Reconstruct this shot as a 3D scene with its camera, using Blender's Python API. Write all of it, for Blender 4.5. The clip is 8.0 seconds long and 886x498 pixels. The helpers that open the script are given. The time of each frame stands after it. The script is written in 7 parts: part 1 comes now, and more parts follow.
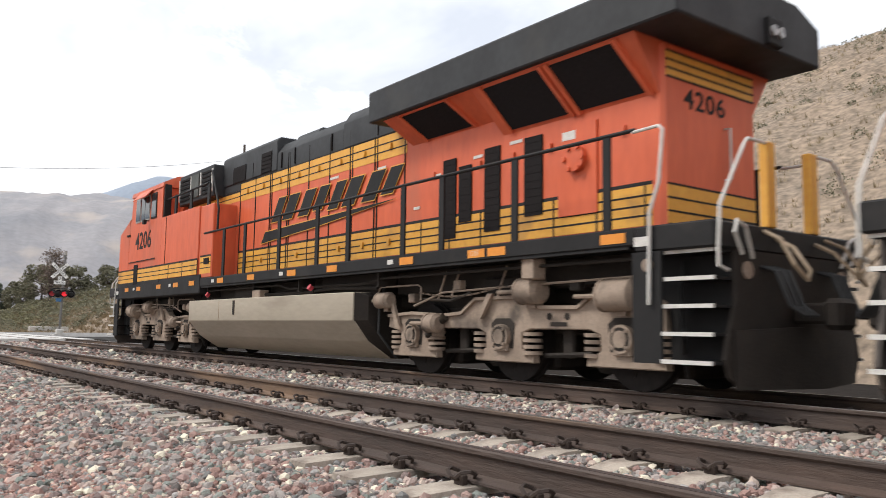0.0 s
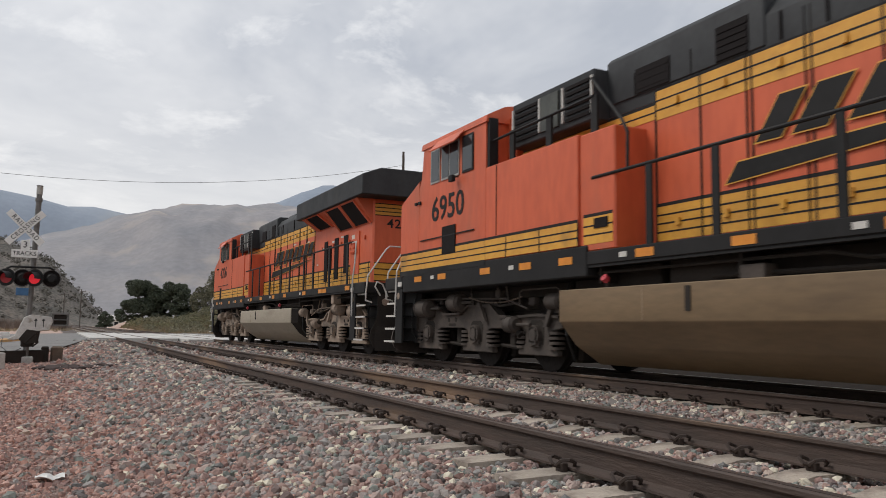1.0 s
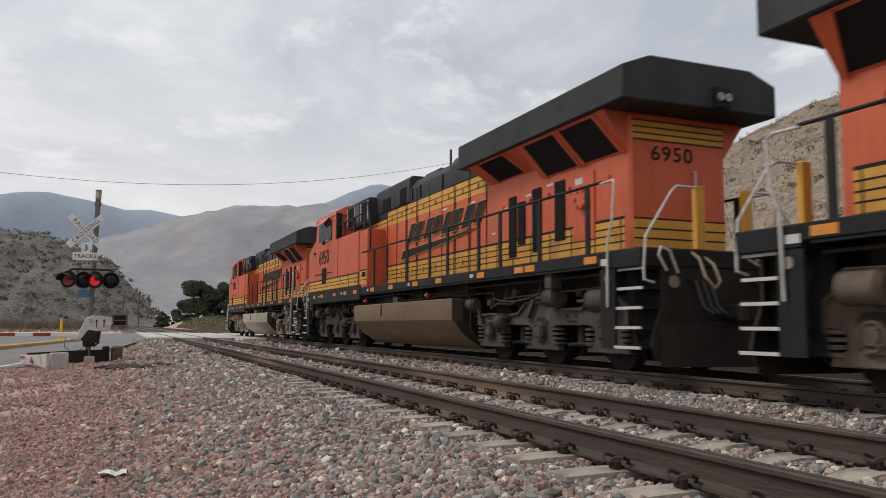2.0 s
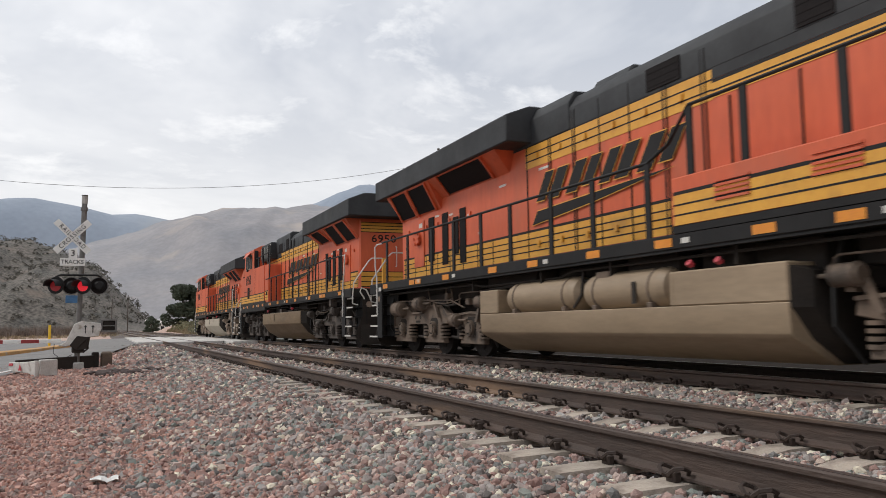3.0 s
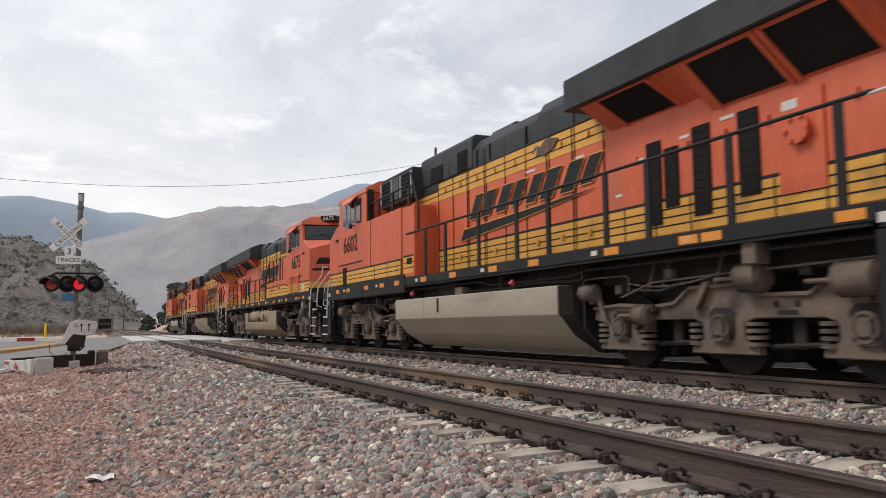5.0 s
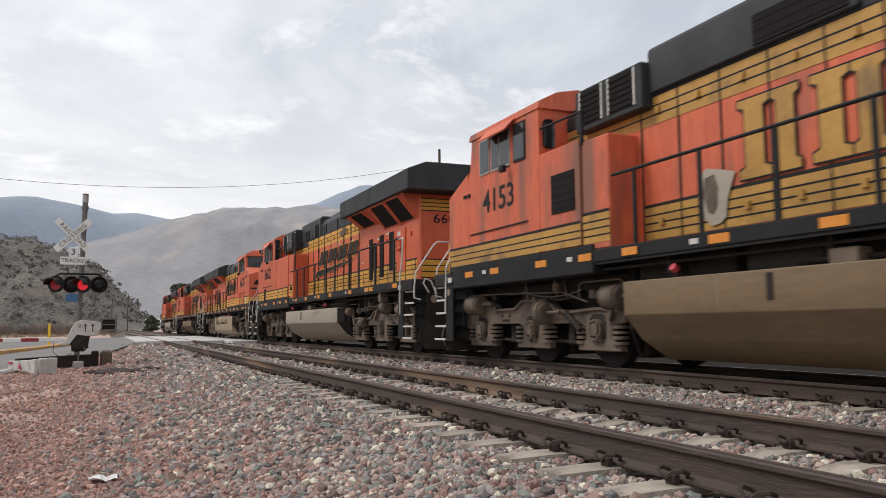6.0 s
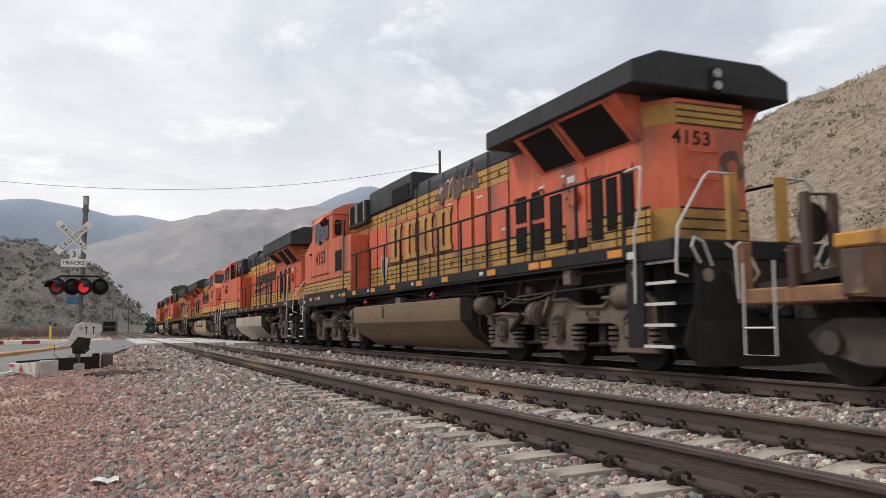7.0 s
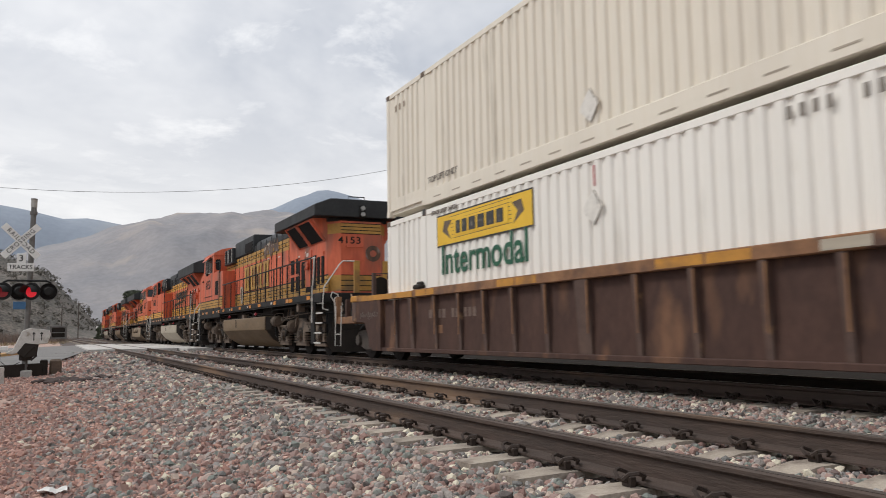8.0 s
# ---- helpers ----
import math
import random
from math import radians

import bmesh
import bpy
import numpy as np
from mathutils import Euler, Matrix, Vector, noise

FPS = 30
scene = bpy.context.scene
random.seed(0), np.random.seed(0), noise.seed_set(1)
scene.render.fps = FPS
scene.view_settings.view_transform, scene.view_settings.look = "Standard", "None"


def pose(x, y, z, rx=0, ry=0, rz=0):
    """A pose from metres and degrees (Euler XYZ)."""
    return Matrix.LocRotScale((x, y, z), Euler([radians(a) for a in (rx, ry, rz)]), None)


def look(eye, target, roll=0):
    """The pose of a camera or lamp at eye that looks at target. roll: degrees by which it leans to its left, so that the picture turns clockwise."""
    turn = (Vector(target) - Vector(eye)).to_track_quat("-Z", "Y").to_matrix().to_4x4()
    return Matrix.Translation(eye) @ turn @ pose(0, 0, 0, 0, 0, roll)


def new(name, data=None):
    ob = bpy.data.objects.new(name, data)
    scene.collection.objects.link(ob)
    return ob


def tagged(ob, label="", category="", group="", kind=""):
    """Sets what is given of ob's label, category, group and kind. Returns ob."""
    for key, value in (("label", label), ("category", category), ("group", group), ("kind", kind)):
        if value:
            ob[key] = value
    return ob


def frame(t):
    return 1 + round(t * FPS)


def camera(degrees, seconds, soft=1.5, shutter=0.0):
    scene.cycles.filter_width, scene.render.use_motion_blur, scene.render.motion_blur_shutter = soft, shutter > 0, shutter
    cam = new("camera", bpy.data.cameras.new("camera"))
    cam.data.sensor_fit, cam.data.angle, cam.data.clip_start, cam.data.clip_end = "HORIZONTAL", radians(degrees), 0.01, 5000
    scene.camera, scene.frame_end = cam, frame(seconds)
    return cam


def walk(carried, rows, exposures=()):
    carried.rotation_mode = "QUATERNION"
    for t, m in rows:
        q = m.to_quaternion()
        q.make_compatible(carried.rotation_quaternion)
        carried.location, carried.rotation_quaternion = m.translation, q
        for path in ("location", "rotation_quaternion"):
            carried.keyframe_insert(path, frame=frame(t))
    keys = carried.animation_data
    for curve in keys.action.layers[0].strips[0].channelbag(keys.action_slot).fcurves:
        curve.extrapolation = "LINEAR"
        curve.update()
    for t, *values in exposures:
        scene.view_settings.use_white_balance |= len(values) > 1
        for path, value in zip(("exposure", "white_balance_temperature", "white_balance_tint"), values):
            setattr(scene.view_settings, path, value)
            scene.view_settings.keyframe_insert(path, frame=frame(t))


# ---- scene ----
EYE = (0.0, 0.0, 0.677)
cam = camera(58.55, 8.0, soft=0.7, shutter=0.15)
PATH = (
    (0.0, -37.52, 5.79, -0.77), (0.5, -30.19, 5.88, -0.42), (1.0, -26.08, 5.75, -0.73), (1.5, -22.40, 5.58, -0.80),
    (3.0, -23.15, 5.45, 0.86), (3.5, -22.58, 5.31, 0.84), (4.0, -22.93, 5.35, 0.55), (4.5, -23.45, 5.35, 0.75),
    (6.0, -23.16, 5.52, 0.51), (6.5, -23.07, 5.58, 0.56), (7.0, -23.10, 5.60, 0.69), (7.5, -23.45, 5.61, 0.76),
    (8.0, -26.15, 5.87, 0.92),
)
walk(cam, [(t, pose(*EYE, 90 + pitch, roll, yaw)) for t, yaw, pitch, roll in PATH],
     exposures=((0.0, 0.75), (0.5, 0.22), (1.0, 0.0), (1.5, -0.08), (3.0, 0.2), (3.5, 0.25), (4.5, 0.25), (6.0, 0.25), (7.0, 0.25), (7.5, 0.25), (8.0, 0.15)))

# overcast sky
world = bpy.data.worlds.new("world")
scene.world = world
world.use_nodes = True
wn = world.node_tree
wn.nodes.clear()
w_out = wn.nodes.new("ShaderNodeOutputWorld")
w_bg = wn.nodes.new("ShaderNodeBackground")
w_sky = wn.nodes.new("ShaderNodeTexSky")
w_sky.sky_type, w_sky.sun_disc = "NISHITA", False
w_sky.sun_elevation, w_sky.sun_rotation = radians(48), radians(-58)
w_tc = wn.nodes.new("ShaderNodeTexCoord")
w_sep = wn.nodes.new("ShaderNodeSeparateXYZ")
wn.links.new(w_tc.outputs["Generated"], w_sep.inputs[0])


def w_math(op, a, b):
    n = wn.nodes.new("ShaderNodeMath")
    n.operation = op
    for sock, v in zip(n.inputs, (a, b)):
        if isinstance(v, float):
            sock.default_value = v
        else:
            wn.links.new(v, sock)
    return n.outputs[0]


# the cloud layer lies flat overhead: look-up by where the ray meets it
w_up = w_math("ADD", w_math("MAXIMUM", w_sep.outputs["Z"], 0.0), 0.16)
w_vec = wn.nodes.new("ShaderNodeCombineXYZ")
wn.links.new(w_math("DIVIDE", w_sep.outputs["X"], w_up), w_vec.inputs["X"])
wn.links.new(w_math("DIVIDE", w_sep.outputs["Y"], w_up), w_vec.inputs["Y"])


def w_noise(scale, detail, lo, hi):
    n = wn.nodes.new("ShaderNodeTexNoise")
    n.inputs["Scale"].default_value, n.inputs["Detail"].default_value, n.inputs["Roughness"].default_value = scale, detail, 0.6
    n.inputs["Distortion"].default_value = 0.35
    wn.links.new(w_vec.outputs[0], n.inputs["Vector"])
    r = wn.nodes.new("ShaderNodeMapRange")
    r.inputs["From Min"].default_value, r.inputs["From Max"].default_value = lo, hi
    wn.links.new(n.outputs["Fac"], r.inputs["Value"])
    return r.outputs["Result"]


def w_mix(fac, a, b):
    n = wn.nodes.new("ShaderNodeMix")
    n.data_type = "RGBA"
    for sock, v in ((n.inputs[0], fac), (n.inputs[6], a), (n.inputs[7], b)):
        if isinstance(v, float):
            sock.default_value = v
        elif isinstance(v, tuple):
            sock.default_value = (*v, 1)
        else:
            wn.links.new(v, sock)
    return n.outputs[2]


w_cloud = w_mix(w_noise(0.8, 6, 0.40, 0.62), (0.42, 0.445, 0.495), (0.70, 0.705, 0.72))
w_cloud = w_mix(w_math("MULTIPLY", w_noise(2.4, 9, 0.53, 0.68), 0.7), w_cloud, (0.88, 0.875, 0.87))
w_haze = wn.nodes.new("ShaderNodeMapRange")
w_haze.inputs["From Min"].default_value, w_haze.inputs["From Max"].default_value = 0.34, 0.12
wn.links.new(w_sep.outputs["Z"], w_haze.inputs["Value"])
w_cloud = w_mix(w_math("MULTIPLY", w_haze.outputs[0], 0.75), w_cloud, (0.70, 0.69, 0.685))
w_scale = wn.nodes.new("ShaderNodeVectorMath")
w_scale.operation = "SCALE"
w_scale.inputs["Scale"].default_value = 0.10
wn.links.new(w_sky.outputs[0], w_scale.inputs[0])
wn.links.new(w_mix(0.94, w_scale.outputs[0], w_cloud), w_bg.inputs["Color"])
w_bg.inputs["Strength"].default_value = 1.2
wn.links.new(w_bg.outputs[0], w_out.inputs[0])
sun = new("sun", bpy.data.lights.new("sun", "SUN"))
sun.data.energy, sun.data.angle, sun.data.color = 1.5, radians(14), (1.0, 0.96, 0.9)
sun.matrix_world = look((-42, 26, 55), (0, 0, 0))
# ---- building helpers ----
def link(name, bm, material, parent=None, label="", flat=False):
    me = bpy.data.meshes.new(name)
    bm.to_mesh(me)
    bm.free()
    if not flat:
        me.shade_smooth()
        me.set_sharp_from_angle(angle=radians(32))
    me.materials.append(material)
    ob = new(name, me)
    ob.parent = parent
    if label:
        ob["label"] = label
    return ob


def part(name, bm, material, parent, label="", flat=False):
    return link(name, bm, material, parent, label, flat)


def nb():
    return bmesh.new()


def box(bm, x0, x1, y0, y1, z0, z1, bevel=0.0):
    m = Matrix.Translation(((x0 + x1) / 2, (y0 + y1) / 2, (z0 + z1) / 2)) @ Matrix.Diagonal((abs(x1 - x0), abs(y1 - y0), abs(z1 - z0), 1))
    r = bmesh.ops.create_cube(bm, size=1, matrix=m)
    if bevel:
        es = list({e for v in r["verts"] for e in v.link_edges})
        bmesh.ops.bevel(bm, geom=es, offset=bevel, segments=1, affect="EDGES")
    return bm


def prism(bm, outline, axis, lo, hi, bevel=0.0):
    """A straight prism: outline in the two other axes (in xyz order), from lo to hi along axis."""
    k = "xyz".index(axis)

    def at(p, h):
        q = list(p)
        q.insert(k, h)
        return bm.verts.new(q)
    a = [at(p, lo) for p in outline]
    b = [at(p, hi) for p in outline]
    n = len(outline)
    fs = [bm.faces.new(a[::-1]), bm.faces.new(b)]
    fs += [bm.faces.new((a[i], a[(i + 1) % n], b[(i + 1) % n], b[i])) for i in range(n)]
    bmesh.ops.recalc_face_normals(bm, faces=fs)
    if bevel:
        es = list({e for f in fs for e in f.edges})
        bmesh.ops.bevel(bm, geom=es, offset=bevel, segments=1, affect="EDGES")
    return bm


def loft(bm, rings):
    """A closed solid through rings of the same number of points."""
    vs = [[bm.verts.new(p) for p in r] for r in rings]
    n = len(rings[0])
    fs = [bm.faces.new(vs[0][::-1]), bm.faces.new(vs[-1])]
    for a, b in zip(vs, vs[1:]):
        fs += [bm.faces.new((a[i], a[(i + 1) % n], b[(i + 1) % n], b[i])) for i in range(n)]
    bmesh.ops.recalc_face_normals(bm, faces=fs)
    return bm


def rod(bm, p, q, r, seg=8, r2=None):
    p, q = Vector(p), Vector(q)
    d = q - p
    m = Matrix.Translation((p + q) / 2) @ d.to_track_quat("Z", "Y").to_matrix().to_4x4()
    bmesh.ops.create_cone(bm, cap_ends=True, segments=seg, radius1=r, radius2=r if r2 is None else r2, depth=d.length, matrix=m)
    return bm


def pipe(bm, pts, r, seg=6):
    """A bent bar through pts with one ring of corners at each point."""
    pts = [Vector(p) for p in pts]
    rings = []
    for i, p in enumerate(pts):
        d = (pts[min(i + 1, len(pts) - 1)] - pts[max(i - 1, 0)]).normalized()
        up = Vector((0, 0, 1)) if abs(d.z) < 0.9 else Vector((1, 0, 0))
        u = d.cross(up).normalized()
        v = d.cross(u)
        if i and (u.dot(pu) < 0):
            u, v = -u, -v
        if i and abs(u.dot(pu)) < 0.5:
            u = (pu - d * pu.dot(d)).normalized()
            v = d.cross(u)
        pu = u
        rings.append([p + (u * math.cos(a) + v * math.sin(a)) * r for a in (2 * math.pi * j / seg for j in range(seg))])
    return loft(bm, rings)


def fast_mesh(name, verts, tris, material, parent=None):
    """A mesh of triangles straight from arrays."""
    me = bpy.data.meshes.new(name)
    verts, tris = np.asarray(verts, np.float32), np.asarray(tris, np.int32)
    me.vertices.add(len(verts))
    me.vertices.foreach_set("co", verts.ravel())
    me.loops.add(tris.size)
    me.loops.foreach_set("vertex_index", tris.ravel())
    me.polygons.add(len(tris))
    me.polygons.foreach_set("loop_start", np.arange(0, tris.size, 3, dtype=np.int32))
    me.update(calc_edges=True)
    me.shade_flat()
    me.materials.append(material)
    ob = new(name, me)
    ob.parent = parent
    return ob


LETTERS = {}


def letters(text, size=1.0, depth=0.004, spread=1.0):
    """A mesh of the text, centred, in the xy plane."""
    key = (text, size, depth, spread)
    if key not in LETTERS:
        cu = bpy.data.curves.new("text", "FONT")
        cu.body, cu.size, cu.extrude, cu.align_x, cu.align_y = text, size, depth, "CENTER", "CENTER"
        cu.space_character = spread
        cu.resolution_u = 3
        cu.offset = 0.012 * size
        ob = new("text", cu)
        me = bpy.data.meshes.new_from_object(ob.evaluated_get(bpy.context.evaluated_depsgraph_get()))
        bpy.data.objects.remove(ob)
        LETTERS[key] = me
    return LETTERS[key].copy()


def write(name, text, size, material, m, parent, label="", sx=1.0, depth=0.004, spread=1.0):
    me = letters(text, size, depth, spread)
    me.transform(m @ Matrix.Diagonal((sx, 1, 1, 1)))
    me.materials.clear()
    me.materials.append(material)
    ob = new(name, me)
    ob.parent = parent
    if label:
        ob["label"] = label
    return ob


# ---- materials ----
def surf(name, color, color2=None, scale=6.0, rough=0.6, metal=0.0, bump=0.0, bump_scale=60.0, stain=None, stain_scale=1.5,
         stain_cut=0.6, stretch=(1, 1, 1), per="", per_var=0.25, rough_var=0.1, fine=0.12, spec=0.5):
    """Two scales of colour noise, stains with soft borders, fine relief; per: 'island' or 'object' varies whole pieces."""
    m = bpy.data.materials.new(name)
    m.use_nodes = True
    t = m.node_tree
    b = t.nodes["Principled BSDF"]
    tc = t.nodes.new("ShaderNodeTexCoord")
    mp = t.nodes.new("ShaderNodeMapping")
    mp.inputs["Scale"].default_value = stretch
    t.links.new(tc.outputs["Object"], mp.inputs["Vector"])

    def tex(sc, detail=4):
        n = t.nodes.new("ShaderNodeTexNoise")
        n.inputs["Scale"].default_value, n.inputs["Detail"].default_value = sc, detail
        t.links.new(mp.outputs[0], n.inputs["Vector"])
        return n.outputs["Fac"]

    def ramp(src, lo, hi):
        r = t.nodes.new("ShaderNodeMapRange")
        r.inputs["From Min"].default_value, r.inputs["From Max"].default_value = lo, hi
        t.links.new(src, r.inputs["Value"])
        return r.outputs["Result"]

    def mix(fac, a, c, kind="MIX"):
        x = t.nodes.new("ShaderNodeMix")
        x.data_type, x.blend_type = "RGBA", kind
        for sock, v in ((x.inputs[0], fac), (x.inputs[6], a), (x.inputs[7], c)):
            if isinstance(v, (int, float)):
                sock.default_value = v
            elif isinstance(v, tuple):
                sock.default_value = (*v, 1)
            else:
                t.links.new(v, sock)
        return x.outputs[2]

    c2 = color2 or tuple(0.75 * v for v in color)
    col = mix(ramp(tex(scale), 0.3, 0.7), color, c2)
    if per:
        if per == "island":
            g = t.nodes.new("ShaderNodeNewGeometry").outputs["Random Per Island"]
        else:
            g = t.nodes.new("ShaderNodeObjectInfo").outputs["Random"]
        hs = t.nodes.new("ShaderNodeHueSaturation")
        mr = t.nodes.new("ShaderNodeMapRange")
        mr.inputs["To Min"].default_value, mr.inputs["To Max"].default_value = 1 - per_var, 1 + per_var
        t.links.new(g, mr.inputs["Value"])
        t.links.new(mr.outputs[0], hs.inputs["Value"])
        t.links.new(col, hs.inputs["Color"])
        col = hs.outputs["Color"]
    if fine:
        f = ramp(tex(scale * 9, 3), 0.3, 0.7)
        col = mix(fine, col, mix(f, (0.0, 0.0, 0.0), (1.0, 1.0, 1.0)), "OVERLAY")
    if stain:
        col = mix(ramp(tex(stain_scale, 6), stain_cut, stain_cut + 0.15), col, stain)
    t.links.new(col, b.inputs["Base Color"])
    b.inputs["Metallic"].default_value = metal
    b.inputs["Specular IOR Level"].default_value = spec
    rr = t.nodes.new("ShaderNodeMapRange")
    rr.inputs["To Min"].default_value, rr.inputs["To Max"].default_value = max(0.05, rough - rough_var), min(1, rough + rough_var)
    t.links.new(tex(scale * 2), rr.inputs["Value"])
    t.links.new(rr.outputs[0], b.inputs["Roughness"])
    if bump:
        bp = t.nodes.new("ShaderNodeBump")
        bp.inputs["Strength"].default_value, bp.inputs["Distance"].default_value = bump, 0.02
        t.links.new(tex(bump_scale, 6), bp.inputs["Height"])
        t.links.new(bp.outputs[0], b.inputs["Normal"])
    return m


def stones(name, ramp_colors, rough=0.9):
    """Each loose stone takes one of the colours."""
    m = surf(name, (0.2, 0.2, 0.2), scale=40, rough=rough, bump=0.4, bump_scale=120, spec=0.25)
    t = m.node_tree
    b = t.nodes["Principled BSDF"]
    old = b.inputs["Base Color"].links[0].from_socket
    g = t.nodes.new("ShaderNodeNewGeometry")
    r = t.nodes.new("ShaderNodeValToRGB")
    r.color_ramp.interpolation = "CONSTANT"
    n = len(ramp_colors)
    while len(r.color_ramp.elements) < n:
        r.color_ramp.elements.new(0.5)
    for i, c in enumerate(ramp_colors):
        r.color_ramp.elements[i].position = i / n
        r.color_ramp.elements[i].color = (*c, 1)
    t.links.new(g.outputs["Random Per Island"], r.inputs["Fac"])
    x = t.nodes.new("ShaderNodeMix")
    x.data_type, x.blend_type = "RGBA", "OVERLAY"
    x.inputs[0].default_value = 0.35
    t.links.new(r.outputs["Color"], x.inputs[6])
    t.links.new(old, x.inputs[7])
    t.links.new(x.outputs[2], b.inputs["Base Color"])
    return m


def glow(name, color, strength):
    m = bpy.data.materials.new(name)
    m.use_nodes = True
    b = m.node_tree.nodes["Principled BSDF"]
    b.inputs["Base Color"].default_value = (*color, 1)
    b.inputs["Emission Color"].default_value = (*color, 1)
    b.inputs["Emission Strength"].default_value = strength
    return m


def glassy(name, color, rough=0.08):
    m = bpy.data.materials.new(name)
    m.use_nodes = True
    b = m.node_tree.nodes["Principled BSDF"]
    b.inputs["Base Color"].default_value = (*color, 1)
    b.inputs["Roughness"].default_value = rough
    b.inputs["IOR"].default_value = 1.5
    return m


M_BALLAST = stones("ballast_stone", [(0.347, 0.305, 0.284), (0.442, 0.284, 0.242), (0.232, 0.226, 0.216), (0.484, 0.410, 0.379), (0.347, 0.220, 0.189), (0.326, 0.341, 0.305), (0.609, 0.525, 0.452), (0.252, 0.189, 0.173),
                                     (0.472, 0.446, 0.420), (0.452, 0.315, 0.278), (0.744, 0.694, 0.589), (0.284, 0.310, 0.278), (0.410, 0.367, 0.337), (0.179, 0.157, 0.147), (0.472, 0.326, 0.278), (0.547, 0.442, 0.389)])
# Stones under the train: oil and the train's shade both darken these colours.
M_OILED_SHADED = stones("oily_shaded_ballast", [(0.075, 0.064, 0.058), (0.105, 0.08, 0.07), (0.05, 0.046, 0.043), (0.13, 0.11, 0.1), (0.085, 0.065, 0.056)])
M_GRAVEL = stones("red_gravel", [(0.51, 0.305, 0.25), (0.43, 0.27, 0.225), (0.58, 0.37, 0.295), (0.47, 0.34, 0.295), (0.37, 0.235, 0.21), (0.66, 0.49, 0.41), (0.40, 0.325, 0.29)])
M_GROUND = surf("dirt_and_gravel", (0.47, 0.325, 0.265), (0.36, 0.25, 0.205), 1.2, 0.95, bump=0.8, bump_scale=45, stain=(0.56, 0.44, 0.33), stain_scale=0.5, stain_cut=0.55)
M_HILL = surf("dry_hillside", (0.27, 0.203, 0.145), (0.185, 0.142, 0.102), 0.3, 0.95, bump=0.7, bump_scale=2.0, stain=(0.24, 0.19, 0.12), stain_scale=0.9, stain_cut=0.6, fine=0.45)
M_BED = surf("ballast_bed", (0.12, 0.092, 0.08), (0.07, 0.055, 0.05), 25, 0.95, bump=1.0, bump_scale=30)
# Near-black ground behind the train: the train's shade is in this colour.
M_SHADE_GROUND = surf("shade_painted_ground", (0.032, 0.027, 0.024), (0.022, 0.019, 0.017), 3, 0.95, bump=0.6, bump_scale=25, stain=(0.06, 0.05, 0.042), stain_scale=0.8, stain_cut=0.62, spec=0.03)
M_ASPHALT = surf("worn_asphalt", (0.20, 0.19, 0.18), (0.16, 0.155, 0.15), 0.6, 0.85, bump=0.3, bump_scale=90, stain=(0.11, 0.105, 0.10), stain_scale=0.25, stain_cut=0.6)
M_CONCRETE = surf("pale_concrete", (0.52, 0.50, 0.47), (0.42, 0.40, 0.37), 3, 0.85, bump=0.3, bump_scale=60, stain=(0.30, 0.27, 0.24), stain_scale=0.8, stain_cut=0.6)
M_TIE = surf("weathered_concrete_tie", (0.39, 0.335, 0.275), (0.28, 0.235, 0.195), 6, 0.9, bump=0.5, bump_scale=50, stain=(0.15, 0.115, 0.09), stain_scale=3, stain_cut=0.56, per="object", per_var=0.15)
M_RAIL = surf("rusty_rail_steel", (0.085, 0.055, 0.042), (0.05, 0.036, 0.03), 5, 0.7, 0.1, bump=0.35, bump_scale=70, stain=(0.20, 0.125, 0.078), stain_scale=2.5, stain_cut=0.52, stretch=(1, 0.15, 1))
M_SHINE = surf("polished_rail_head", (0.42, 0.40, 0.38), (0.30, 0.28, 0.26), 20, 0.35, 0.9, stretch=(1, 0.05, 1))
M_WORN = surf("dull_rail_head", (0.10, 0.08, 0.07), (0.07, 0.055, 0.05), 12, 0.5, 0.5, stretch=(1, 0.05, 1))
M_CLIP = surf("rusty_spring_clip", (0.06, 0.042, 0.034), None, 30, 0.7, 0.3)
# ---- ground, hills and roads ----
RAIL_X, TRAIN_X, TIE = 2.992, 8.11, 0.61


def ridge(y):
    """Height of the dry hill beside the line, by the way along it."""
    return float(np.interp(y, (-300, 20, 35, 55, 75, 90, 110, 160, 260), (24, 27.5, 27, 26, 23.5, 21, 18, 10, 0)))


def level(x, y):
    if x <= 12:
        z = float(np.interp(x, (-300, -60, 0.1, 0.9, 2.0, 11.0, 12), (-0.8, -0.5, -0.44, -0.40, -0.245, -0.245, -0.5)))
        if 40 < y < 80:
            k = min(1, (y - 40) / 6, (80 - y) / 6)
            z += (max(z, -0.16) - z) * k * float(np.interp(x, (-6, 1.5), (0, 1)))
    else:
        k = min(1, max(0, (x - 20.5) / 49))
        z = -0.55 + ridge(y) * (k ** 0.9) * (1 if x < 70 else max(0.5, 1 - (x - 70) / 400))
        if x > 21:
            a = min(1, (x - 21) / 8) * min(1, ridge(y) / 8)
            z += a * (1.1 * noise.noise((x * 0.09, y * 0.09, 3.1)) + 0.5 * noise.noise((x * 0.3, y * 0.3, 7.7)) + 0.22 * noise.noise((x * 0.9, y * 0.9, 1.7)))
    if 10.5 < x < 60 and 120 < y < 220:
        bank = min(1, (x - 10.5) / 3) * min(1, (60 - x) / 20) * min(1, (y - 120) / 18) * min(1, (220 - y) / 30)
        z += bank * (1.7 + 0.5 * noise.noise((x * 0.15, y * 0.06, 5.5)))
    if x < 0.6 and y < 60:
        z += 0.02 * noise.noise((x * 1.3, y * 1.3, 0.3))
    return z


def axis(stops):
    out = []
    for a, b, step in stops:
        out += list(np.arange(a, b, step))
    return np.array(out + [stops[-1][1]])


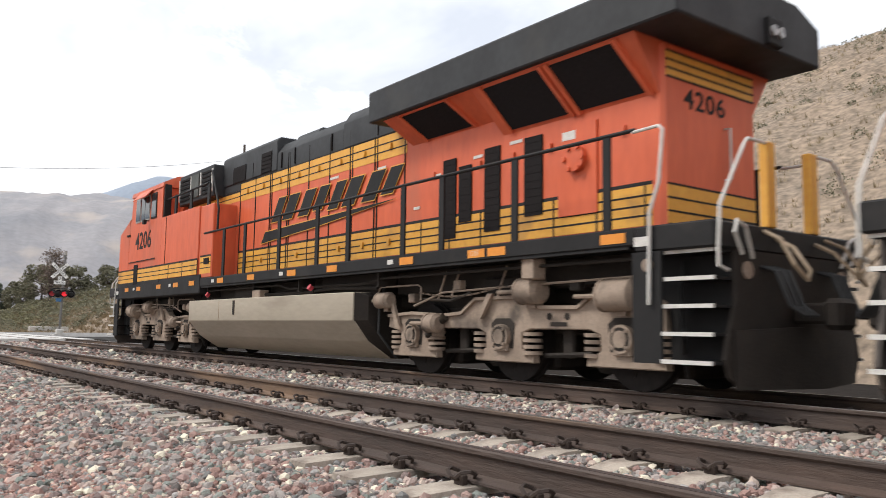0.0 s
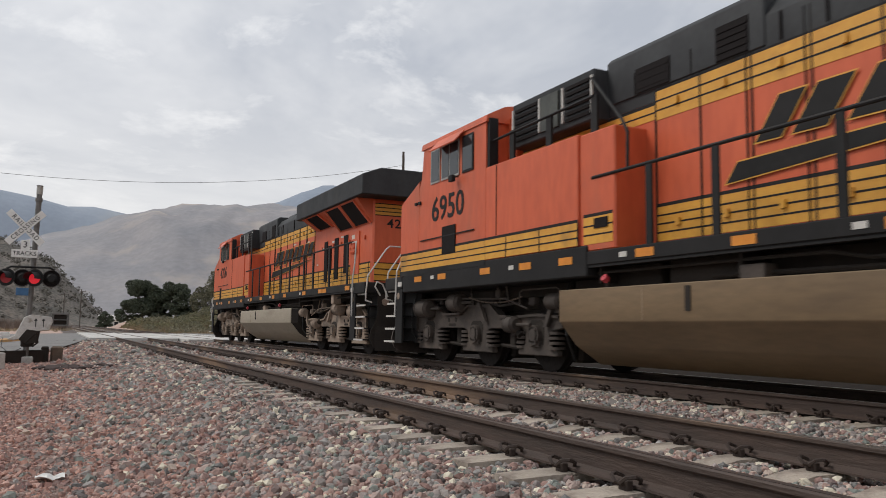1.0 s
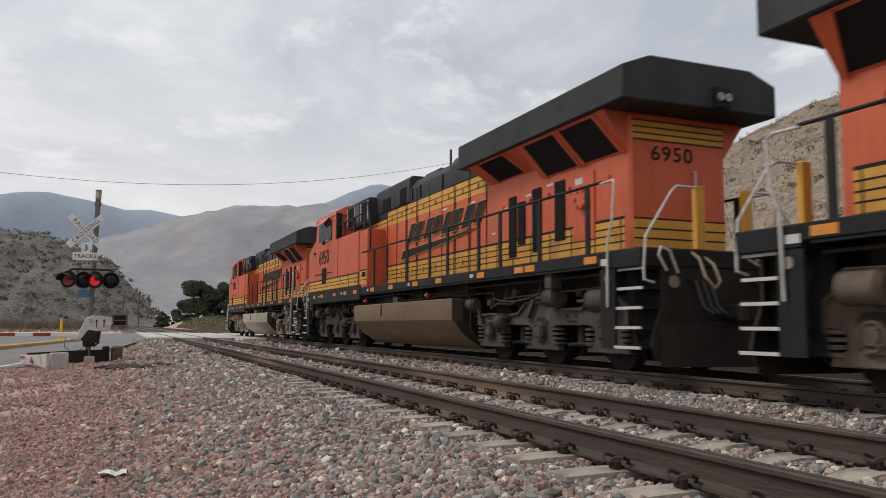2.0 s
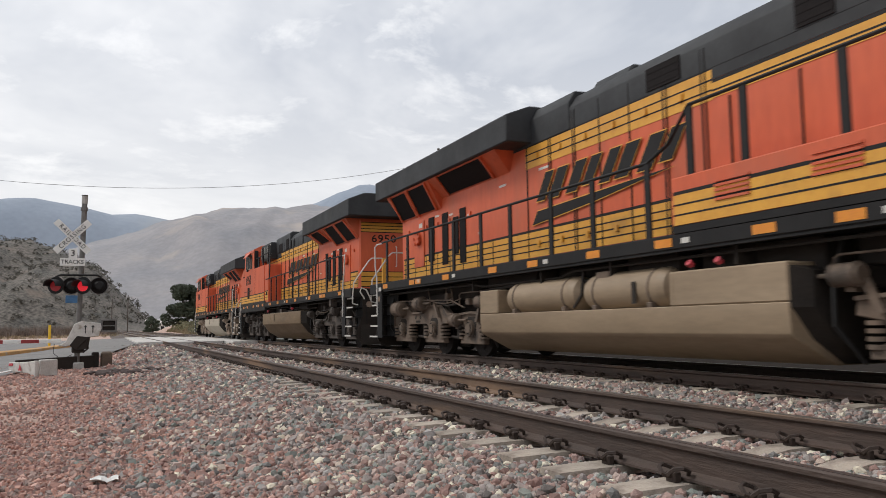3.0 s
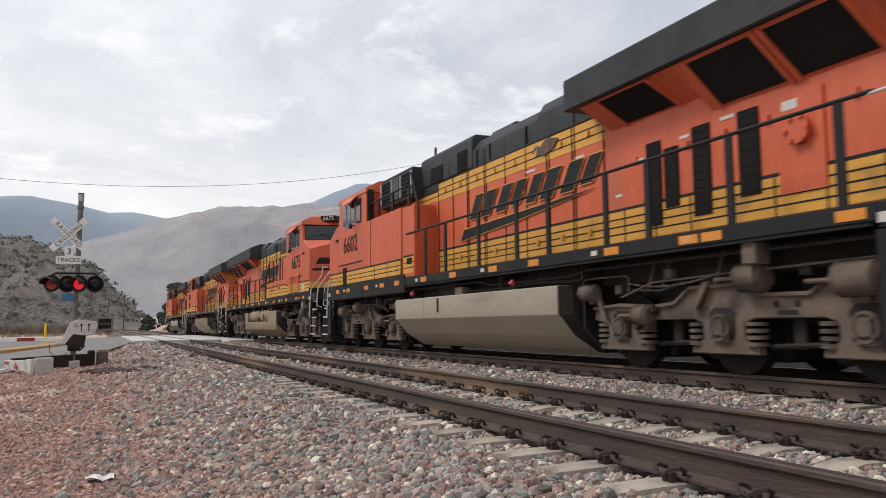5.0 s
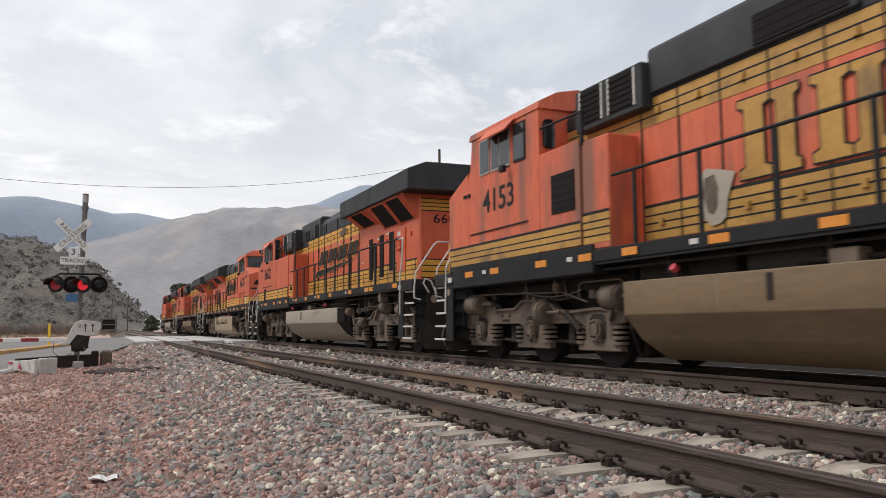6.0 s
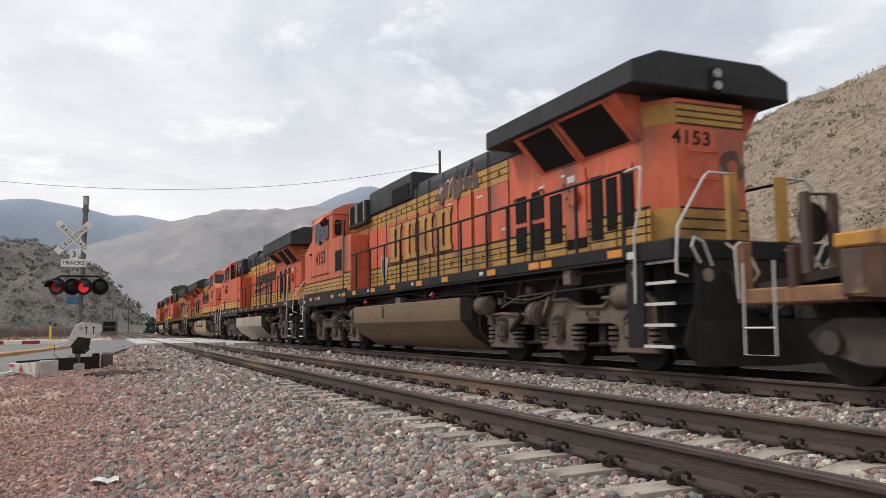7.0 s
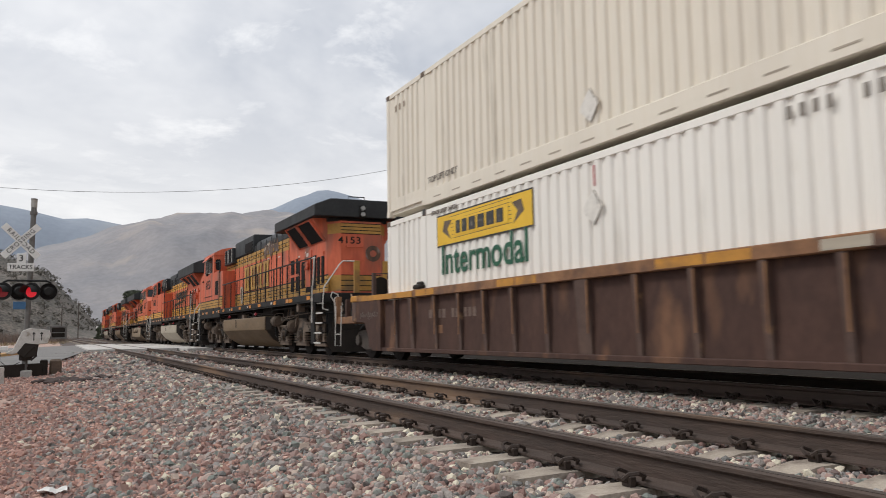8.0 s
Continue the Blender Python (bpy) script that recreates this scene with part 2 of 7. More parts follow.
gx = axis([(-2500, -100, 600), (-100, -10, 15), (-10, -2, 1), (-2, 2.4, 0.2), (2.4, 12, 1.2), (12, 16, 1), (16, 80, 0.9), (80, 200, 20), (200, 2600, 400)])
gy = axis([(-600, -40, 80), (-40, -8, 4), (-8, 30, 0.5), (30, 130, 1.1), (130, 240, 4), (240, 300, 20), (300, 4500, 500)])
gv = np.array([(x, y, level(x, y)) for y in gy for x in gx])
nx_ = len(gx)
gi = np.array([(j * nx_ + i, j * nx_ + i + 1, (j + 1) * nx_ + i + 1) for j in range(len(gy) - 1) for i in range(nx_ - 1)])
gi2 = np.array([(j * nx_ + i, (j + 1) * nx_ + i + 1, (j + 1) * nx_ + i) for j in range(len(gy) - 1) for i in range(nx_ - 1)])
ground = fast_mesh("ground", gv, np.concatenate([gi, gi2]), M_GROUND)
ground.data.materials.append(M_BED)
ground.data.materials.append(M_HILL)
ground.data.materials.append(M_SHADE_GROUND)
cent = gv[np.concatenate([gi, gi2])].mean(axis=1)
# Index 3 is the strip beyond the rails, coloured dark as train shade.
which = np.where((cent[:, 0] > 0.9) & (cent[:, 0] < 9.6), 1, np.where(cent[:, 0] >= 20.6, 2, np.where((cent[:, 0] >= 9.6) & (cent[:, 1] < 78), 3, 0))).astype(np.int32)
ground.data.polygons.foreach_set("material_index", which)
ground.data.shade_smooth()
tagged(ground, "reddish dirt and gravel ground beside the railway line", "ground", kind="structure")


def mountain(name, material, dist, prof, depth, label, rough_amp, seed):
    """A range of hills: prof gives (bearing, height angle) of its crest as seen from the line."""
    az = np.array([p[0] for p in prof])
    el = np.array([p[1] for p in prof])
    bs = np.arange(az[0], az[-1] + 0.01, (az[-1] - az[0]) / 170)
    rows = 26
    vs, fs = [], []
    for j in range(rows):
        k = j / (rows - 1)
        for b in bs:
            d = dist + depth * (k - 0.6)
            h = dist * math.tan(radians(float(np.interp(b, az, el))))
            s = math.sin(min(1, k / 0.6) * math.pi / 2) if k < 0.6 else 1 - 0.7 * ((k - 0.6) / 0.4)
            x, y = d * math.sin(radians(b)), d * math.cos(radians(b))
            q = dist * 0.06
            rid = noise.fractal((x / q + seed, y / (q * 2.0), seed), 0.9, 2.0, 5)
            edge = 1 if 0.02 < k < 0.57 else 0.25
            vs.append((x, y, h * s + rough_amp * h * rid * edge * math.sin(math.pi * min(1, k / 0.62)) ** 0.6 - 2))
    n = len(bs)
    for j in range(rows - 1):
        for i in range(n - 1):
            a = j * n + i
            fs += [(a, a + 1, a + n + 1), (a, a + n + 1, a + n)]
    ob = fast_mesh(name, vs, fs, material)
    ob.data.shade_smooth()
    return tagged(ob, label, "mountain", kind="structure")


# Far range: the blue-grey of distance haze is painted into the base colour.
M_MT_FAR = surf("haze_tinted_mountain", (0.29, 0.33, 0.39), (0.25, 0.29, 0.35), 0.004, 1.0, stain=(0.33, 0.36, 0.40), stain_scale=0.003, stain_cut=0.55, fine=0.05)
# Brown slope mixed towards pale blue-grey, so its haze sits in the colour.
M_MT_MID = surf("hazed_brown_mountain", (0.30, 0.285, 0.29), (0.235, 0.235, 0.25), 0.010, 1.0, stain=(0.385, 0.34, 0.31), stain_scale=0.008, stain_cut=0.56, fine=0.08)
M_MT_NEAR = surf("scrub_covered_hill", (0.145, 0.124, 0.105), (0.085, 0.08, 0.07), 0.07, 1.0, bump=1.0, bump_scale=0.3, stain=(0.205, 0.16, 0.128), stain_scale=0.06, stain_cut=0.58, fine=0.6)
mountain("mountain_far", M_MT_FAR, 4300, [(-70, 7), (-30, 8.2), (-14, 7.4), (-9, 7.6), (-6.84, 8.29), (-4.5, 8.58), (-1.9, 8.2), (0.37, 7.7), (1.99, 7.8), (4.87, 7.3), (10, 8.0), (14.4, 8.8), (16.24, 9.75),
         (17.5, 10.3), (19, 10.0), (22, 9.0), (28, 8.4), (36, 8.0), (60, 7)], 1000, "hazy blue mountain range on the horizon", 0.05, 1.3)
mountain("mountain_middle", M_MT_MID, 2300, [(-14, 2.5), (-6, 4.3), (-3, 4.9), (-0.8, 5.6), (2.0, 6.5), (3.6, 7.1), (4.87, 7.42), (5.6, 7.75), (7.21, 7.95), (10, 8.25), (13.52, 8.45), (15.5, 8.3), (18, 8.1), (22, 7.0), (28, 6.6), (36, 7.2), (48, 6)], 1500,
         "bare brown mountainside paled by painted haze, with pale gullies", 0.075, 5.2)
hill = mountain("hill_near", M_MT_NEAR, 620, [(-40, 6), (-20, 6.4), (-12, 6.1), (-9, 5.9), (-6.76, 5.79), (-4.84, 5.68), (-3.52, 5.54), (-2.0, 5.1), (-0.78, 4.45), (0.2, 3.5), (1.01, 2.55), (2.0, 1.5), (2.84, 0.6), (3.6, 0.1)], 330,
         "dark scrub-covered hill beyond the road", 0.19, 9.4)
HILL_FACE = np.array([v.co for v in hill.data.vertices if v.co.z > 4])

# ---- road and level crossing ----
road = link("road", nb(), M_ASPHALT)
near_edge = [(-9.0, -12), (-2.5, 21.3), (-0.35, 31.5), (1.0, 41.5), (1.62, 45.5)]
far_edge = [(-60, -12), (-55, 21.3), (-50, 40), (-45, 62), (-40, 73)]
bm = nb()
za = (-0.415, -0.415, -0.37, -0.20, -0.085)
zb = (-0.47, -0.47, -0.47, -0.47, -0.47)
mid = [((a[0] * 0.9 + b[0] * 0.1), (a[1] * 0.9 + b[1] * 0.1)) for a, b in zip(near_edge, far_edge)]
va = [bm.verts.new((*p, z)) for p, z in zip(near_edge, za)]
vm = [bm.verts.new((*p, min(z, -0.3) - 0.03)) for p, z in zip(mid, za)]
vb = [bm.verts.new((*p, z)) for p, z in zip(far_edge, zb)]
vc = [bm.verts.new((1.62, 72, -0.085)), bm.verts.new((-4, 84, -0.33)), bm.verts.new((-38, 110, -0.45))]
for i in range(4):
    bm.faces.new((vb[i], vm[i], vm[i + 1], vb[i + 1]))
    bm.faces.new((vm[i], va[i], va[i + 1], vm[i + 1]))
bm.faces.new((vm[4], va[4], vc[0], vc[1]))
bm.faces.new((vb[4], vm[4], vc[1], vc[2]))
bmesh.ops.recalc_face_normals(bm, faces=bm.faces)
bm.to_mesh(road.data)
bm.free()
tagged(road, "worn grey asphalt road curving up to the crossing", "road", kind="structure")
far_road = link("road_far", box(nb(), 9.9, 42, 50, 74, -0.6, -0.05), M_ASPHALT)
tagged(far_road, "pale asphalt road leaving the crossing", "road", kind="structure")

M_WHITE_LINE = surf("white_road_paint", (0.72, 0.70, 0.66), (0.55, 0.53, 0.5), 5, 0.7, stain=(0.3, 0.28, 0.26), stain_scale=3)
M_YELLOW_KERB = surf("faded_yellow_kerb_paint", (0.50, 0.27, 0.08), (0.38, 0.21, 0.08), 2, 0.8, bump=0.3, bump_scale=30, stain=(0.35, 0.31, 0.27), stain_scale=1.2, stain_cut=0.58)
line = nb()
for (x0, y0), (x1, y1), z0, z1 in (((-8.7, -12), (-2.75, 21.3), -0.409, -0.409), ((-2.75, 21.3), (-0.75, 31.2), -0.409, -0.372)):
    q = [(x0 - 0.3, y0, z0), (x0 - 0.12, y0, z0), (x1 - 0.12, y1, z1), (x1 - 0.3, y1, z1)]
    lo = [line.verts.new(p) for p in q]
    line.faces.new(lo)
tagged(link("road_edge_line", line, M_WHITE_LINE), "worn white edge line painted on the asphalt", "road line", kind="structure")
kerb = loft(nb(), [[(x - 0.12, y, z - 0.1), (x + 0.42, y, z - 0.1), (x + 0.38, y, z + 0.22), (x - 0.1, y, z + 0.24)] for x, y, z in
                   ((-9.5, 12, -0.44), (-6.6, 25, -0.44), (-4.3, 36.5, -0.43), (-2.9, 44, -0.40), (-1.75, 51, -0.36))])
tagged(link("median_kerb", kerb, M_YELLOW_KERB), "faded yellow raised median kerb along the road", "kerb", kind="structure")

crossing = tagged(new("crossing"), "pale concrete level crossing panels between the rails", "level crossing", kind="structure")
M_PANEL = surf("crossing_panel_concrete", (0.56, 0.54, 0.51), (0.46, 0.44, 0.41), 1.5, 0.8, bump=0.25, bump_scale=40, stain=(0.33, 0.30, 0.27), stain_scale=0.7, stain_cut=0.6, per="object", per_var=0.08)
panel_mesh = {}
for cx, y_start in ((RAIL_X + 0.755, 44.2), (TRAIN_X, 41.0)):
    for x0, x1 in ((-2.1, -0.84), (-0.66, 0.66), (0.84, 2.1 if cx < 5 else 1.8)):
        key = (x0, x1)
        if key not in panel_mesh:
            panel_mesh[key] = link("panel", box(nb(), x0, x1, 0.02, 2.42, -0.24, -0.012, 0.015), M_PANEL).data
            bpy.data.objects.remove([o for o in scene.objects if o.data == panel_mesh[key]][0])
        for k in range(11):
            p = new("panel", panel_mesh[key])
            p.parent = crossing
            p.location = (cx, y_start + 2.44 * k - 0.28 * (x0 + 2), 0)
filler = link("apron", box(nb(), 5.86, 5.99, 44, 70, -0.3, -0.03), M_ASPHALT, crossing)
# ---- railway tracks ----
RAIL_OUT = [(-0.075, -0.186), (0.075, -0.186), (0.075, -0.172), (0.022, -0.155), (0.009, -0.145), (0.009, -0.05), (0.03, -0.038), (0.037, -0.03),
            (0.037, -0.008), (0.028, 0), (-0.028, 0), (-0.037, -0.008), (-0.037, -0.03), (-0.03, -0.038), (-0.009, -0.05), (-0.009, -0.145), (-0.022, -0.155), (-0.075, -0.172)]


def tie_mesh():
    bm = nb()
    loft(bm, [[(s * 1.3, -0.14, -0.42), (s * 1.3, 0.14, -0.42), (s * (1.3 - 0.03), 0.115, -0.2), (s * (1.3 - 0.03), -0.115, -0.2)] if abs(s) == 1 else
              [(s * 1.3, -0.14, -0.42), (s * 1.3, 0.14, -0.42), (s * 1.3, 0.115, -0.192 - 0.03 * (abs(s) < 0.3)), (s * 1.3, -0.115, -0.192 - 0.03 * (abs(s) < 0.3))]
              for s in (-1, -0.75, -0.4, -0.25, 0.25, 0.4, 0.75, 1)])
    return bm


def clip_mesh():
    """A spring clip bent round the foot of the rail, on its shoulder; x points away from the rail."""
    bm = nb()
    pipe(bm, [(-0.035, -0.045, -0.158), (-0.02, -0.075, -0.135), (0.03, -0.085, -0.115), (0.075, -0.06, -0.12), (0.085, -0.02, -0.15), (0.05, 0.0, -0.165),
              (0.02, 0.0, -0.165)], 0.0125, 5)
    pipe(bm, [(0.02, 0.004, -0.165), (0.05, 0.004, -0.165), (0.085, 0.022, -0.15), (0.075, 0.062, -0.12), (0.03, 0.085, -0.115), (-0.02, 0.075, -0.135), (-0.035, 0.045, -0.158)], 0.0125, 5)
    box(bm, 0.005, 0.05, -0.04, 0.04, -0.2, -0.14, 0.006)
    return bm


tie_data = link("tie", tie_mesh(), M_TIE)
clip_data = link("clip", clip_mesh(), M_CLIP)
tie_me, clip_me = tie_data.data, clip_data.data
bpy.data.objects.remove(tie_data)
bpy.data.objects.remove(clip_data)


def track(cx, label, first, count, shine):
    tr = tagged(new("railway_track"), label, "railway track", "tracks of the line", "structure")
    for s in (-1, 1):
        rail = part("rail", prism(nb(), [(cx + s * 0.755 + x, z) for x, z in RAIL_OUT], "y", -40, 900), M_RAIL, tr)
        band = nb()
        x = cx + s * 0.755 - s * 0.006
        box(band, x - 0.024, x + 0.024, -40, 900, -0.001, 0.0025)
        part("rail_head", band, M_SHINE if s > 0 else shine, rail, "polished running surface")
    for i in range(-16, count):
        y = first + TIE * i
        t = new("tie", tie_me)
        t.parent, t.location = tr, (cx + random.uniform(-0.015, 0.015), y + random.uniform(-0.01, 0.01), random.uniform(-0.006, 0.0))
        t.rotation_euler = (0, 0, random.uniform(-0.012, 0.012))
    for i in range(0, count):
        y = first + TIE * i
        for s in (-1, 1):
            for d in (-1, 1):
                c = new("clip", clip_me)
                c.parent, c.location = tr, (cx + s * 0.755 + d * 0.08, y + random.uniform(-0.01, 0.01), 0)
                c.rotation_euler = (0, 0, 0 if d > 0 else math.pi)
    rest = nb()
    for i in range(count, count + 280):
        y = first + TIE * i
        if not 43 < y < 70 and y < 200:
            box(rest, cx - 1.3, cx + 1.3, y - 0.12, y + 0.12, -0.3, -0.195)
    tagged(part("far_ties", rest, M_TIE, tr), kind="stuff")
    return tr


track(RAIL_X + 0.755, "rusty steel rails on concrete ties in ballast", 2.97, 68, M_WORN)
track(TRAIN_X, "rusty steel rails on concrete ties carrying the train", 2.75, 64, M_SHINE)


def scatter(name, material, bands, x_of, label, seed, fade=(0.01, 0.01)):
    """Loose stones: bands of (y from, y to, spacing, half size)."""
    rng = np.random.default_rng(seed)
    prism_v = np.array([(1.05 * math.cos(a), 1.05 * math.sin(a), -0.62) for a in (0, 1.57, 3.14, 4.71)] + [(1.0 * math.cos(a), 1.0 * math.sin(a), 0.62) for a in (0.785, 2.355, 3.925, 5.495)])
    prism_f = np.array([(0, 2, 1), (0, 3, 2), (4, 5, 6), (4, 6, 7), (0, 1, 4), (1, 5, 4), (1, 2, 5), (2, 6, 5), (2, 3, 6), (3, 7, 6), (3, 0, 7), (0, 4, 7)])
    g = (1 + 5 ** 0.5) / 2
    chunk_v = np.array([(-1, g, 0), (1, g, 0), (-1, -g, 0), (1, -g, 0), (0, -1, g), (0, 1, g), (0, -1, -g), (0, 1, -g), (g, 0, -1), (g, 0, 1), (-g, 0, -1), (-g, 0, 1)]) / 1.75
    chunk_f = np.array([(0, 11, 5), (0, 5, 1), (0, 1, 7), (0, 7, 10), (0, 10, 11), (1, 5, 9), (5, 11, 4), (11, 10, 2), (10, 7, 6), (7, 1, 8), (3, 9, 4), (3, 4, 2), (3, 2, 6), (3, 6, 8), (3, 8, 9), (4, 9, 5), (2, 4, 11), (6, 2, 10), (8, 6, 7), (9, 8, 1)])
    allv, allf, n0 = [], [], 0
    for y0, y1, step, half in bands:
        base_v, base_f = (chunk_v, chunk_f) if 0 < y0 < 2 else (prism_v, prism_f)
        xs0, xs1 = x_of
        xx, yy = np.meshgrid(np.arange(xs0, xs1, step), np.arange(y0, y1, step))
        x = xx.ravel() + rng.uniform(-0.5, 0.5, xx.size) * step
        y = yy.ravel() + rng.uniform(-0.5, 0.5, xx.size) * step
        keep = np.ones(len(x), bool)
        z = np.array([level(a, b) for a, b in zip(x, y)])
        for cx, first in ((RAIL_X + 0.755, 2.97), (TRAIN_X, 2.75)):
            off = np.abs((y - first + TIE / 2) % TIE - TIE / 2)
            under = (np.abs(x - cx) < 1.29 + half) & (off < 0.125 + half * 0.5) & ~((np.abs(x - cx) > 1.2) & (rng.random(len(x)) < 0.18))
            rail = np.abs(np.abs(x - cx) - 0.755) < 0.07 + half
            keep &= ~under & ~rail
        keep &= rng.random(len(x)) < np.clip(np.minimum((x - xs0) / fade[0], (xs1 - x) / fade[1]), 0, 1) ** (1.25 if fade[0] > 1.7 else 0.7) + 0.01
        keep &= ~((y > 43.4 - (x - 3) * 0.5) & (y < 70) & (x > 1.5))
        if 1.5 < fade[0] < 1.7:
            keep &= rng.random(len(x)) < np.clip(0.75 + 1.6 * np.array([noise.noise((a * 0.8, b * 0.5, 2.2)) for a, b in zip(x, y)]), 0.12, 1)
        x, y, z = x[keep], y[keep], z[keep]
        n = len(x)
        s = half * np.minimum(rng.lognormal(0, 0.36, n), 1.9)
        shape = base_v[None] * (1 + rng.uniform(-0.28, 0.24, (n, len(base_v), 3)))
        shape = shape * (s[:, None, None] * np.stack([rng.uniform(0.8, 1.35, n), rng.uniform(0.75, 1.2, n), rng.uniform(0.65, 1.05, n)], 1)[:, None, :])
        q = rng.normal(size=(n, 4))
        q[:, 1:3] *= 0.6
        q /= np.linalg.norm(q, axis=1)[:, None]
        w, a, b, c = q.T
        rot = np.stack([np.stack([1 - 2 * (b * b + c * c), 2 * (a * b - c * w), 2 * (a * c + b * w)], 1), np.stack([2 * (a * b + c * w), 1 - 2 * (a * a + c * c), 2 * (b * c - a * w)], 1),
                        np.stack([2 * (a * c - b * w), 2 * (b * c + a * w), 1 - 2 * (a * a + b * b)], 1)], 1)
        v = np.einsum("nij,nkj->nki", rot, shape) + np.stack([x, y, z + s * rng.uniform(-0.2, 1.0, n)], 1)[:, None, :]
        allv.append(v.reshape(-1, 3))
        allf.append((base_f[None] + (np.arange(n) * len(base_v))[:, None, None]).reshape(-1, 3) + n0)
        n0 += n * len(base_v)
    ob = fast_mesh(name, np.concatenate(allv), np.concatenate(allf), material)
    return tagged(ob, label, "gravel", kind="stuff")


scatter("ballast", M_BALLAST, [(-9, 0.3, 0.06, 0.032), (0.3, 6, 0.0285, 0.0185), (6, 12, 0.034, 0.0215), (12, 24, 0.05, 0.028), (24, 44, 0.09, 0.044)], (-0.35, 7.42),
        "loose grey and pink crushed stone ballast between the ties", 4, (1.9, 0.01))
scatter("ballast", M_OILED_SHADED, [(-9, 0.3, 0.09, 0.045), (0.3, 24, 0.07, 0.04)], (7.42, 9.6), "crushed stone ballast under the train, darkened by oil and painted shade", 5)
scatter("gravel", M_GRAVEL, [(-8, 1.5, 0.07, 0.022), (1.5, 6, 0.027, 0.0115), (6, 12, 0.035, 0.0135), (12, 29, 0.06, 0.02)], (-3.4, 1.0), "fine reddish gravel trodden into the dirt", 6, (1.6, 1.2))
scatter("gravel", M_GRAVEL, [(-8, 1.0, 0.06, 0.026), (1.0, 6, 0.025, 0.0135), (6, 12, 0.033, 0.0165), (12, 24, 0.05, 0.022), (24, 42, 0.09, 0.036)], (-0.6, 2.1), "reddish gravel along the foot of the ballast", 7, (0.9, 1.6))
# ---- locomotives ----
M_ORANGE = surf("orange_loco_paint", (0.63, 0.115, 0.042), (0.53, 0.098, 0.038), 0.9, 0.48, bump=0.05, bump_scale=40, stain=(0.47, 0.115, 0.055), stain_scale=0.9, stain_cut=0.58, stretch=(1, 1, 0.3), fine=0.1)
M_ORANGE_OLD = surf("weathered_orange_paint", (0.66, 0.135, 0.055), (0.54, 0.11, 0.055), 1.1, 0.6, bump=0.08, bump_scale=40, stain=(0.24, 0.095, 0.062), stain_scale=1.2, stain_cut=0.53, stretch=(1, 1, 0.3), fine=0.14)
M_BLACK = surf("black_loco_paint", (0.021, 0.020, 0.020), (0.015, 0.0145, 0.0145), 1.2, 0.6, spec=0.2, stain=(0.042, 0.037, 0.033), stain_scale=0.8, stain_cut=0.62, fine=0.06)
M_ROOF = surf("dusty_black_roof_paint", (0.044, 0.046, 0.048), (0.031, 0.032, 0.034), 1.2, 0.6, spec=0.2, stain=(0.055, 0.053, 0.05), stain_scale=0.8, stain_cut=0.62, fine=0.08)
M_YELLOW = surf("golden_yellow_paint", (0.70, 0.35, 0.045), (0.60, 0.29, 0.04), 1.5, 0.5, stain=(0.33, 0.17, 0.045), stain_scale=1.2, stain_cut=0.6, fine=0.08)
M_YELLOW_OLD = surf("faded_yellow_paint", (0.50, 0.27, 0.055), (0.38, 0.20, 0.045), 1.5, 0.6, stain=(0.20, 0.12, 0.05), stain_scale=1.4, stain_cut=0.55, fine=0.1)
M_GRILLE = surf("dark_screen", (0.010, 0.008, 0.008), (0.016, 0.013, 0.013), 30, 0.8, spec=0.15)
M_DARK = surf("oily_underframe", (0.026, 0.022, 0.019), (0.038, 0.031, 0.026), 4, 0.8, spec=0.2, bump=0.2, bump_scale=30, stain=(0.05, 0.038, 0.028), stain_scale=1.5, stain_cut=0.62)
M_TANK = surf("dusty_tan_tank", (0.31, 0.23, 0.15), (0.235, 0.172, 0.11), 1.2, 0.6, stain=(0.15, 0.105, 0.07), stain_scale=0.7, stain_cut=0.58, stretch=(1, 0.35, 1.6), fine=0.08)
M_TANK_BROWN = surf("mud_brown_tank", (0.23, 0.158, 0.09), (0.165, 0.112, 0.064), 1.2, 0.5, stain=(0.10, 0.07, 0.048), stain_scale=0.8, stain_cut=0.56, stretch=(1, 0.35, 1.6), fine=0.1)
M_TANK_PALE = surf("pale_dusty_tank", (0.42, 0.365, 0.29), (0.36, 0.31, 0.24), 1.2, 0.6, stain=(0.23, 0.19, 0.145), stain_scale=0.7, stain_cut=0.6, stretch=(1, 0.35, 1.6), fine=0.06)
M_TRUCK = surf("dusty_grey_cast_steel", (0.34, 0.262, 0.20), (0.24, 0.18, 0.136), 3, 0.8, bump=0.2, bump_scale=40, stain=(0.09, 0.07, 0.055), stain_scale=2, stain_cut=0.55)
M_TRUCK_DARK = surf("grimy_brown_cast_steel", (0.165, 0.118, 0.085), (0.10, 0.074, 0.056), 3, 0.8, bump=0.2, bump_scale=40, stain=(0.045, 0.036, 0.03), stain_scale=2, stain_cut=0.55)
M_TRUCK_GRIM = surf("greasy_dark_cast_steel", (0.075, 0.058, 0.047), (0.045, 0.036, 0.03), 3, 0.75, bump=0.2, bump_scale=40, stain=(0.13, 0.10, 0.08), stain_scale=2, stain_cut=0.6)
M_WHEEL = surf("worn_wheel_steel", (0.028, 0.023, 0.021), (0.018, 0.015, 0.014), 8, 0.65, 0.3, spec=0.2)
M_WHITE = surf("white_paint", (0.62, 0.60, 0.56), (0.52, 0.50, 0.46), 8, 0.5, stain=(0.35, 0.32, 0.28), stain_scale=5)
M_REFLECT = surf("orange_reflector", (0.72, 0.27, 0.03), (0.62, 0.22, 0.03), 6, 0.35)
M_RED = surf("red_plastic", (0.55, 0.05, 0.07), None, 6, 0.4)
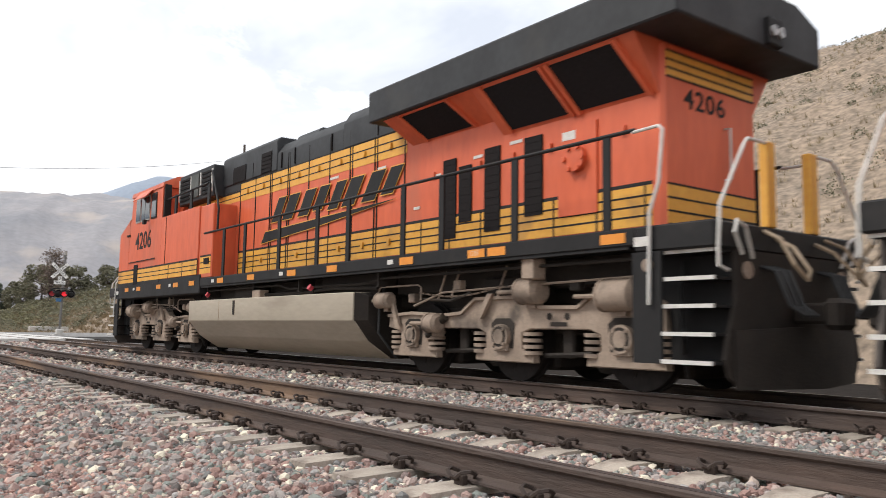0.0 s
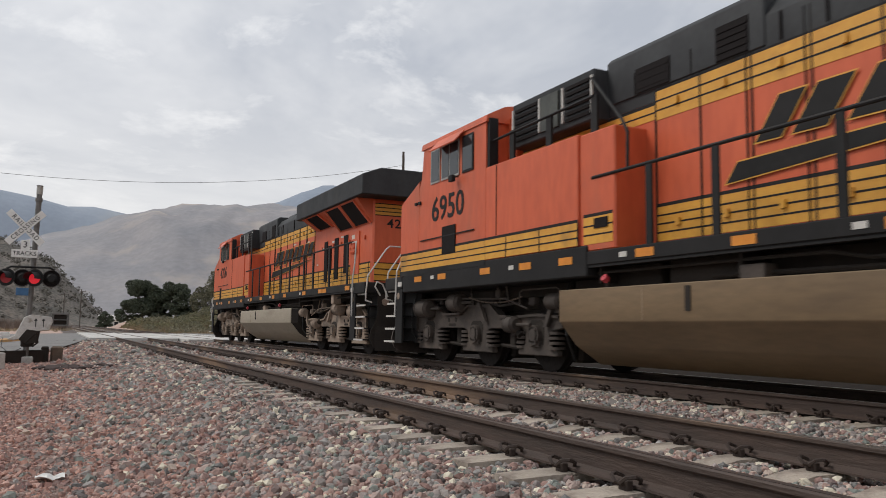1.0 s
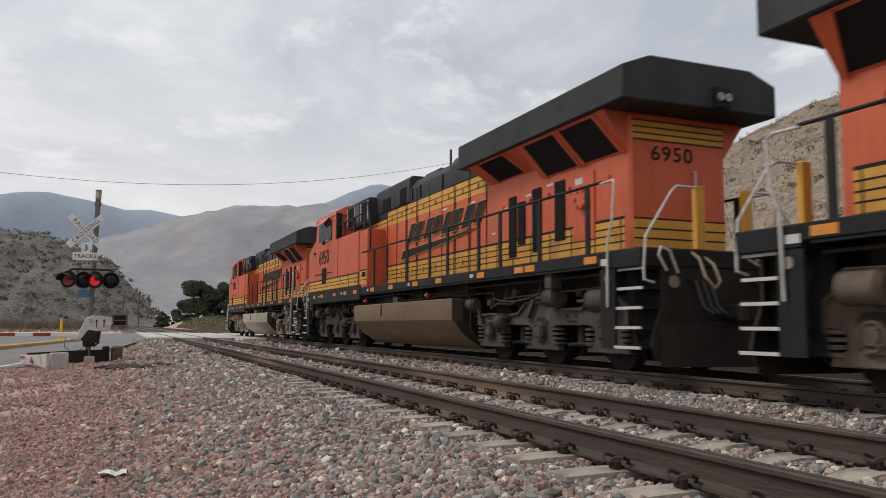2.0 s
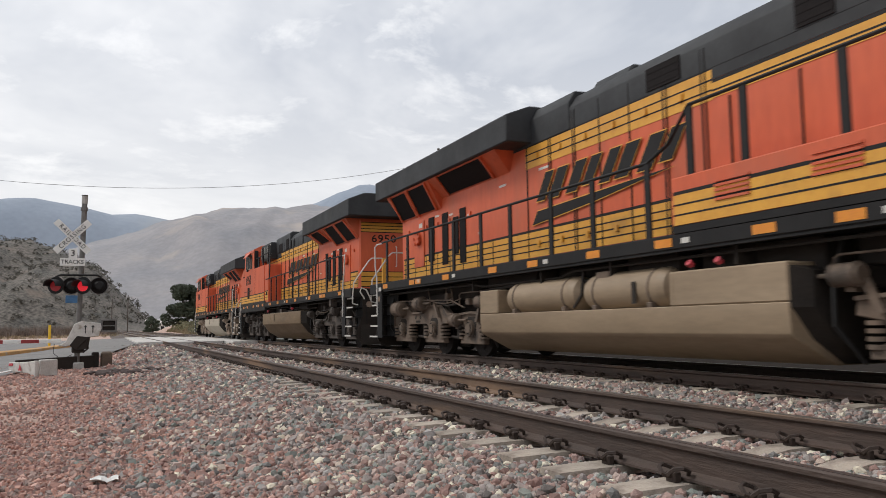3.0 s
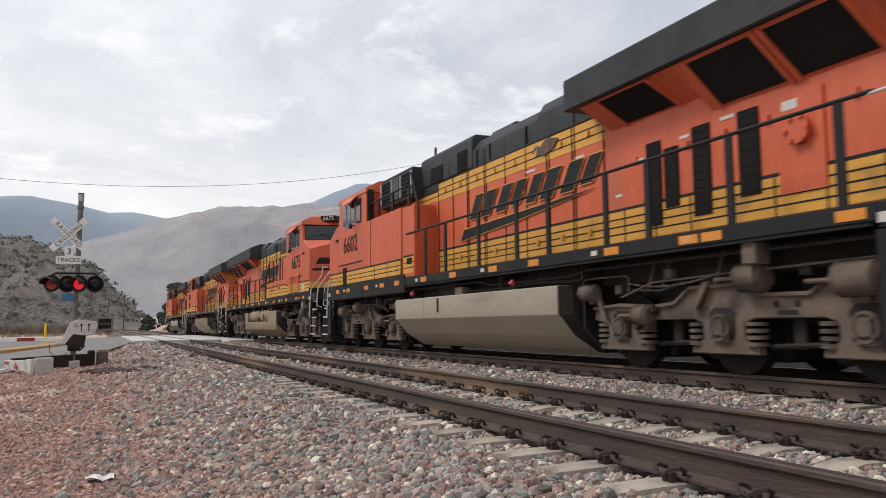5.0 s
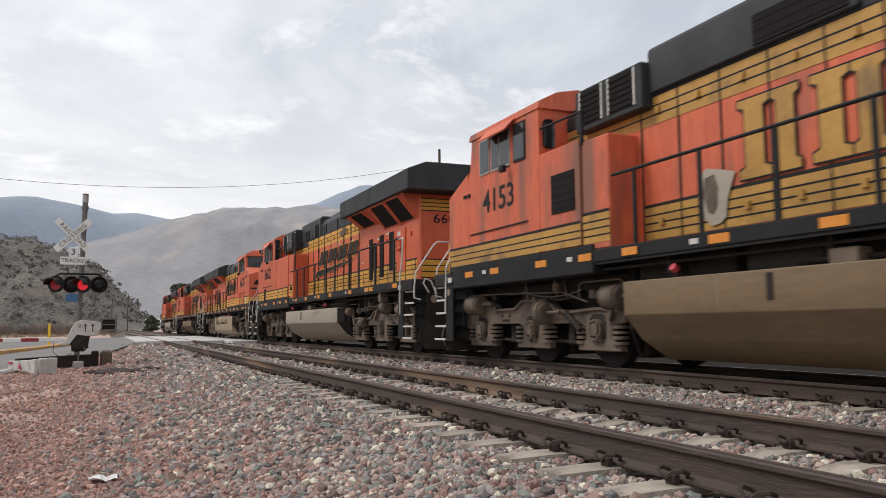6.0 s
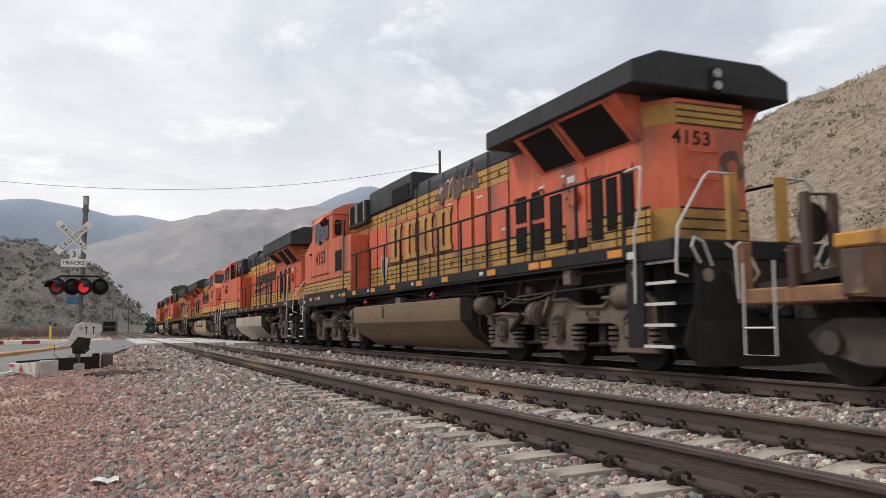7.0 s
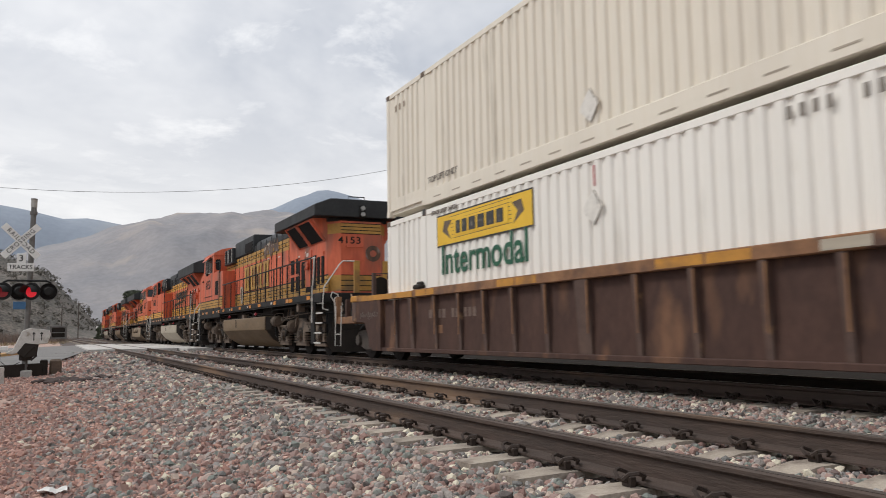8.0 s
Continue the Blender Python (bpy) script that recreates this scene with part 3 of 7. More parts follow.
M_GLASS = glassy("dark_cab_glass", (0.022, 0.027, 0.03))
M_ALU = surf("window_aluminium", (0.42, 0.40, 0.37), None, 10, 0.45, 0.5)
M_LENS = surf("unlit_headlight_lens", (0.42, 0.42, 0.40), (0.2, 0.2, 0.2), 14, 0.12)
M_PILOT = surf("dusty_pilot_steel", (0.075, 0.062, 0.056), (0.05, 0.042, 0.038), 1.5, 0.7, bump=0.15, bump_scale=25, stain=(0.11, 0.09, 0.078), stain_scale=1.2, stain_cut=0.58, spec=0.3)
M_RUBBER = surf("black_hose", (0.015, 0.015, 0.015), None, 10, 0.6)
M_SOOT = surf("scorched_paint", (0.17, 0.085, 0.05), (0.045, 0.038, 0.036), 4.5, 0.8, stain=(0.34, 0.29, 0.27), stain_scale=3.4, stain_cut=0.57, stretch=(1, 1.6, 0.5))

AXLES = (-9.0, -6.97, -4.95, 4.95, 6.97, 9.0)
wheelsets = []


def wheelset_data():
    bm = nb()
    for s in (-1, 1):
        rod(bm, (s * 0.70, 0, 0), (s * 0.80, 0, 0), 0.535, 28)
        rod(bm, (s * 0.665, 0, 0), (s * 0.70, 0, 0), 0.562, 28)
        rod(bm, (s * 0.795, 0, 0), (s * 0.83, 0, 0), 0.20, 12)
        for k in range(5):
            a = 2 * math.pi * k / 5
            rod(bm, (s * 0.8, 0.34 * math.cos(a), 0.34 * math.sin(a)), (s * 0.806, 0.34 * math.cos(a), 0.34 * math.sin(a)), 0.07, 8)
    rod(bm, (-1.0, 0, 0), (1.0, 0, 0), 0.09, 10)
    ob = link("wheelset", bm, M_WHEEL)
    me = ob.data
    bpy.data.objects.remove(ob)
    return me


WHEELSET = wheelset_data()


def text_on_side(name, txt, size, material, sd, x, y, z, parent, sx=1.0, label=""):
    """Letters upright on a side wall, read from outside; sd: -1 or 1."""
    m = Matrix.Translation((sd * x, y, z)) @ (pose(0, 0, 0, 90, 0, 90) if sd > 0 else pose(0, 0, 0, 90, 0, -90))
    return write(name, txt, size, material, m, parent, label, sx)


def slab(bm, sd, x, pts, th=0.005):
    """A thin plate on a side wall: pts in (y, z)."""
    return prism(bm, pts, "x", min(sd * x, sd * (x + th)), max(sd * x, sd * (x + th)))


def rect(y0, y1, z0, z1):
    return [(y0, z0), (y1, z0), (y1, z1), (y0, z1)]


def truck(lo, yc, mt, style):
    """A three-axle bogie: side frames standing on broad pedestal feet, springs, boxes, brake cans and pipes."""
    fl = 1 if yc > 0 else -1

    def along(a):
        """Way along the locomotive; a grows towards its middle."""
        return yc - fl * a
    body = part("bogie", box(nb(), -0.62, 0.62, yc - 2.3, yc + 2.3, 0.62, 1.02, 0.03), M_DARK, lo)
    part("bolster", box(nb(), -1.0, 1.0, yc - 0.5, yc + 0.5, 1.0, 1.4, 0.04), M_DARK, body)
    out = [(2.74, 0.70), (2.70, 0.90), (2.05, 0.94), (1.30, 0.90), (0.85, 0.93), (0.55, 1.12), (-0.32, 1.13), (-0.62, 0.99), (-1.35, 0.98), (-1.62, 1.14), (-2.35, 1.15), (-2.62, 0.98), (-2.64, 0.66)]
    for a in (-2.03, 0.0, 2.03):
        out += [(a - 0.36, 0.64), (a - 0.35, 0.44), (a - 0.56, 0.36), (a - 0.57, 0.26), (a + 0.57, 0.26), (a + 0.56, 0.36), (a + 0.35, 0.44), (a + 0.36, 0.64)]
        if a < 2:
            out += [(a + 0.52, 0.69), (a + 1.51, 0.69)]
    for s in (-1, 1):
        def sx(x0, x1):
            return min(s * x0, s * x1), max(s * x0, s * x1)
        fr = part("side_frame", prism(nb(), [(along(a), z) for a, z in out], "x", *sx(0.94, 1.07), 0.014), mt, body)
        lip = nb()
        for p, q in zip(out[1:12], out[2:13]):
            loft(lip, [[(s * 1.065, along(a), z), (s * 1.115, along(a), z), (s * 1.115, along(a), z - 0.045), (s * 1.065, along(a), z - 0.045)] for a, z in (p, q)])
        part("flange", lip, mt, fr)
        for a in (-2.03, 0.0, 2.03):
            part("pedestal_opening", prism(nb(), [(along(a + p), q) for p, q in ((-0.2, 0.44), (0.2, 0.44), (0.23, 0.76), (0.14, 0.83), (-0.14, 0.83), (-0.23, 0.76))], "x", *sx(1.066, 1.076)), M_DARK, fr)
            b = rod(nb(), (s * 1.07, along(a), 0.59), (s * 1.15, along(a), 0.59), 0.165, 16)
            rod(b, (s * 1.15, along(a), 0.59), (s * 1.165, along(a), 0.59), 0.10, 12)
            box(b, *sx(1.07, 1.12), along(a) - 0.13, along(a) + 0.13, 0.40, 0.50, 0.01)
            for c in range(4):
                w = math.pi * (c + 0.5) / 2
                rod(b, (s * 1.15, along(a) + 0.13 * math.cos(w), 0.59 + 0.13 * math.sin(w)), (s * 1.172, along(a) + 0.13 * math.cos(w), 0.59 + 0.13 * math.sin(w)), 0.022, 6)
            ab = part("axle_box", b, mt, fr)
            part("cap_ring", rod(nb(), (s * 1.15, along(a), 0.59), (s * 1.153, along(a), 0.59), 0.135, 16), M_DARK, ab)
            for d in (-0.49, 0.49):
                b = nb()
                for k in range(4):
                    rod(b, (s * 1.0, along(a + d), 0.365 + 0.08 * k), (s * 1.0, along(a + d), 0.412 + 0.08 * k), 0.125, 14)
                part("spring", b, mt, fr)
        for a in (-0.86, -1.16):
            part("frame_hole", rod(nb(), (s * 1.07, along(a), 0.85), (s * 1.076, along(a), 0.85), 0.045, 10), M_DARK, fr)
        part("frame_plate", box(nb(), *sx(1.068, 1.076), along(-1.02) - 0.14, along(-1.02) + 0.14, 0.73, 0.78), M_DARK, fr)
        cans = [(2.72, 1.12, 0.125, 0.30), (1.42, 0.76, 0.135, 0.24), (-0.62, 1.17, 0.165, 0.34), (-2.05, 1.08, 0.18, 0.46)] if style == "es" else [(2.6, 1.08, 0.18, 0.34), (-2.1, 1.08, 0.19, 0.42), (0.55, 0.88, 0.2, 0.16)]
        for a, z, r, ln in cans:
            y = along(a)
            b = rod(nb(), (s * 1.17, y - ln / 2, z), (s * 1.17, y + ln / 2, z), r, 18)
            for e in (-1, 1):
                rod(b, (s * 1.17, y + e * ln / 2, z), (s * 1.17, y + e * (ln / 2 + 0.04), z), r, 18, r * 0.72)
                rod(b, (s * 1.17, y + e * (ln / 2 - 0.03), z), (s * 1.17, y + e * (ln / 2 - 0.005), z), r * 1.06, 18)
            rod(b, (s * 1.17, y, z), (s * 1.17, y - fl * (ln / 2 + 0.45), z), 0.028, 8)
            box(b, *sx(1.0, 1.14), y - 0.06, y + 0.06, z - r - 0.05, z)
            part("brake_cylinder", b, mt, fr)
        # slack arms and levers
        lv = nb()
        loft(lv, [[(s * 1.10, along(a - 0.05), z), (s * 1.10, along(a + 0.05), z), (s * 1.16, along(a + 0.05), z), (s * 1.16, along(a - 0.05), z)] for a, z in ((0.42, 0.82), (0.18, 1.16))])
        part("brake_lever", lv, mt, fr)
        lv = nb()
        loft(lv, [[(s * 1.10, along(a - 0.05), z), (s * 1.10, along(a + 0.05), z), (s * 1.15, along(a + 0.05), z), (s * 1.15, along(a - 0.05), z)] for a, z in ((2.38, 0.72), (2.56, 1.08))])
        part("brake_lever", lv, mt, fr)
        hp = pipe(nb(), [(s * 1.19, along(2.86), 1.18), (s * 1.19, along(2.84), 1.30), (s * 1.19, along(2.78), 1.33), (s * 1.19, along(1.78), 1.33), (s * 1.19, along(1.7), 1.29), (s * 1.19, along(1.7), 1.1)], 0.014, 6)
        part("brake_pipe", hp, mt, fr)
        hp = pipe(nb(), [(s * 1.17, along(1.9), 1.02), (s * 1.17, along(1.2), 1.2), (s * 1.17, along(0.5), 1.22), (s * 1.17, along(-0.2), 1.24), (s * 1.17, along(-2.3), 1.28)], 0.016, 6)
        part("brake_pipe", hp, mt, fr)
        hp = pipe(nb(), [(s * 1.15, along(1.7), 1.12), (s * 1.17, along(1.0), 1.08), (s * 1.17, along(0.55), 1.18)], 0.022, 6)
        part("brake_pipe", hp, M_DARK, fr)
        for a, h in ((1.15, 1.50), (0.85, 1.50), (-0.15, 1.52)):
            part("hanger", pipe(nb(), [(s * 1.16, along(a + 0.16), 1.12), (s * 1.14, along(a), h)], 0.016, 6), mt, fr)
        # drooping chain in short links
        ch = nb()
        for k in range(12):
            u0, u1 = k / 12, (k + 0.8) / 12
            p, q = [(s * 1.18, along(1.75 - 1.9 * u), 1.22 - 0.42 * u * (1 - u) + 0.05 * u) for u in (u0, u1)]
            rod(ch, p, q, 0.014, 5)
        part("chain", ch, M_TRUCK_DARK, fr)
        part("damper", rod(nb(), (s * 1.12, along(1.62), 0.58), (s * 1.12, along(1.2), 0.86), 0.05, 10, 0.065), M_DARK, fr)
        for a, h in ((2.95, 0.9), (-2.85, 0.9)):
            part("sand_hose", pipe(nb(), [(s * 1.0, along(a * 0.98), 1.5), (s * 1.13, along(a * 0.99), h + 0.2), (s * 1.12, along(a), h - 0.3), (s * 0.86, along(a * 0.95), 0.2)], 0.022), M_RUBBER, fr)
        for a in (-1.02, 1.02):
            rg = box(nb(), *sx(0.84, 0.92), along(a) - 0.09, along(a) + 0.09, 0.34, 0.9, 0.02)
            pipe(rg, [(s * 0.9, along(a - 0.4), 0.40), (s * 0.9, along(a + 0.4), 0.36)], 0.035)
            part("brake_rigging", rg, M_DARK, fr)
        for a, z in ((2.0, 1.14), (0.9, 1.30), (-1.35, 1.22)):
            part("valve", box(nb(), *sx(1.04, 1.16), along(a) - 0.08, along(a) + 0.08, z - 0.07, z + 0.07, 0.015), mt if a > 0 else M_DARK, fr)
    for a in (-2.03, 0, 2.03):
        part("traction_motor", box(nb(), -0.6, 0.6, yc + a - 0.55, yc + a + 0.85, 0.16, 0.66, 0.05), M_DARK, body)
        w = new("wheelset", WHEELSET)
        w.parent = lo
        w.location = (0, yc + a, 0.535)
        wheelsets.append((w, yc + a))


def banded(lo, sd, x, y0, y1, z0, z1, mat_y, name="yellow_band", lines=3, mat_l=None):
    """A yellow band with dark pinstripes on a side."""
    b = part(name, slab(nb(), sd, x, rect(y0, y1, z0, z1), 0.005), mat_y, lo)
    l = nb()
    for k in range(lines):
        z = z0 + (z1 - z0) * ((k + 1) / (lines + 1) if lines > 1 else 0.5)
        slab(l, sd, x + 0.005, rect(y0, y1, z - 0.011, z + 0.011), 0.003)
    slab(l, sd, x, rect(y0, y1, z1 + 0.002, z1 + 0.045), 0.006)
    part("pinstripe", l, mat_l or M_BLACK, b)


def end_steps(lo, e, L, mw, rail_mat):
    """The stepwell, pilot, coupler, hoses and hand rails at one end; e: -1 rear, 1 front."""
    plat = part("end_platform", box(nb(), -1.5, 1.5, min(e * (L - 0.95), e * L), max(e * (L - 0.95), e * L), 1.5, 1.77, 0.02), M_BLACK, lo)
    pil = nb()
    yy = e * L
    half = [(1.14, 1.5), (1.14, 1.0), (1.2, 0.82), (1.30, 0.60), (1.34, 0.42), (1.26, 0.24), (1.05, 0.13)]
    prism(pil, half + [(-x, z) for x, z in half[::-1]], "y", min(yy, yy - e * 0.05), max(yy, yy - e * 0.05))
    # plough blade below the pilot
    loft(pil, [[(-1.2, yy + e * 0.02, 0.13), (-1.2, yy + e * 0.02, 0.7), (-1.2, yy, 0.7), (-1.2, yy, 0.13)], [(0, yy + e * 0.28, 0.12), (0, yy + e * 0.10, 0.75), (0, yy, 0.75), (0, yy, 0.12)],
               [(1.2, yy + e * 0.02, 0.13), (1.2, yy + e * 0.02, 0.7), (1.2, yy, 0.7), (1.2, yy, 0.13)]])
    part("pilot", pil, M_PILOT if e > 0 else M_DARK, plat)
    cp = nb()
    box(cp, -0.12, 0.12, min(yy, yy + e * 0.42), max(yy, yy + e * 0.42), 0.78, 1.0, 0.03)
    box(cp, -0.2, 0.16, min(yy + e * 0.36, yy + e * 0.56), max(yy + e * 0.36, yy + e * 0.56), 0.72, 1.04, 0.05)
    part("coupler", cp, M_DARK, plat)
    for s in (-1, 1):
        part("reflector_disc", rod(nb(), (s * 0.95, yy + e * 0.004, 1.3), (s * 0.95, yy + e * 0.02, 1.3), 0.09, 14), M_TRUCK, plat)
        part("side_disc", rod(nb(), (s * 1.5, e * (L - 0.78), 1.36), (s * 1.512, e * (L - 0.78), 1.36), 0.07, 14), M_TRUCK, plat)
        part("jumper_cable", pipe(nb(), [(s * 0.62, yy, 1.72), (s * 0.66, yy + e * 0.2, 1.62), (s * 0.7, yy + e * 0.36, 1.35), (s * 0.6, yy + e * 0.44, 1.2), (s * 0.48, yy + e * 0.4, 1.3), (s * 0.42, yy + e * 0.2, 1.55), (s * 0.4, yy, 1.66)], 0.022), M_TANK, plat)
        hz = nb()
        for k in range(3):
            x = s * (0.45 + 0.12 * k)
            pipe(hz, [(x, yy, 1.35), (x, yy + e * 0.16, 1.3), (x, yy + e * 0.3, 0.95), (x * 0.9, yy + e * 0.42, 0.85)], 0.025)
        part("air_hose", hz, M_RUBBER, plat)
        side = nb()
        box(side, min(s * 1.46, s * 1.5), max(s * 1.46, s * 1.5), min(e * (L - 0.98), e * (L - 0.62)), max(e * (L - 0.98), e * (L - 0.62)), 0.36, 1.5)
        box(side, min(s * 1.0, s * 1.04), max(s * 1.0, s * 1.04), min(e * (L - 0.98), e * L), max(e * (L - 0.98), e * L), 0.36, 1.5)
        part("stepwell", side, M_BLACK, plat)
        for k in range(5):
            z = 0.40 + 0.275 * k
            st = part("step", box(nb(), min(s * 1.04, s * (1.49 - 0.02 * k)), max(s * 1.04, s * (1.49 - 0.02 * k)), min(e * (L - 0.62), e * (L - 0.04)), max(e * (L - 0.62), e * (L - 0.04)), z - 0.03, z), M_BLACK, plat)
            part("step_edge", box(nb(), min(s * (1.49 - 0.02 * k), s * (1.52 - 0.02 * k)), max(s * (1.49 - 0.02 * k), s * (1.52 - 0.02 * k)), min(e * (L - 0.62), e * (L - 0.04)), max(e * (L - 0.62), e * (L - 0.04)), z - 0.035, z + 0.006), M_WHITE, st, "white step edge")
        g = pipe(nb(), [(s * 0.95, 9.98, 2.66), (s * 1.15, 10.1, 2.66), (s * 1.2, 10.1, 2.35), (s * 1.5, 9.84, 1.9), (s * 1.54, 9.82, 0.95)] if e > 0 else [(s * 1.47, e * (L - 0.98), 2.80), (s * 1.5, e * (L - 0.62), 2.80), (s * 1.53, e * (L - 0.55), 2.74), (s * 1.54, e * (L - 0.6), 2.2), (s * 1.54, e * (L - 0.72), 1.9), (s * 1.54, e * (L - 0.74), 0.95)], 0.019, 8)
        part("grab_rail", g, rail_mat, plat, "pale painted grab rail")
        g = pipe(nb(), [(s * 0.52, yy - e * 0.02, 2.66), (s * 0.85, yy - e * 0.02, 2.66), (s * 0.95, yy, 2.58), (s * 1.42, yy + e * 0.02, 1.92), (s * 1.46, yy + e * 0.02, 1.5), (s * 1.46, yy + e * 0.02, 1.32), (s * 1.3, yy + e * 0.02, 1.28)], 0.019, 8)
        part("grab_rail", g, rail_mat, plat, "pale painted grab rail")
        g = pipe(nb(), [(s * 0.9, yy + e * 0.04, 1.42), (s * 1.05, yy + e * 0.06, 1.72), (s * 1.2, yy + e * 0.06, 1.78), (s * 1.24, yy + e * 0.06, 1.66), (s * 1.1, yy + e * 0.05, 1.45)], 0.02, 6)
        part("cut_lever", g, rail_mat, plat)
        if e < 0 or s < 0:
            part("end_post", box(nb(), min(s * 0.36, s * 0.52), max(s * 0.36, s * 0.52), min(yy - e * 0.1, yy), max(yy - e * 0.1, yy), 1.77, 2.68, 0.01), mw, plat, "yellow end post")
        part("number_plate", box(nb(), min(s * 1.5, s * 1.506), max(s * 1.5, s * 1.506), min(e * (L - 0.95), e * (L - 0.75)), max(e * (L - 0.95), e * (L - 0.75)), 1.56, 1.66), M_WHITE, plat)


def logo(lo, sd, kind):
    """The railway's mark as plain slanted blocks over a tapering bar."""
    x = 0.945
    if kind == "old":
        for k in range(4):
            y = 2.0 - 1.1 * k
            for yc, hw, ft in ((y - 0.28, 0.15, 0.25), (y - 0.76, 0.13, 0.2)):
                def stem(g):
                    return [(yc - ft - g, 2.42 - g), (yc + ft + g, 2.42 - g), (yc + ft + g, 2.52 + g), (yc + hw + g, 2.56 + g), (yc + hw + g, 3.28 - g), (yc + ft + g, 3.32 - g), (yc + ft + g, 3.40 + g),
                            (yc - ft - g, 3.40 + g), (yc - ft - g, 3.32 - g), (yc - hw - g, 3.28 - g), (yc - hw - g, 2.56 + g), (yc - ft - g, 2.52 + g)]
                part("emblem_border", slab(nb(), sd, x, stem(0.022), 0.004), M_BLACK, lo)
                part("emblem_block", slab(nb(), sd, x + 0.004, stem(0.0), 0.004), M_YELLOW_OLD, lo)
        return
    f = 1 if sd < 0 else -1   # blocks lean forward as they are read
    for k in range(4):
        y = 0.5 - 1.2 * k if f > 0 else -2.35 + 0.98 * k
        wid = 1.0 if f > 0 else 0.8
        cut = 0.36 + 0.07 * (k % 2)

        def q(a, z):
            return (y - f * (a * wid + 0.72 * (z - 2.85)), z)
        for a0, a1, z0, z1 in ((0.0, cut, 2.86, 3.34), (cut + 0.15, 0.95, 2.86 + 0.05 * (k % 2), 3.34)):
            for grow, th, mt, nm in ((0.018, 0.003, M_YELLOW, "emblem_border"), (0.0, 0.007, M_BLACK, "emblem_block")):
                part(nm, slab(nb(), sd, x, [q(a0 - grow, z0 - grow), q(a1 + grow, z0 - grow), q(a1 + grow, z1 + grow), q(a0 - grow, z1 + grow)], th), mt, lo)
    y0, y1 = (0.95, -4.2) if f > 0 else (-2.5, 1.4)
    for grow, th, mt, nm in ((0.018, 0.003, M_YELLOW, "emblem_border"), (0.0, 0.007, M_BLACK, "emblem_bar")):
        part(nm, slab(nb(), sd, x, [(y0 + f * grow * 2, 2.45 - grow), (y0 - f * 0.18, 2.68 + grow), (y0 + (y1 - y0) * 0.5, 2.74 + grow), (y1 - f * grow * 3, 2.80), (y0 + (y1 - y0) * 0.5, 2.60 - grow)], th), mt, lo)


def vents(lo, sd, rows, x=0.925):
    for y0, y1, z0, z1 in rows:
        fr = part("vent_frame", slab(nb(), sd, x, rect(y0 - 0.015, y1 + 0.015, z0 - 0.015, z1 + 0.015), 0.016), M_GRILLE, lo)
        g = nb()
        n = max(3, int((z1 - z0) / 0.1))
        for k in range(n):
            z = z0 + (z1 - z0) * (k + 0.5) / n
            slab(g, sd, x + 0.016, rect(y0, y1, z - 0.02, z + 0.02), 0.004)
        part("vent_slats", g, M_GRILLE, fr)


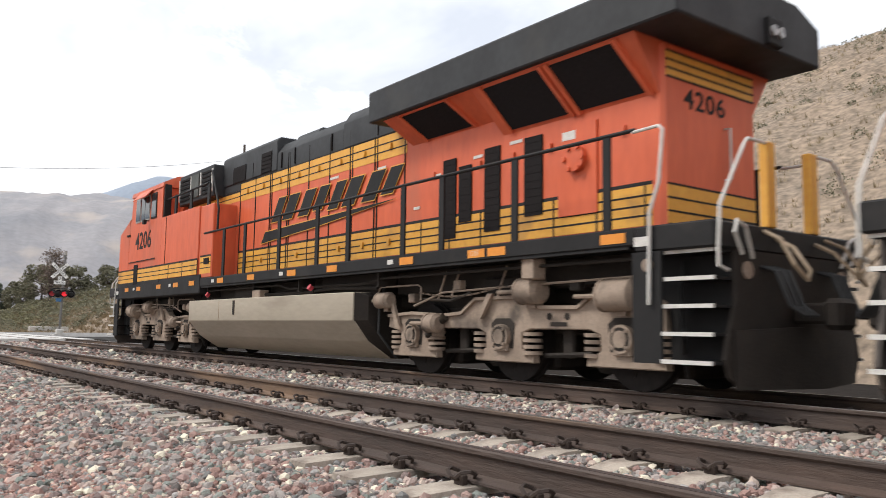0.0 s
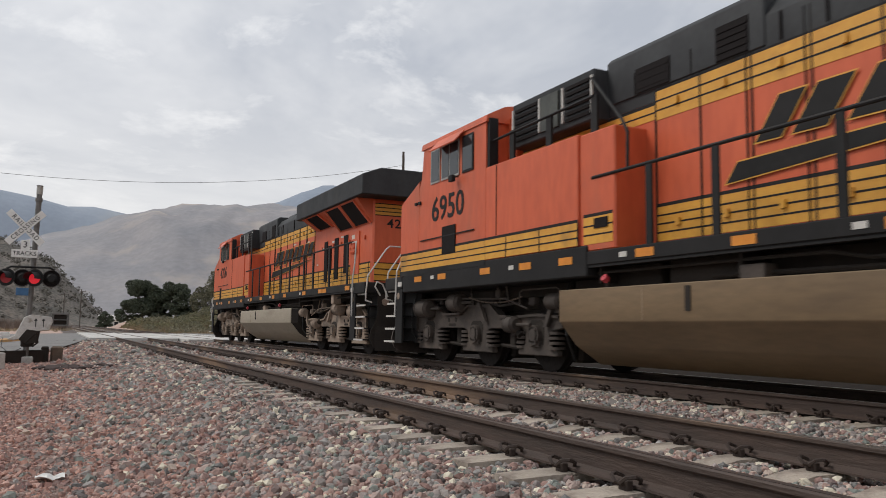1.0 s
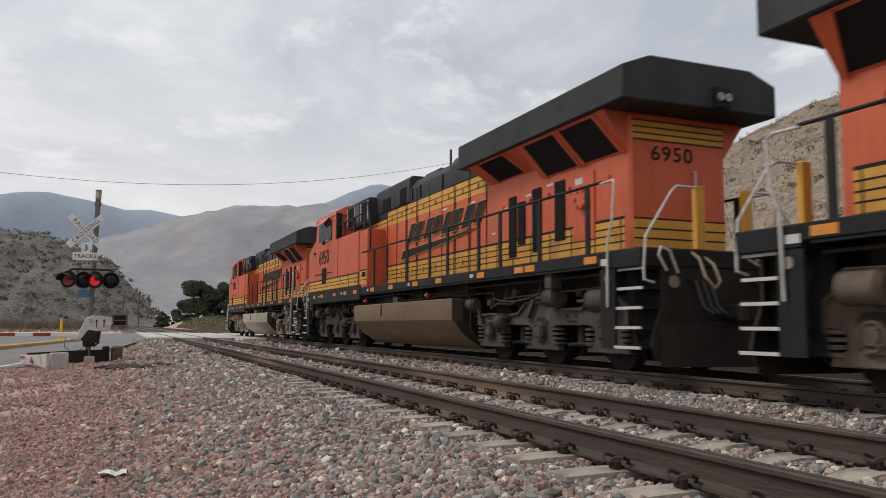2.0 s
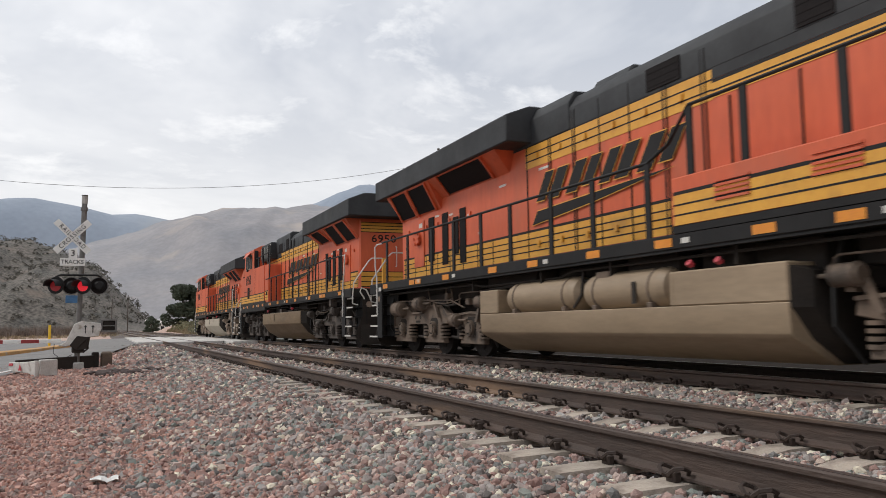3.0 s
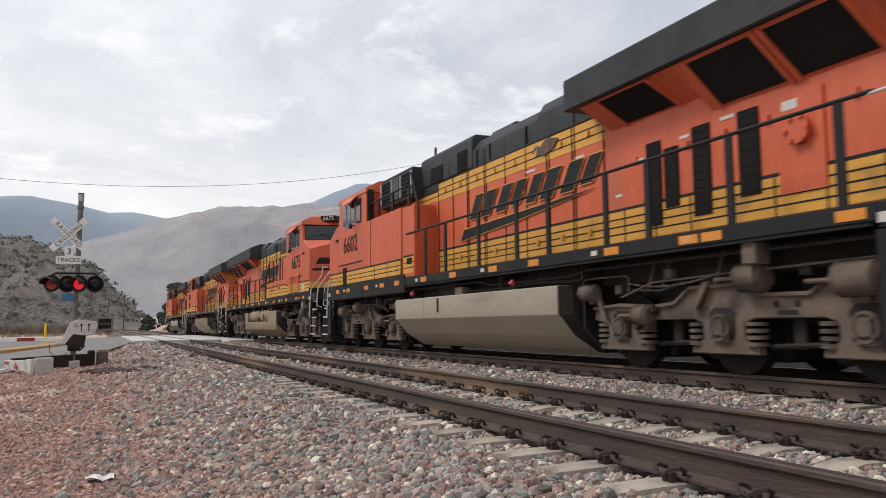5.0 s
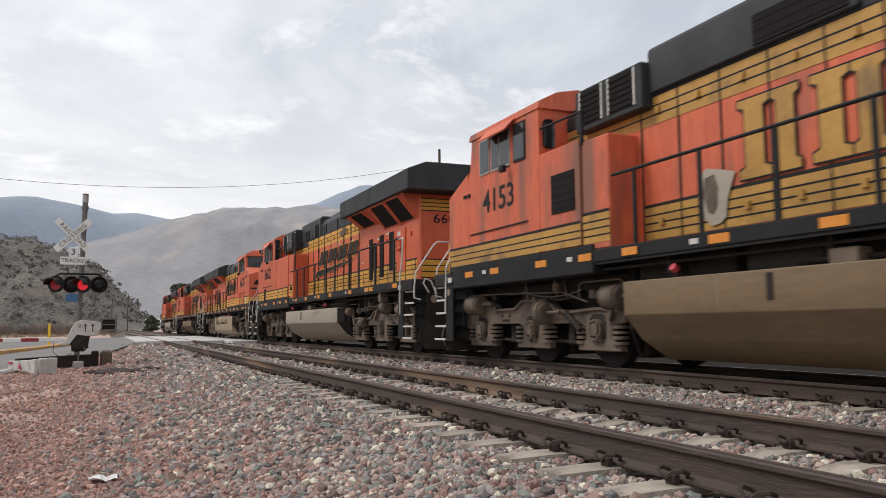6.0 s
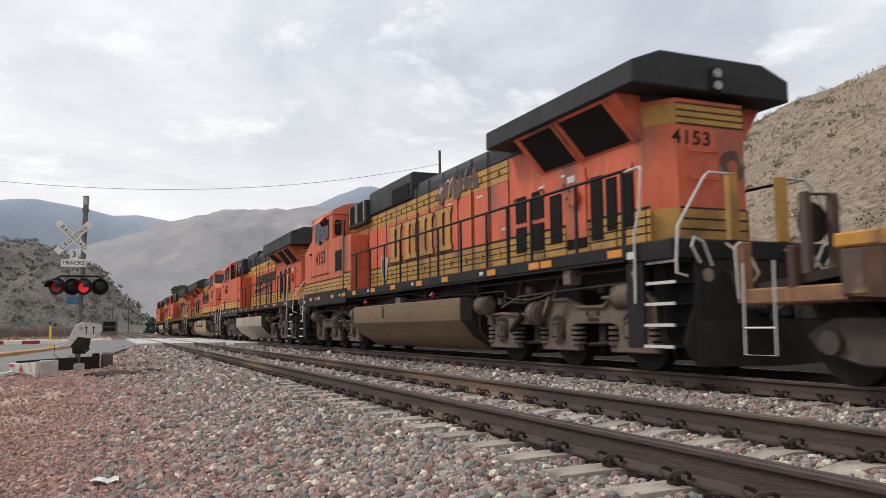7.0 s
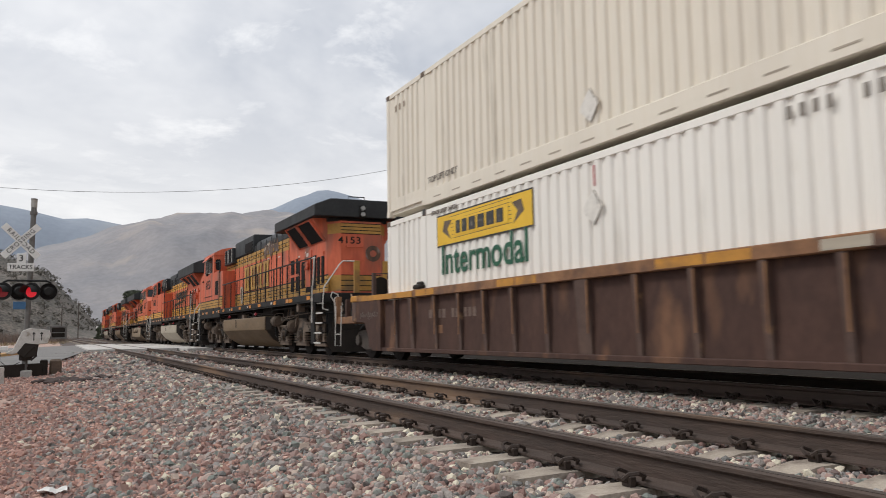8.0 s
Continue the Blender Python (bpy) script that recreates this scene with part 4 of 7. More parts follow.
def cab(lo, orange, number, style):
    """The full-width cab with its nose; front towards +y."""
    c = part("cab", loft(nb(), [[(-1.495, 6.3, z), (1.495, 6.3, z), (1.495, y, z), (-1.495, y, z)] for z, y in ((1.77, 9.3), (3.3, 9.25), (3.72, 8.99), (4.3, 8.9))]), orange, lo)
    c.location = (0, -0.39, 0)
    part("cab_roof", loft(nb(), [[(-w, 6.25, z), (w, 6.25, z), (w, y, z), (-w, y, z)] for z, y, w in ((4.3, 8.99, 1.52), (4.42, 8.97, 1.5), (4.6, 8.86, 1.15), (4.68, 8.7, 0.75))]), orange, c)
    nose = loft(nb(), [[(-1.5, 9.1, 1.77), (1.5, 9.1, 1.77), (1.5, 10.03, 1.77), (0.55, 10.32, 1.77), (0, 10.325, 1.77), (-0.55, 10.32, 1.77), (-1.5, 10.03, 1.77)],
                       [(-1.5, 9.1, 3.68), (1.5, 9.1, 3.68), (1.5, 10.02, 3.31), (0.55, 10.3, 3.57), (0, 10.31, 3.72), (-0.55, 10.3, 3.57), (-1.5, 10.02, 3.31)],
                       [(-1.47, 8.9, 3.73), (1.47, 8.9, 3.73), (1.43, 9.2, 3.69), (0.5, 10.22, 3.63), (0, 10.24, 3.77), (-0.5, 10.22, 3.63), (-1.43, 9.2, 3.69)]])
    part("nose", nose, orange, c, flat=True)
    for s in (-1, 1):
        # windows with frames, and the sun shade over them
        for y0, y1 in ((6.78, 7.14), (7.34, 7.68), (7.72, 8.02), (8.16, 8.5)):
            w = part("window", slab(nb(), s, 1.5, rect(y0 - 0.035, y1 + 0.035, 3.53, 4.22), 0.014), M_ALU if y0 > 7 else M_BLACK, c)
            part("pane", slab(nb(), s, 1.514, rect(y0, y1, 3.57, 4.18), 0.006), M_GLASS, w)
        part("sun_shade", prism(nb(), [(s * 1.5, 4.36), (s * 1.72, 4.12), (s * 1.71, 4.10), (s * 1.5, 4.33)], "y", 7.1, 8.2), orange, c)
        mr = nb()
        pipe(mr, [(s * 1.5, 7.35, 3.5), (s * 1.62, 7.36, 3.48)], 0.012)
        box(mr, min(s * 1.58, s * 1.66), max(s * 1.58, s * 1.66), 7.3, 7.46, 3.4, 3.52, 0.01)
        part("mirror", mr, M_BLACK, c)
        banded(c, s, 1.5, 6.3, 9.62, 1.87, 2.2, M_YELLOW if style != "old" else M_YELLOW_OLD, lines=2)
        banded(c, s, 1.5, 9.62, 10.0, 1.87, 2.2, M_YELLOW if style != "old" else M_YELLOW_OLD, lines=2)
        text_on_side("road_number", number, 0.66 if style != "old" else 0.6, M_BLACK, s, 1.5, 7.96 if style == "rev" else 7.8, 2.98, c, 1.06)
        part("grip", slab(nb(), s, 1.5, rect(6.7, 9.0, 2.43, 2.45), 0.02), M_BLACK, c)
        if style == "es":
            part("toilet_vent", slab(nb(), s, 1.506, rect(7.43, 7.98, 2.1, 2.62) if number == "6950" else rect(8.15, 8.5, 1.8, 2.35), 0.012), M_GRILLE, c)
        for y in (9.05, 9.22):
            part("marker", box(nb(), min(s * 1.5, s * 1.53), max(s * 1.5, s * 1.53), y - 0.05, y + 0.05, 3.2, 3.26), M_BLACK, c)
        # windscreen half, number board, headlight, ditch light
        ws = nb()
        loft(ws, [[(s * 0.1, 9.05, 3.74), (s * 1.38, 9.02, 3.74), (s * 1.38, 8.94, 4.26), (s * 0.1, 8.98, 4.30)], [(s * 0.1, 8.9, 3.74), (s * 1.38, 8.9, 3.74), (s * 1.38, 8.8, 4.24), (s * 0.1, 8.8, 4.28)]])
        wo = part("windscreen", ws, M_GLASS, c, "dark glass windscreen half")
        rim = pipe(nb(), [(s * 0.08, 9.06, 3.735), (s * 1.40, 9.03, 3.735), (s * 1.40, 8.95, 4.27), (s * 0.08, 8.99, 4.31), (s * 0.08, 9.06, 3.735)], 0.022)
        part("gasket", rim, M_BLACK, wo)
        part("wiper", pipe(nb(), [(s * 0.4, 9.08, 3.78), (s * 0.7, 9.05, 3.95), (s * 1.2, 9.06, 3.88)], 0.009), M_BLACK, wo)
        turn = pose(s * 0.57, 9.08, 4.53, 0, 0, -s * 34)
        bb = box(nb(), -0.31, 0.31, -0.34, 0.0, -0.112, 0.112, 0.015)
        bmesh.ops.transform(bb, matrix=turn, verts=bb.verts)
        nbx = part("number_board", bb, M_BLACK, c)
        write("road_number", number, 0.2, M_WHITE, turn @ pose(0, 0.005, 0, 90, 0, 180), nbx, sx=0.95, spread=1.1)
        hd = nb()
        for z in (3.30, 3.50):
            rod(hd, (s * 0.0 + 0.0, 10.30, z), (0.0, 10.35, z), 0.075, 14)
        if s > 0:
            hb = part("headlight", box(nb(), -0.13, 0.13, 10.29, 10.335, 3.18, 3.62, 0.01), M_BLACK, c)
            part("lens", hd, M_LENS, hb)
            part("nose_window", box(nb(), 0.18, 0.54, 10.27, 10.325, 3.12, 3.41, 0.02), M_GLASS, c)
            dr = nb()
            for x0, x1, z0, z1 in ((0.135, 0.15, 1.9, 3.55), (0.68, 0.71, 1.9, 3.40)):
                box(dr, x0, x1, 10.2, 10.325, z0, z1)
            part("nose_door_seam", dr, orange, c)
            gr = pipe(nb(), [(0.72, 10.31, 2.75), (0.74, 10.36, 2.75), (1.2, 10.2, 2.75), (1.2, 10.12, 2.75)], 0.015)
            part("nose_grab_iron", gr, orange, c)
        else:
            hd.free()
        dl = part("ditch_light", box(nb(), min(s * 0.38, s * 0.66), max(s * 0.38, s * 0.66), 10.62, 10.8, 1.77, 2.1, 0.02), M_YELLOW, c)
        part("lens", rod(nb(), (s * 0.52, 10.78, 1.95), (s * 0.52, 10.83, 1.95), 0.1, 16), M_LENS, dl)
        # emblem on the nose, in slanted blocks
        if s > 0:
            def ny(x, o):
                return 10.312 - 0.30 * max(0, abs(x) - 0.55) + o
            for x0, x1 in ((0.74, 1.30), (0.10, 0.52), (-0.54, -0.12), (-1.30, -0.76)):
                part("nose_emblem", loft(nb(), [[(x, ny(x, o), z) for x, z in ((x0, 2.79), (x1, 2.79), (x1 - 0.12, 3.01), (x0 - 0.12, 3.01))] for o in (-0.02, 0.008)]), M_BLACK, c)
            for x0, x1 in ((-1.40, -0.55), (-0.55, 0.55), (0.55, 1.40)):
                part("nose_emblem", loft(nb(), [[(x, ny(x, o), z) for x, z in ((x0, 2.56), (x1, 2.56), (x1, 2.64), (x0, 2.64))] for o in (-0.02, 0.008)]), M_BLACK, c)
        nbnd = nb()
        loft(nbnd, [[(s * 0.02, 10.33, z), (s * 0.55, 10.33, z), (s * 1.5, 10.037, z), (s * 1.5, 9.95, z), (s * 0.02, 10.2, z)] for z in (1.97, 2.17)])
        part("nose_band", nbnd, M_YELLOW, c)
        part("cab_skirt", slab(nb(), s, 1.497, rect(6.3, 10.02, 1.77, 1.868), 0.012), M_BLACK, c)
        sk = nb()
        loft(sk, [[(s * 0.0, 10.34, z), (s * 0.55, 10.34, z), (s * 1.505, 10.047, z), (s * 1.505, 9.95, z), (s * 0.0, 10.2, z)] for z in (1.765, 1.96)])
        part("nose_skirt", sk, M_BLACK, c)
    part("horn", rod(nb(), (0.2, 7.4, 4.78), (0.2, 7.8, 4.78), 0.08, 10, 0.03), M_BLACK, c)
    ant = rod(nb(), (-0.3, 6.7, 4.66), (-0.3, 6.7, 4.74), 0.28, 12)
    part("antenna_dome", ant, M_WHITE, c)
    return c


def loco(number, style, label, dark):
    lo = tagged(new("locomotive"), label, "locomotive", "locomotives of the freight train")
    old = style == "old"
    orange, yellow = (M_ORANGE_OLD, M_YELLOW_OLD) if old else (M_ORANGE, M_YELLOW)
    tank, mt = {"pale": (M_TANK_PALE, M_TRUCK), "mid": (M_TANK_PALE, M_TRUCK_DARK), "dark": (M_TANK, M_TRUCK_DARK), "grim": (M_TANK_BROWN, M_TRUCK_GRIM), "brown": (M_TANK_BROWN, M_TRUCK_DARK)}[dark]
    # underframe
    part("underframe", box(nb(), -0.6, 0.6, -10.4, 10.3, 1.0, 1.58, 0.03), M_DARK, lo)
    deck = part("deck", box(nb(), -1.49, 1.49, -9.5, 9.6, 1.58, 1.77, 0.012), M_BLACK, lo)
    if style != "rev":
        part("cab_sill", box(nb(), -1.505, 1.505, 3.0 if not old else 4.4, 9.5, 1.42, 1.86, 0.02), M_BLACK, lo)
    # fuel tank
    sec = [(-1.45, 1.26), (-1.45, 0.80), (-1.40, 0.755), (-1.16, 0.46), (-0.7, 0.17), (0.7, 0.17), (1.16, 0.46), (1.40, 0.755), (1.45, 0.80), (1.45, 1.26)]
    if style == "rev":
        low = [(-1.45, 0.86), (-1.45, 0.80), (-1.43, 0.52), (-1.38, 0.47), (-0.8, 0.17), (0.8, 0.17), (1.38, 0.47), (1.43, 0.52), (1.45, 0.80), (1.45, 0.86)]
        tk = part("fuel_tank", prism(nb(), low, "y", -3.75, 3.75, 0.01), tank, lo)
        part("tank_block", prism(nb(), [(-1.45, 0.86), (1.45, 0.86), (1.45, 1.30), (-1.45, 1.30)], "y", 1.82, 3.75, 0.02), tank, tk)
        part("tank_block", prism(nb(), [(-1.45, 0.86), (1.45, 0.86), (1.45, 1.30), (-1.45, 1.30)], "y", -3.75, -3.0, 0.02), tank, tk)
        part("tank_core", box(nb(), -0.8, 0.8, -3.0, 1.82, 0.86, 1.3), M_DARK, tk)
        for s in (-1, 1):
            for y0, y1 in ((-2.78, -0.42), (-0.28, 1.74)):
                b = rod(nb(), (s * 1.16, y0 + 0.2, 1.12), (s * 1.16, y1 - 0.2, 1.12), 0.285, 24)
                for e, y in ((-1, y0), (1, y1)):
                    rod(b, (s * 1.16, y - e * 0.2, 1.12), (s * 1.16, y - e * 0.08, 1.12), 0.285, 24, 0.25)
                    rod(b, (s * 1.16, y - e * 0.08, 1.12), (s * 1.16, y, 1.12), 0.25, 24, 0.13)
                rv = part("air_reservoir", b, tank, tk)
                for y in (y0 + 0.36, y1 - 0.36):
                    part("strap", rod(nb(), (s * 1.16, y - 0.018, 1.12), (s * 1.16, y + 0.018, 1.12), 0.295, 24), M_TRUCK_DARK, rv)
                    part("strap_foot", box(nb(), min(s * 1.26, s * 1.43), max(s * 1.26, s * 1.43), y - 0.05, y + 0.05, 0.855, 0.93, 0.01), M_TRUCK_DARK, rv)
            part("drain_pipe", pipe(nb(), [(s * 1.3, -0.36, 1.46), (s * 1.34, -0.36, 1.1), (s * 1.4, -0.5, 0.9)], 0.025), M_DARK, tk)
    else:
        tk = part("fuel_tank", prism(nb(), sec, "y", -3.75, 3.75, 0.012), tank, lo)
    for e in (-1, 1):
        part("tank_end", loft(nb(), [[(x * k, e * y, 0.8 + (z - 0.8) * k) for x, z in sec] for y, k in ((3.74, 0.99), (3.9, 0.86))]), M_DARK, tk)
    for s in (-1, 1):
        part("tank_gauge", slab(nb(), s, 1.45, rect(1.05, 1.14, 0.92, 1.22), 0.012), M_DARK, tk)
        part("tank_seam", slab(nb(), s, 1.45, rect(1.9, 1.915, 0.82, 1.25), 0.004), M_TANK, tk)
        for y in (2.7, -2.2 if style != "rev" else 2.2):
            fc = nb()
            rod(fc, (s * 1.36, y, 1.26), (s * 1.40, y, 1.42), 0.04, 8)
            part("fuel_filler", fc, M_DARK, tk)
            part("red_cap", rod(nb(), (s * 1.38, y, 1.36), (s * 1.44, y, 1.40), 0.045 if style == "rev" else 0.055, 10), M_RED, tk, "red fuel cap")
    for e in (-1, 1):
        truck(lo, e * 6.97, mt, "es" if not old else "old")
        end_steps(lo, e, 10.5 if e > 0 else 10.45, yellow, M_WHITE)
    # hood
    hf = 6.0
    ch = 0.3 if old else 0.04
    hood = nb()
    loft(hood, [[(-0.92, hf, z), (0.92, hf, z), (0.92, -9.45 + ch, z), (0.92 - ch, -9.45 - ch * 0.4, z), (-0.92 + ch, -9.45 - ch * 0.4, z), (-0.92, -9.45 + ch, z)] for z in (1.77, 3.93)])
    hd = part("hood", hood, orange, lo)
    w0, w1, wz0, wz1 = (-9.7, -5.1, 4.03, 4.36) if old else (-10.05, -4.1 if style == "es" else -2.5, 3.98, 4.48)
    step = -4.3 if old else -2.42 if style == "es" else -1.2
    rise = 0.02 if style == "es" else -0.17 if old else 0.0
    part("hood_roof", prism(nb(), [(-0.93, 3.93), (0.93, 3.93), (0.93, 4.3 + rise), (0.78, 4.52 + rise), (-0.78, 4.52 + rise), (-0.93, 4.3 + rise)], "y", step, hf, 0.015), M_ROOF, hd)
    part("hood_roof", prism(nb(), [(-0.94, 3.93), (0.94, 3.93), (0.94, 4.4), (0.8, 4.62), (-0.8, 4.62), (-0.94, 4.4)], "y", -9.3, step, 0.015), M_ROOF, hd)
    if style == "es":
        part("inverter_housing", prism(nb(), [(-0.95, 3.96), (0.95, 3.96), (0.95, 4.60), (0.86, 4.69), (-0.86, 4.69), (-0.95, 4.60)], "y", 0.32, 3.22, 0.015), M_ROOF, hd)
    if not old:
        part("exhaust_housing", prism(nb(), [(-0.7, 4.5), (0.7, 4.5), (0.55, 4.72), (-0.55, 4.72)], "y", -0.9, 0.1, 0.03), M_ROOF, hd)
    else:
        part("exhaust_housing", rod(nb(), (0.1, -4.35, 4.3), (0.1, -4.35, 4.72), 0.3, 16), M_SOOT, hd)
        for s in (-1, 1):
            part("scraped_patch", slab(nb(), s, 0.945, [(2.62, 2.02), (2.74, 2.32), (2.72, 2.6), (2.56, 2.68), (2.3, 2.62), (2.06, 2.55), (2.12, 2.42), (2.2, 2.25), (2.24, 2.0), (2.36, 1.93), (2.5, 1.92)], 0.006), M_TANK_PALE, hd)
            part("scraped_patch", slab(nb(), s, 0.951, [(2.55, 2.1), (2.64, 2.34), (2.6, 2.55), (2.42, 2.58), (2.36, 2.4), (2.38, 2.16), (2.46, 2.06)], 0.005), M_TRUCK_DARK, hd)
            rs = random.Random(5)
            low = [(-3.7 + 0.18 * k, 3.56 + rs.uniform(-0.1, 0.1)) for k in range(13)]
            high = [(-1.5 - 0.14 * k, 4.0 + rs.uniform(-0.14, 0.12)) for k in range(16)]
            part("scorched_patch", slab(nb(), s, 0.936, low + high, 0.014), M_SOOT, hd)
            for k in range(16):
                y, z, r = rs.uniform(-3.5, -1.6), rs.uniform(3.72, 4.02), rs.uniform(0.03, 0.09)
                fl = [(y + r * rs.uniform(0.5, 1.3) * math.cos(a), z + 0.8 * r * rs.uniform(0.5, 1.4) * math.sin(a)) for a in (0, 0.9, 1.8, 2.7, 3.6, 4.5, 5.4)]
                part("paint_flake", slab(nb(), s, 0.95, fl, 0.004), M_TANK_PALE if k % 2 else M_TRUCK_DARK, hd)
    # radiator cab: flared sides below the overhanging wings
    for y0, y1, zb in ((-9.18, -6.25, 3.36),) if old else ((-9.41, -6.8, 3.36), (-6.79, -4.62 if style == "es" else -3.4, 3.6)):
        fb = nb()
        loft(fb, [[(-0.92, y, zb), (0.92, y, zb), (1.36, y + d, wz0), (-1.36, y + d, wz0)] for y, d in ((y0, 0.0), (y1, 0.22))])
        part("radiator_flare", fb, orange, hd)
    wing = part("radiator_wing", prism(nb(), [(-1.46, wz0), (1.46, wz0), (1.46, wz1), (0.95, wz1 + 0.2), (-0.95, wz1 + 0.2), (-1.46, wz1)], "y", w0, w1, 0.02), M_ROOF, hd)
    for s in (-1, 1):
        gr = ((-9.32, -8.24, 3.36), (-8.13, -6.99, 3.36), (-6.25, -5.05, 3.6)) if style == "es" else ((-9.32, -8.24, 3.36), (-8.13, -6.99, 3.36), (-6.25, -4.0, 3.6)) if not old else ((-9.05, -7.72, 3.36), (-7.56, -6.42, 3.36))
        a, b = 0.07, 0.93
        for y0, y1, zb in gr:
            def on(k, o):
                return (s * (0.92 + 0.44 * k + o), zb + (wz0 - zb) * k - o)
            lean = 0.2
            g = nb()
            o = 0.012
            loft(g, [[(on(a, 0)[0], y, on(a, 0)[1]), (on(b, 0)[0], y + lean, on(b, 0)[1]), (on(b, o)[0], y + lean, on(b, o)[1]), (on(a, o)[0], y, on(a, o)[1])] for y in (y0, y1)])
            gp = part("radiator_screen", g, M_GRILLE, hd)
            for y in (y0, y1):
                rim = loft(nb(), [[(on(k, 0)[0], y + d - 0.03, on(k, 0)[1]), (on(k, 0.035)[0], y + d - 0.03, on(k, 0.035)[1]), (on(k, 0.035)[0], y + d + 0.03, on(k, 0.035)[1]), (on(k, 0)[0], y + d + 0.03, on(k, 0)[1])] for k, d in ((a - 0.05, 0), (b + 0.05, lean))])
                part("screen_rim", rim, orange, gp)
        # big round-handled access door near the rear
        y0, y1 = (-8.5, -7.86) if not old else (-7.69, -7.08)
        dr = part("access_door", slab(nb(), s, 0.92, rect(y0, y1, 2.1, 3.24), 0.03), orange, hd)
        part("access_boss", rod(nb(), (s * 0.94, (y0 + y1) / 2, 2.8), (s * 1.02, (y0 + y1) / 2, 2.8), 0.17, 14), orange, dr)
        for k in range(6):
            a = math.pi * k / 3
            hb = rod(nb(), (s * 1.0, (y0 + y1) / 2 + 0.15 * math.cos(a), 2.8 + 0.15 * math.sin(a)), (s * 1.05, (y0 + y1) / 2 + 0.15 * math.cos(a), 2.8 + 0.15 * math.sin(a)), 0.035, 7)
            part("boss_bolt", hb, orange, dr)
        part("placard", slab(nb(), s, 0.95, rect(y1 - 0.3, y1 - 0.08, 3.06, 3.17), 0.004), M_WHITE, dr)
        for y, z, w in ((-6.25, 3.13, 0.1), (-5.3, 3.0, 0.07), (-7.05, 3.2, 0.12), (-4.75, 2.55, 0.08), (-2.1, 3.42, 0.16), (-3.7, 3.36, 0.14)):
            part("stencil_bar", slab(nb(), s, 0.925, rect(y - w, y + w, z, z + 0.045), 0.004), M_WHITE, hd)
        if old:
            vents(hd, s, [(-5.66, -5.3, 2.62, 3.07), (-5.66, -5.3, 2.05, 2.5), (-6.3, -5.92, 2.62, 3.09), (-6.3, -5.92, 2.04, 2.5), (-6.9, -6.56, 2.1, 2.92), (-7.67, -7.1, 1.95, 2.25), (-8.12, -7.83, 2.03, 3.02), (-8.5, -8.26, 2.14, 2.93), (-8.92, -8.69, 2.14, 2.93)])
        else:
            vents(hd, s, [(-5.74, -5.46, 2.03, 3.2), (-6.1, -5.84, 2.25, 3.05), (-6.72, -6.42, 2.06, 3.22), (-7.55, -7.24, 2.19, 3.22)])
        # bands and doors
        eng0, eng1 = (-4.4, 2.2) if style == "es" else (-2.7, 2.0) if style == "rev" else (-5.0, 3.9)
        n = 8 if style == "es" else 6 if style == "rev" else 11
        seam = nb()
        for k in range(n + 1):
            y = eng0 + (eng1 - eng0) * k / n
            slab(seam, s, 0.92, rect(y - 0.012, y + 0.012, 1.85, 4.25), 0.014)
            if k in (1, 2, 5, 6):
                slab(seam, s, 0.92, rect(y + 0.07, y + 0.085, 1.85, 4.25), 0.02)
        part("door_seam", seam, M_BLACK, hd)
        seam = nb()
        for y in np.arange(-9.2, eng0 - 0.3, 0.72):
            slab(seam, s, 0.92, rect(y - 0.011, y + 0.011, 1.85, 2.36), 0.014)
        part("door_seam", seam, M_BLACK, hd)
        for k in range(n):
            y = eng0 + (eng1 - eng0) * (k + 0.5) / n
            for z in (3.66, 2.05):
                part("door_latch", box(nb(), min(s * 0.92, s * 0.965), max(s * 0.92, s * 0.965), y - 0.035, y + 0.035, z, z + 0.1), yellow, hd)
        for y in (-5.2, -6.3, -7.0, -7.7, -8.9):
            part("door_latch", box(nb(), min(s * 0.92, s * 0.96), max(s * 0.92, s * 0.96), y - 0.035, y + 0.035, 2.98, 3.08), orange, hd)
        banded(hd, s, 0.922, -9.3, eng1, 1.87, 2.33, yellow)
        banded(hd, s, 0.922, eng0 - 0.05, 2.2 if not old else hf - 0.1, 3.52, 3.92, yellow, lines=2)
        if not old:
            banded(hd, s, 0.922, 2.2, hf - 0.1, 3.54, 3.74, yellow, lines=1)
            part("roof_skirt", slab(nb(), s, 0.92, rect(2.2, hf - 0.1, 3.79, 3.95), 0.006), M_ROOF, hd)
        logo(hd, s, style)
        if style == "es":
            gz = nb()
            for k in range(5):
                slab(gz, s, 0.958, rect(0.57, 1.05, 3.99 + 0.085 * k, 4.04 + 0.085 * k), 0.01)
            part("roof_grille", slab(nb(), s, 0.95, rect(0.55, 1.07, 3.98, 4.42), 0.008), M_GRILLE, hd)
            part("grille_slat", gz, M_GRILLE, hd)
            for y in (-3.6, -2.0, -0.5, 0.1, 1.5, 2.6):
                part("roof_seam", slab(nb(), s, 0.93, rect(y - 0.01, y + 0.01, 3.97, 4.3), 0.026), M_GRILLE, hd)
        if number == "6602":
            part("scraped_patch", slab(nb(), s, 0.94, [(-2.2, 3.74), (-2.6, 3.62), (-2.95, 3.7), (-3.1, 3.84), (-2.7, 3.93), (-2.5, 3.8), (-2.35, 3.86)], 0.012), M_SOOT, hd)
        # walkway rails
        posts = (-9.11, -7.62, -6.12, -5.17, -3.57, -2.51, -1.0, 0.6, 1.72) if style == "es" else (-9.4, -8.2, -6.8, -5.94, -5.09, -3.9, -2.7, -1.5, -0.3, 0.9, 2.1, 3.4) if old else (-9.1, -7.6, -6.1, -4.9, -3.6, -2.4, -1.0, 0.2, 1.5)
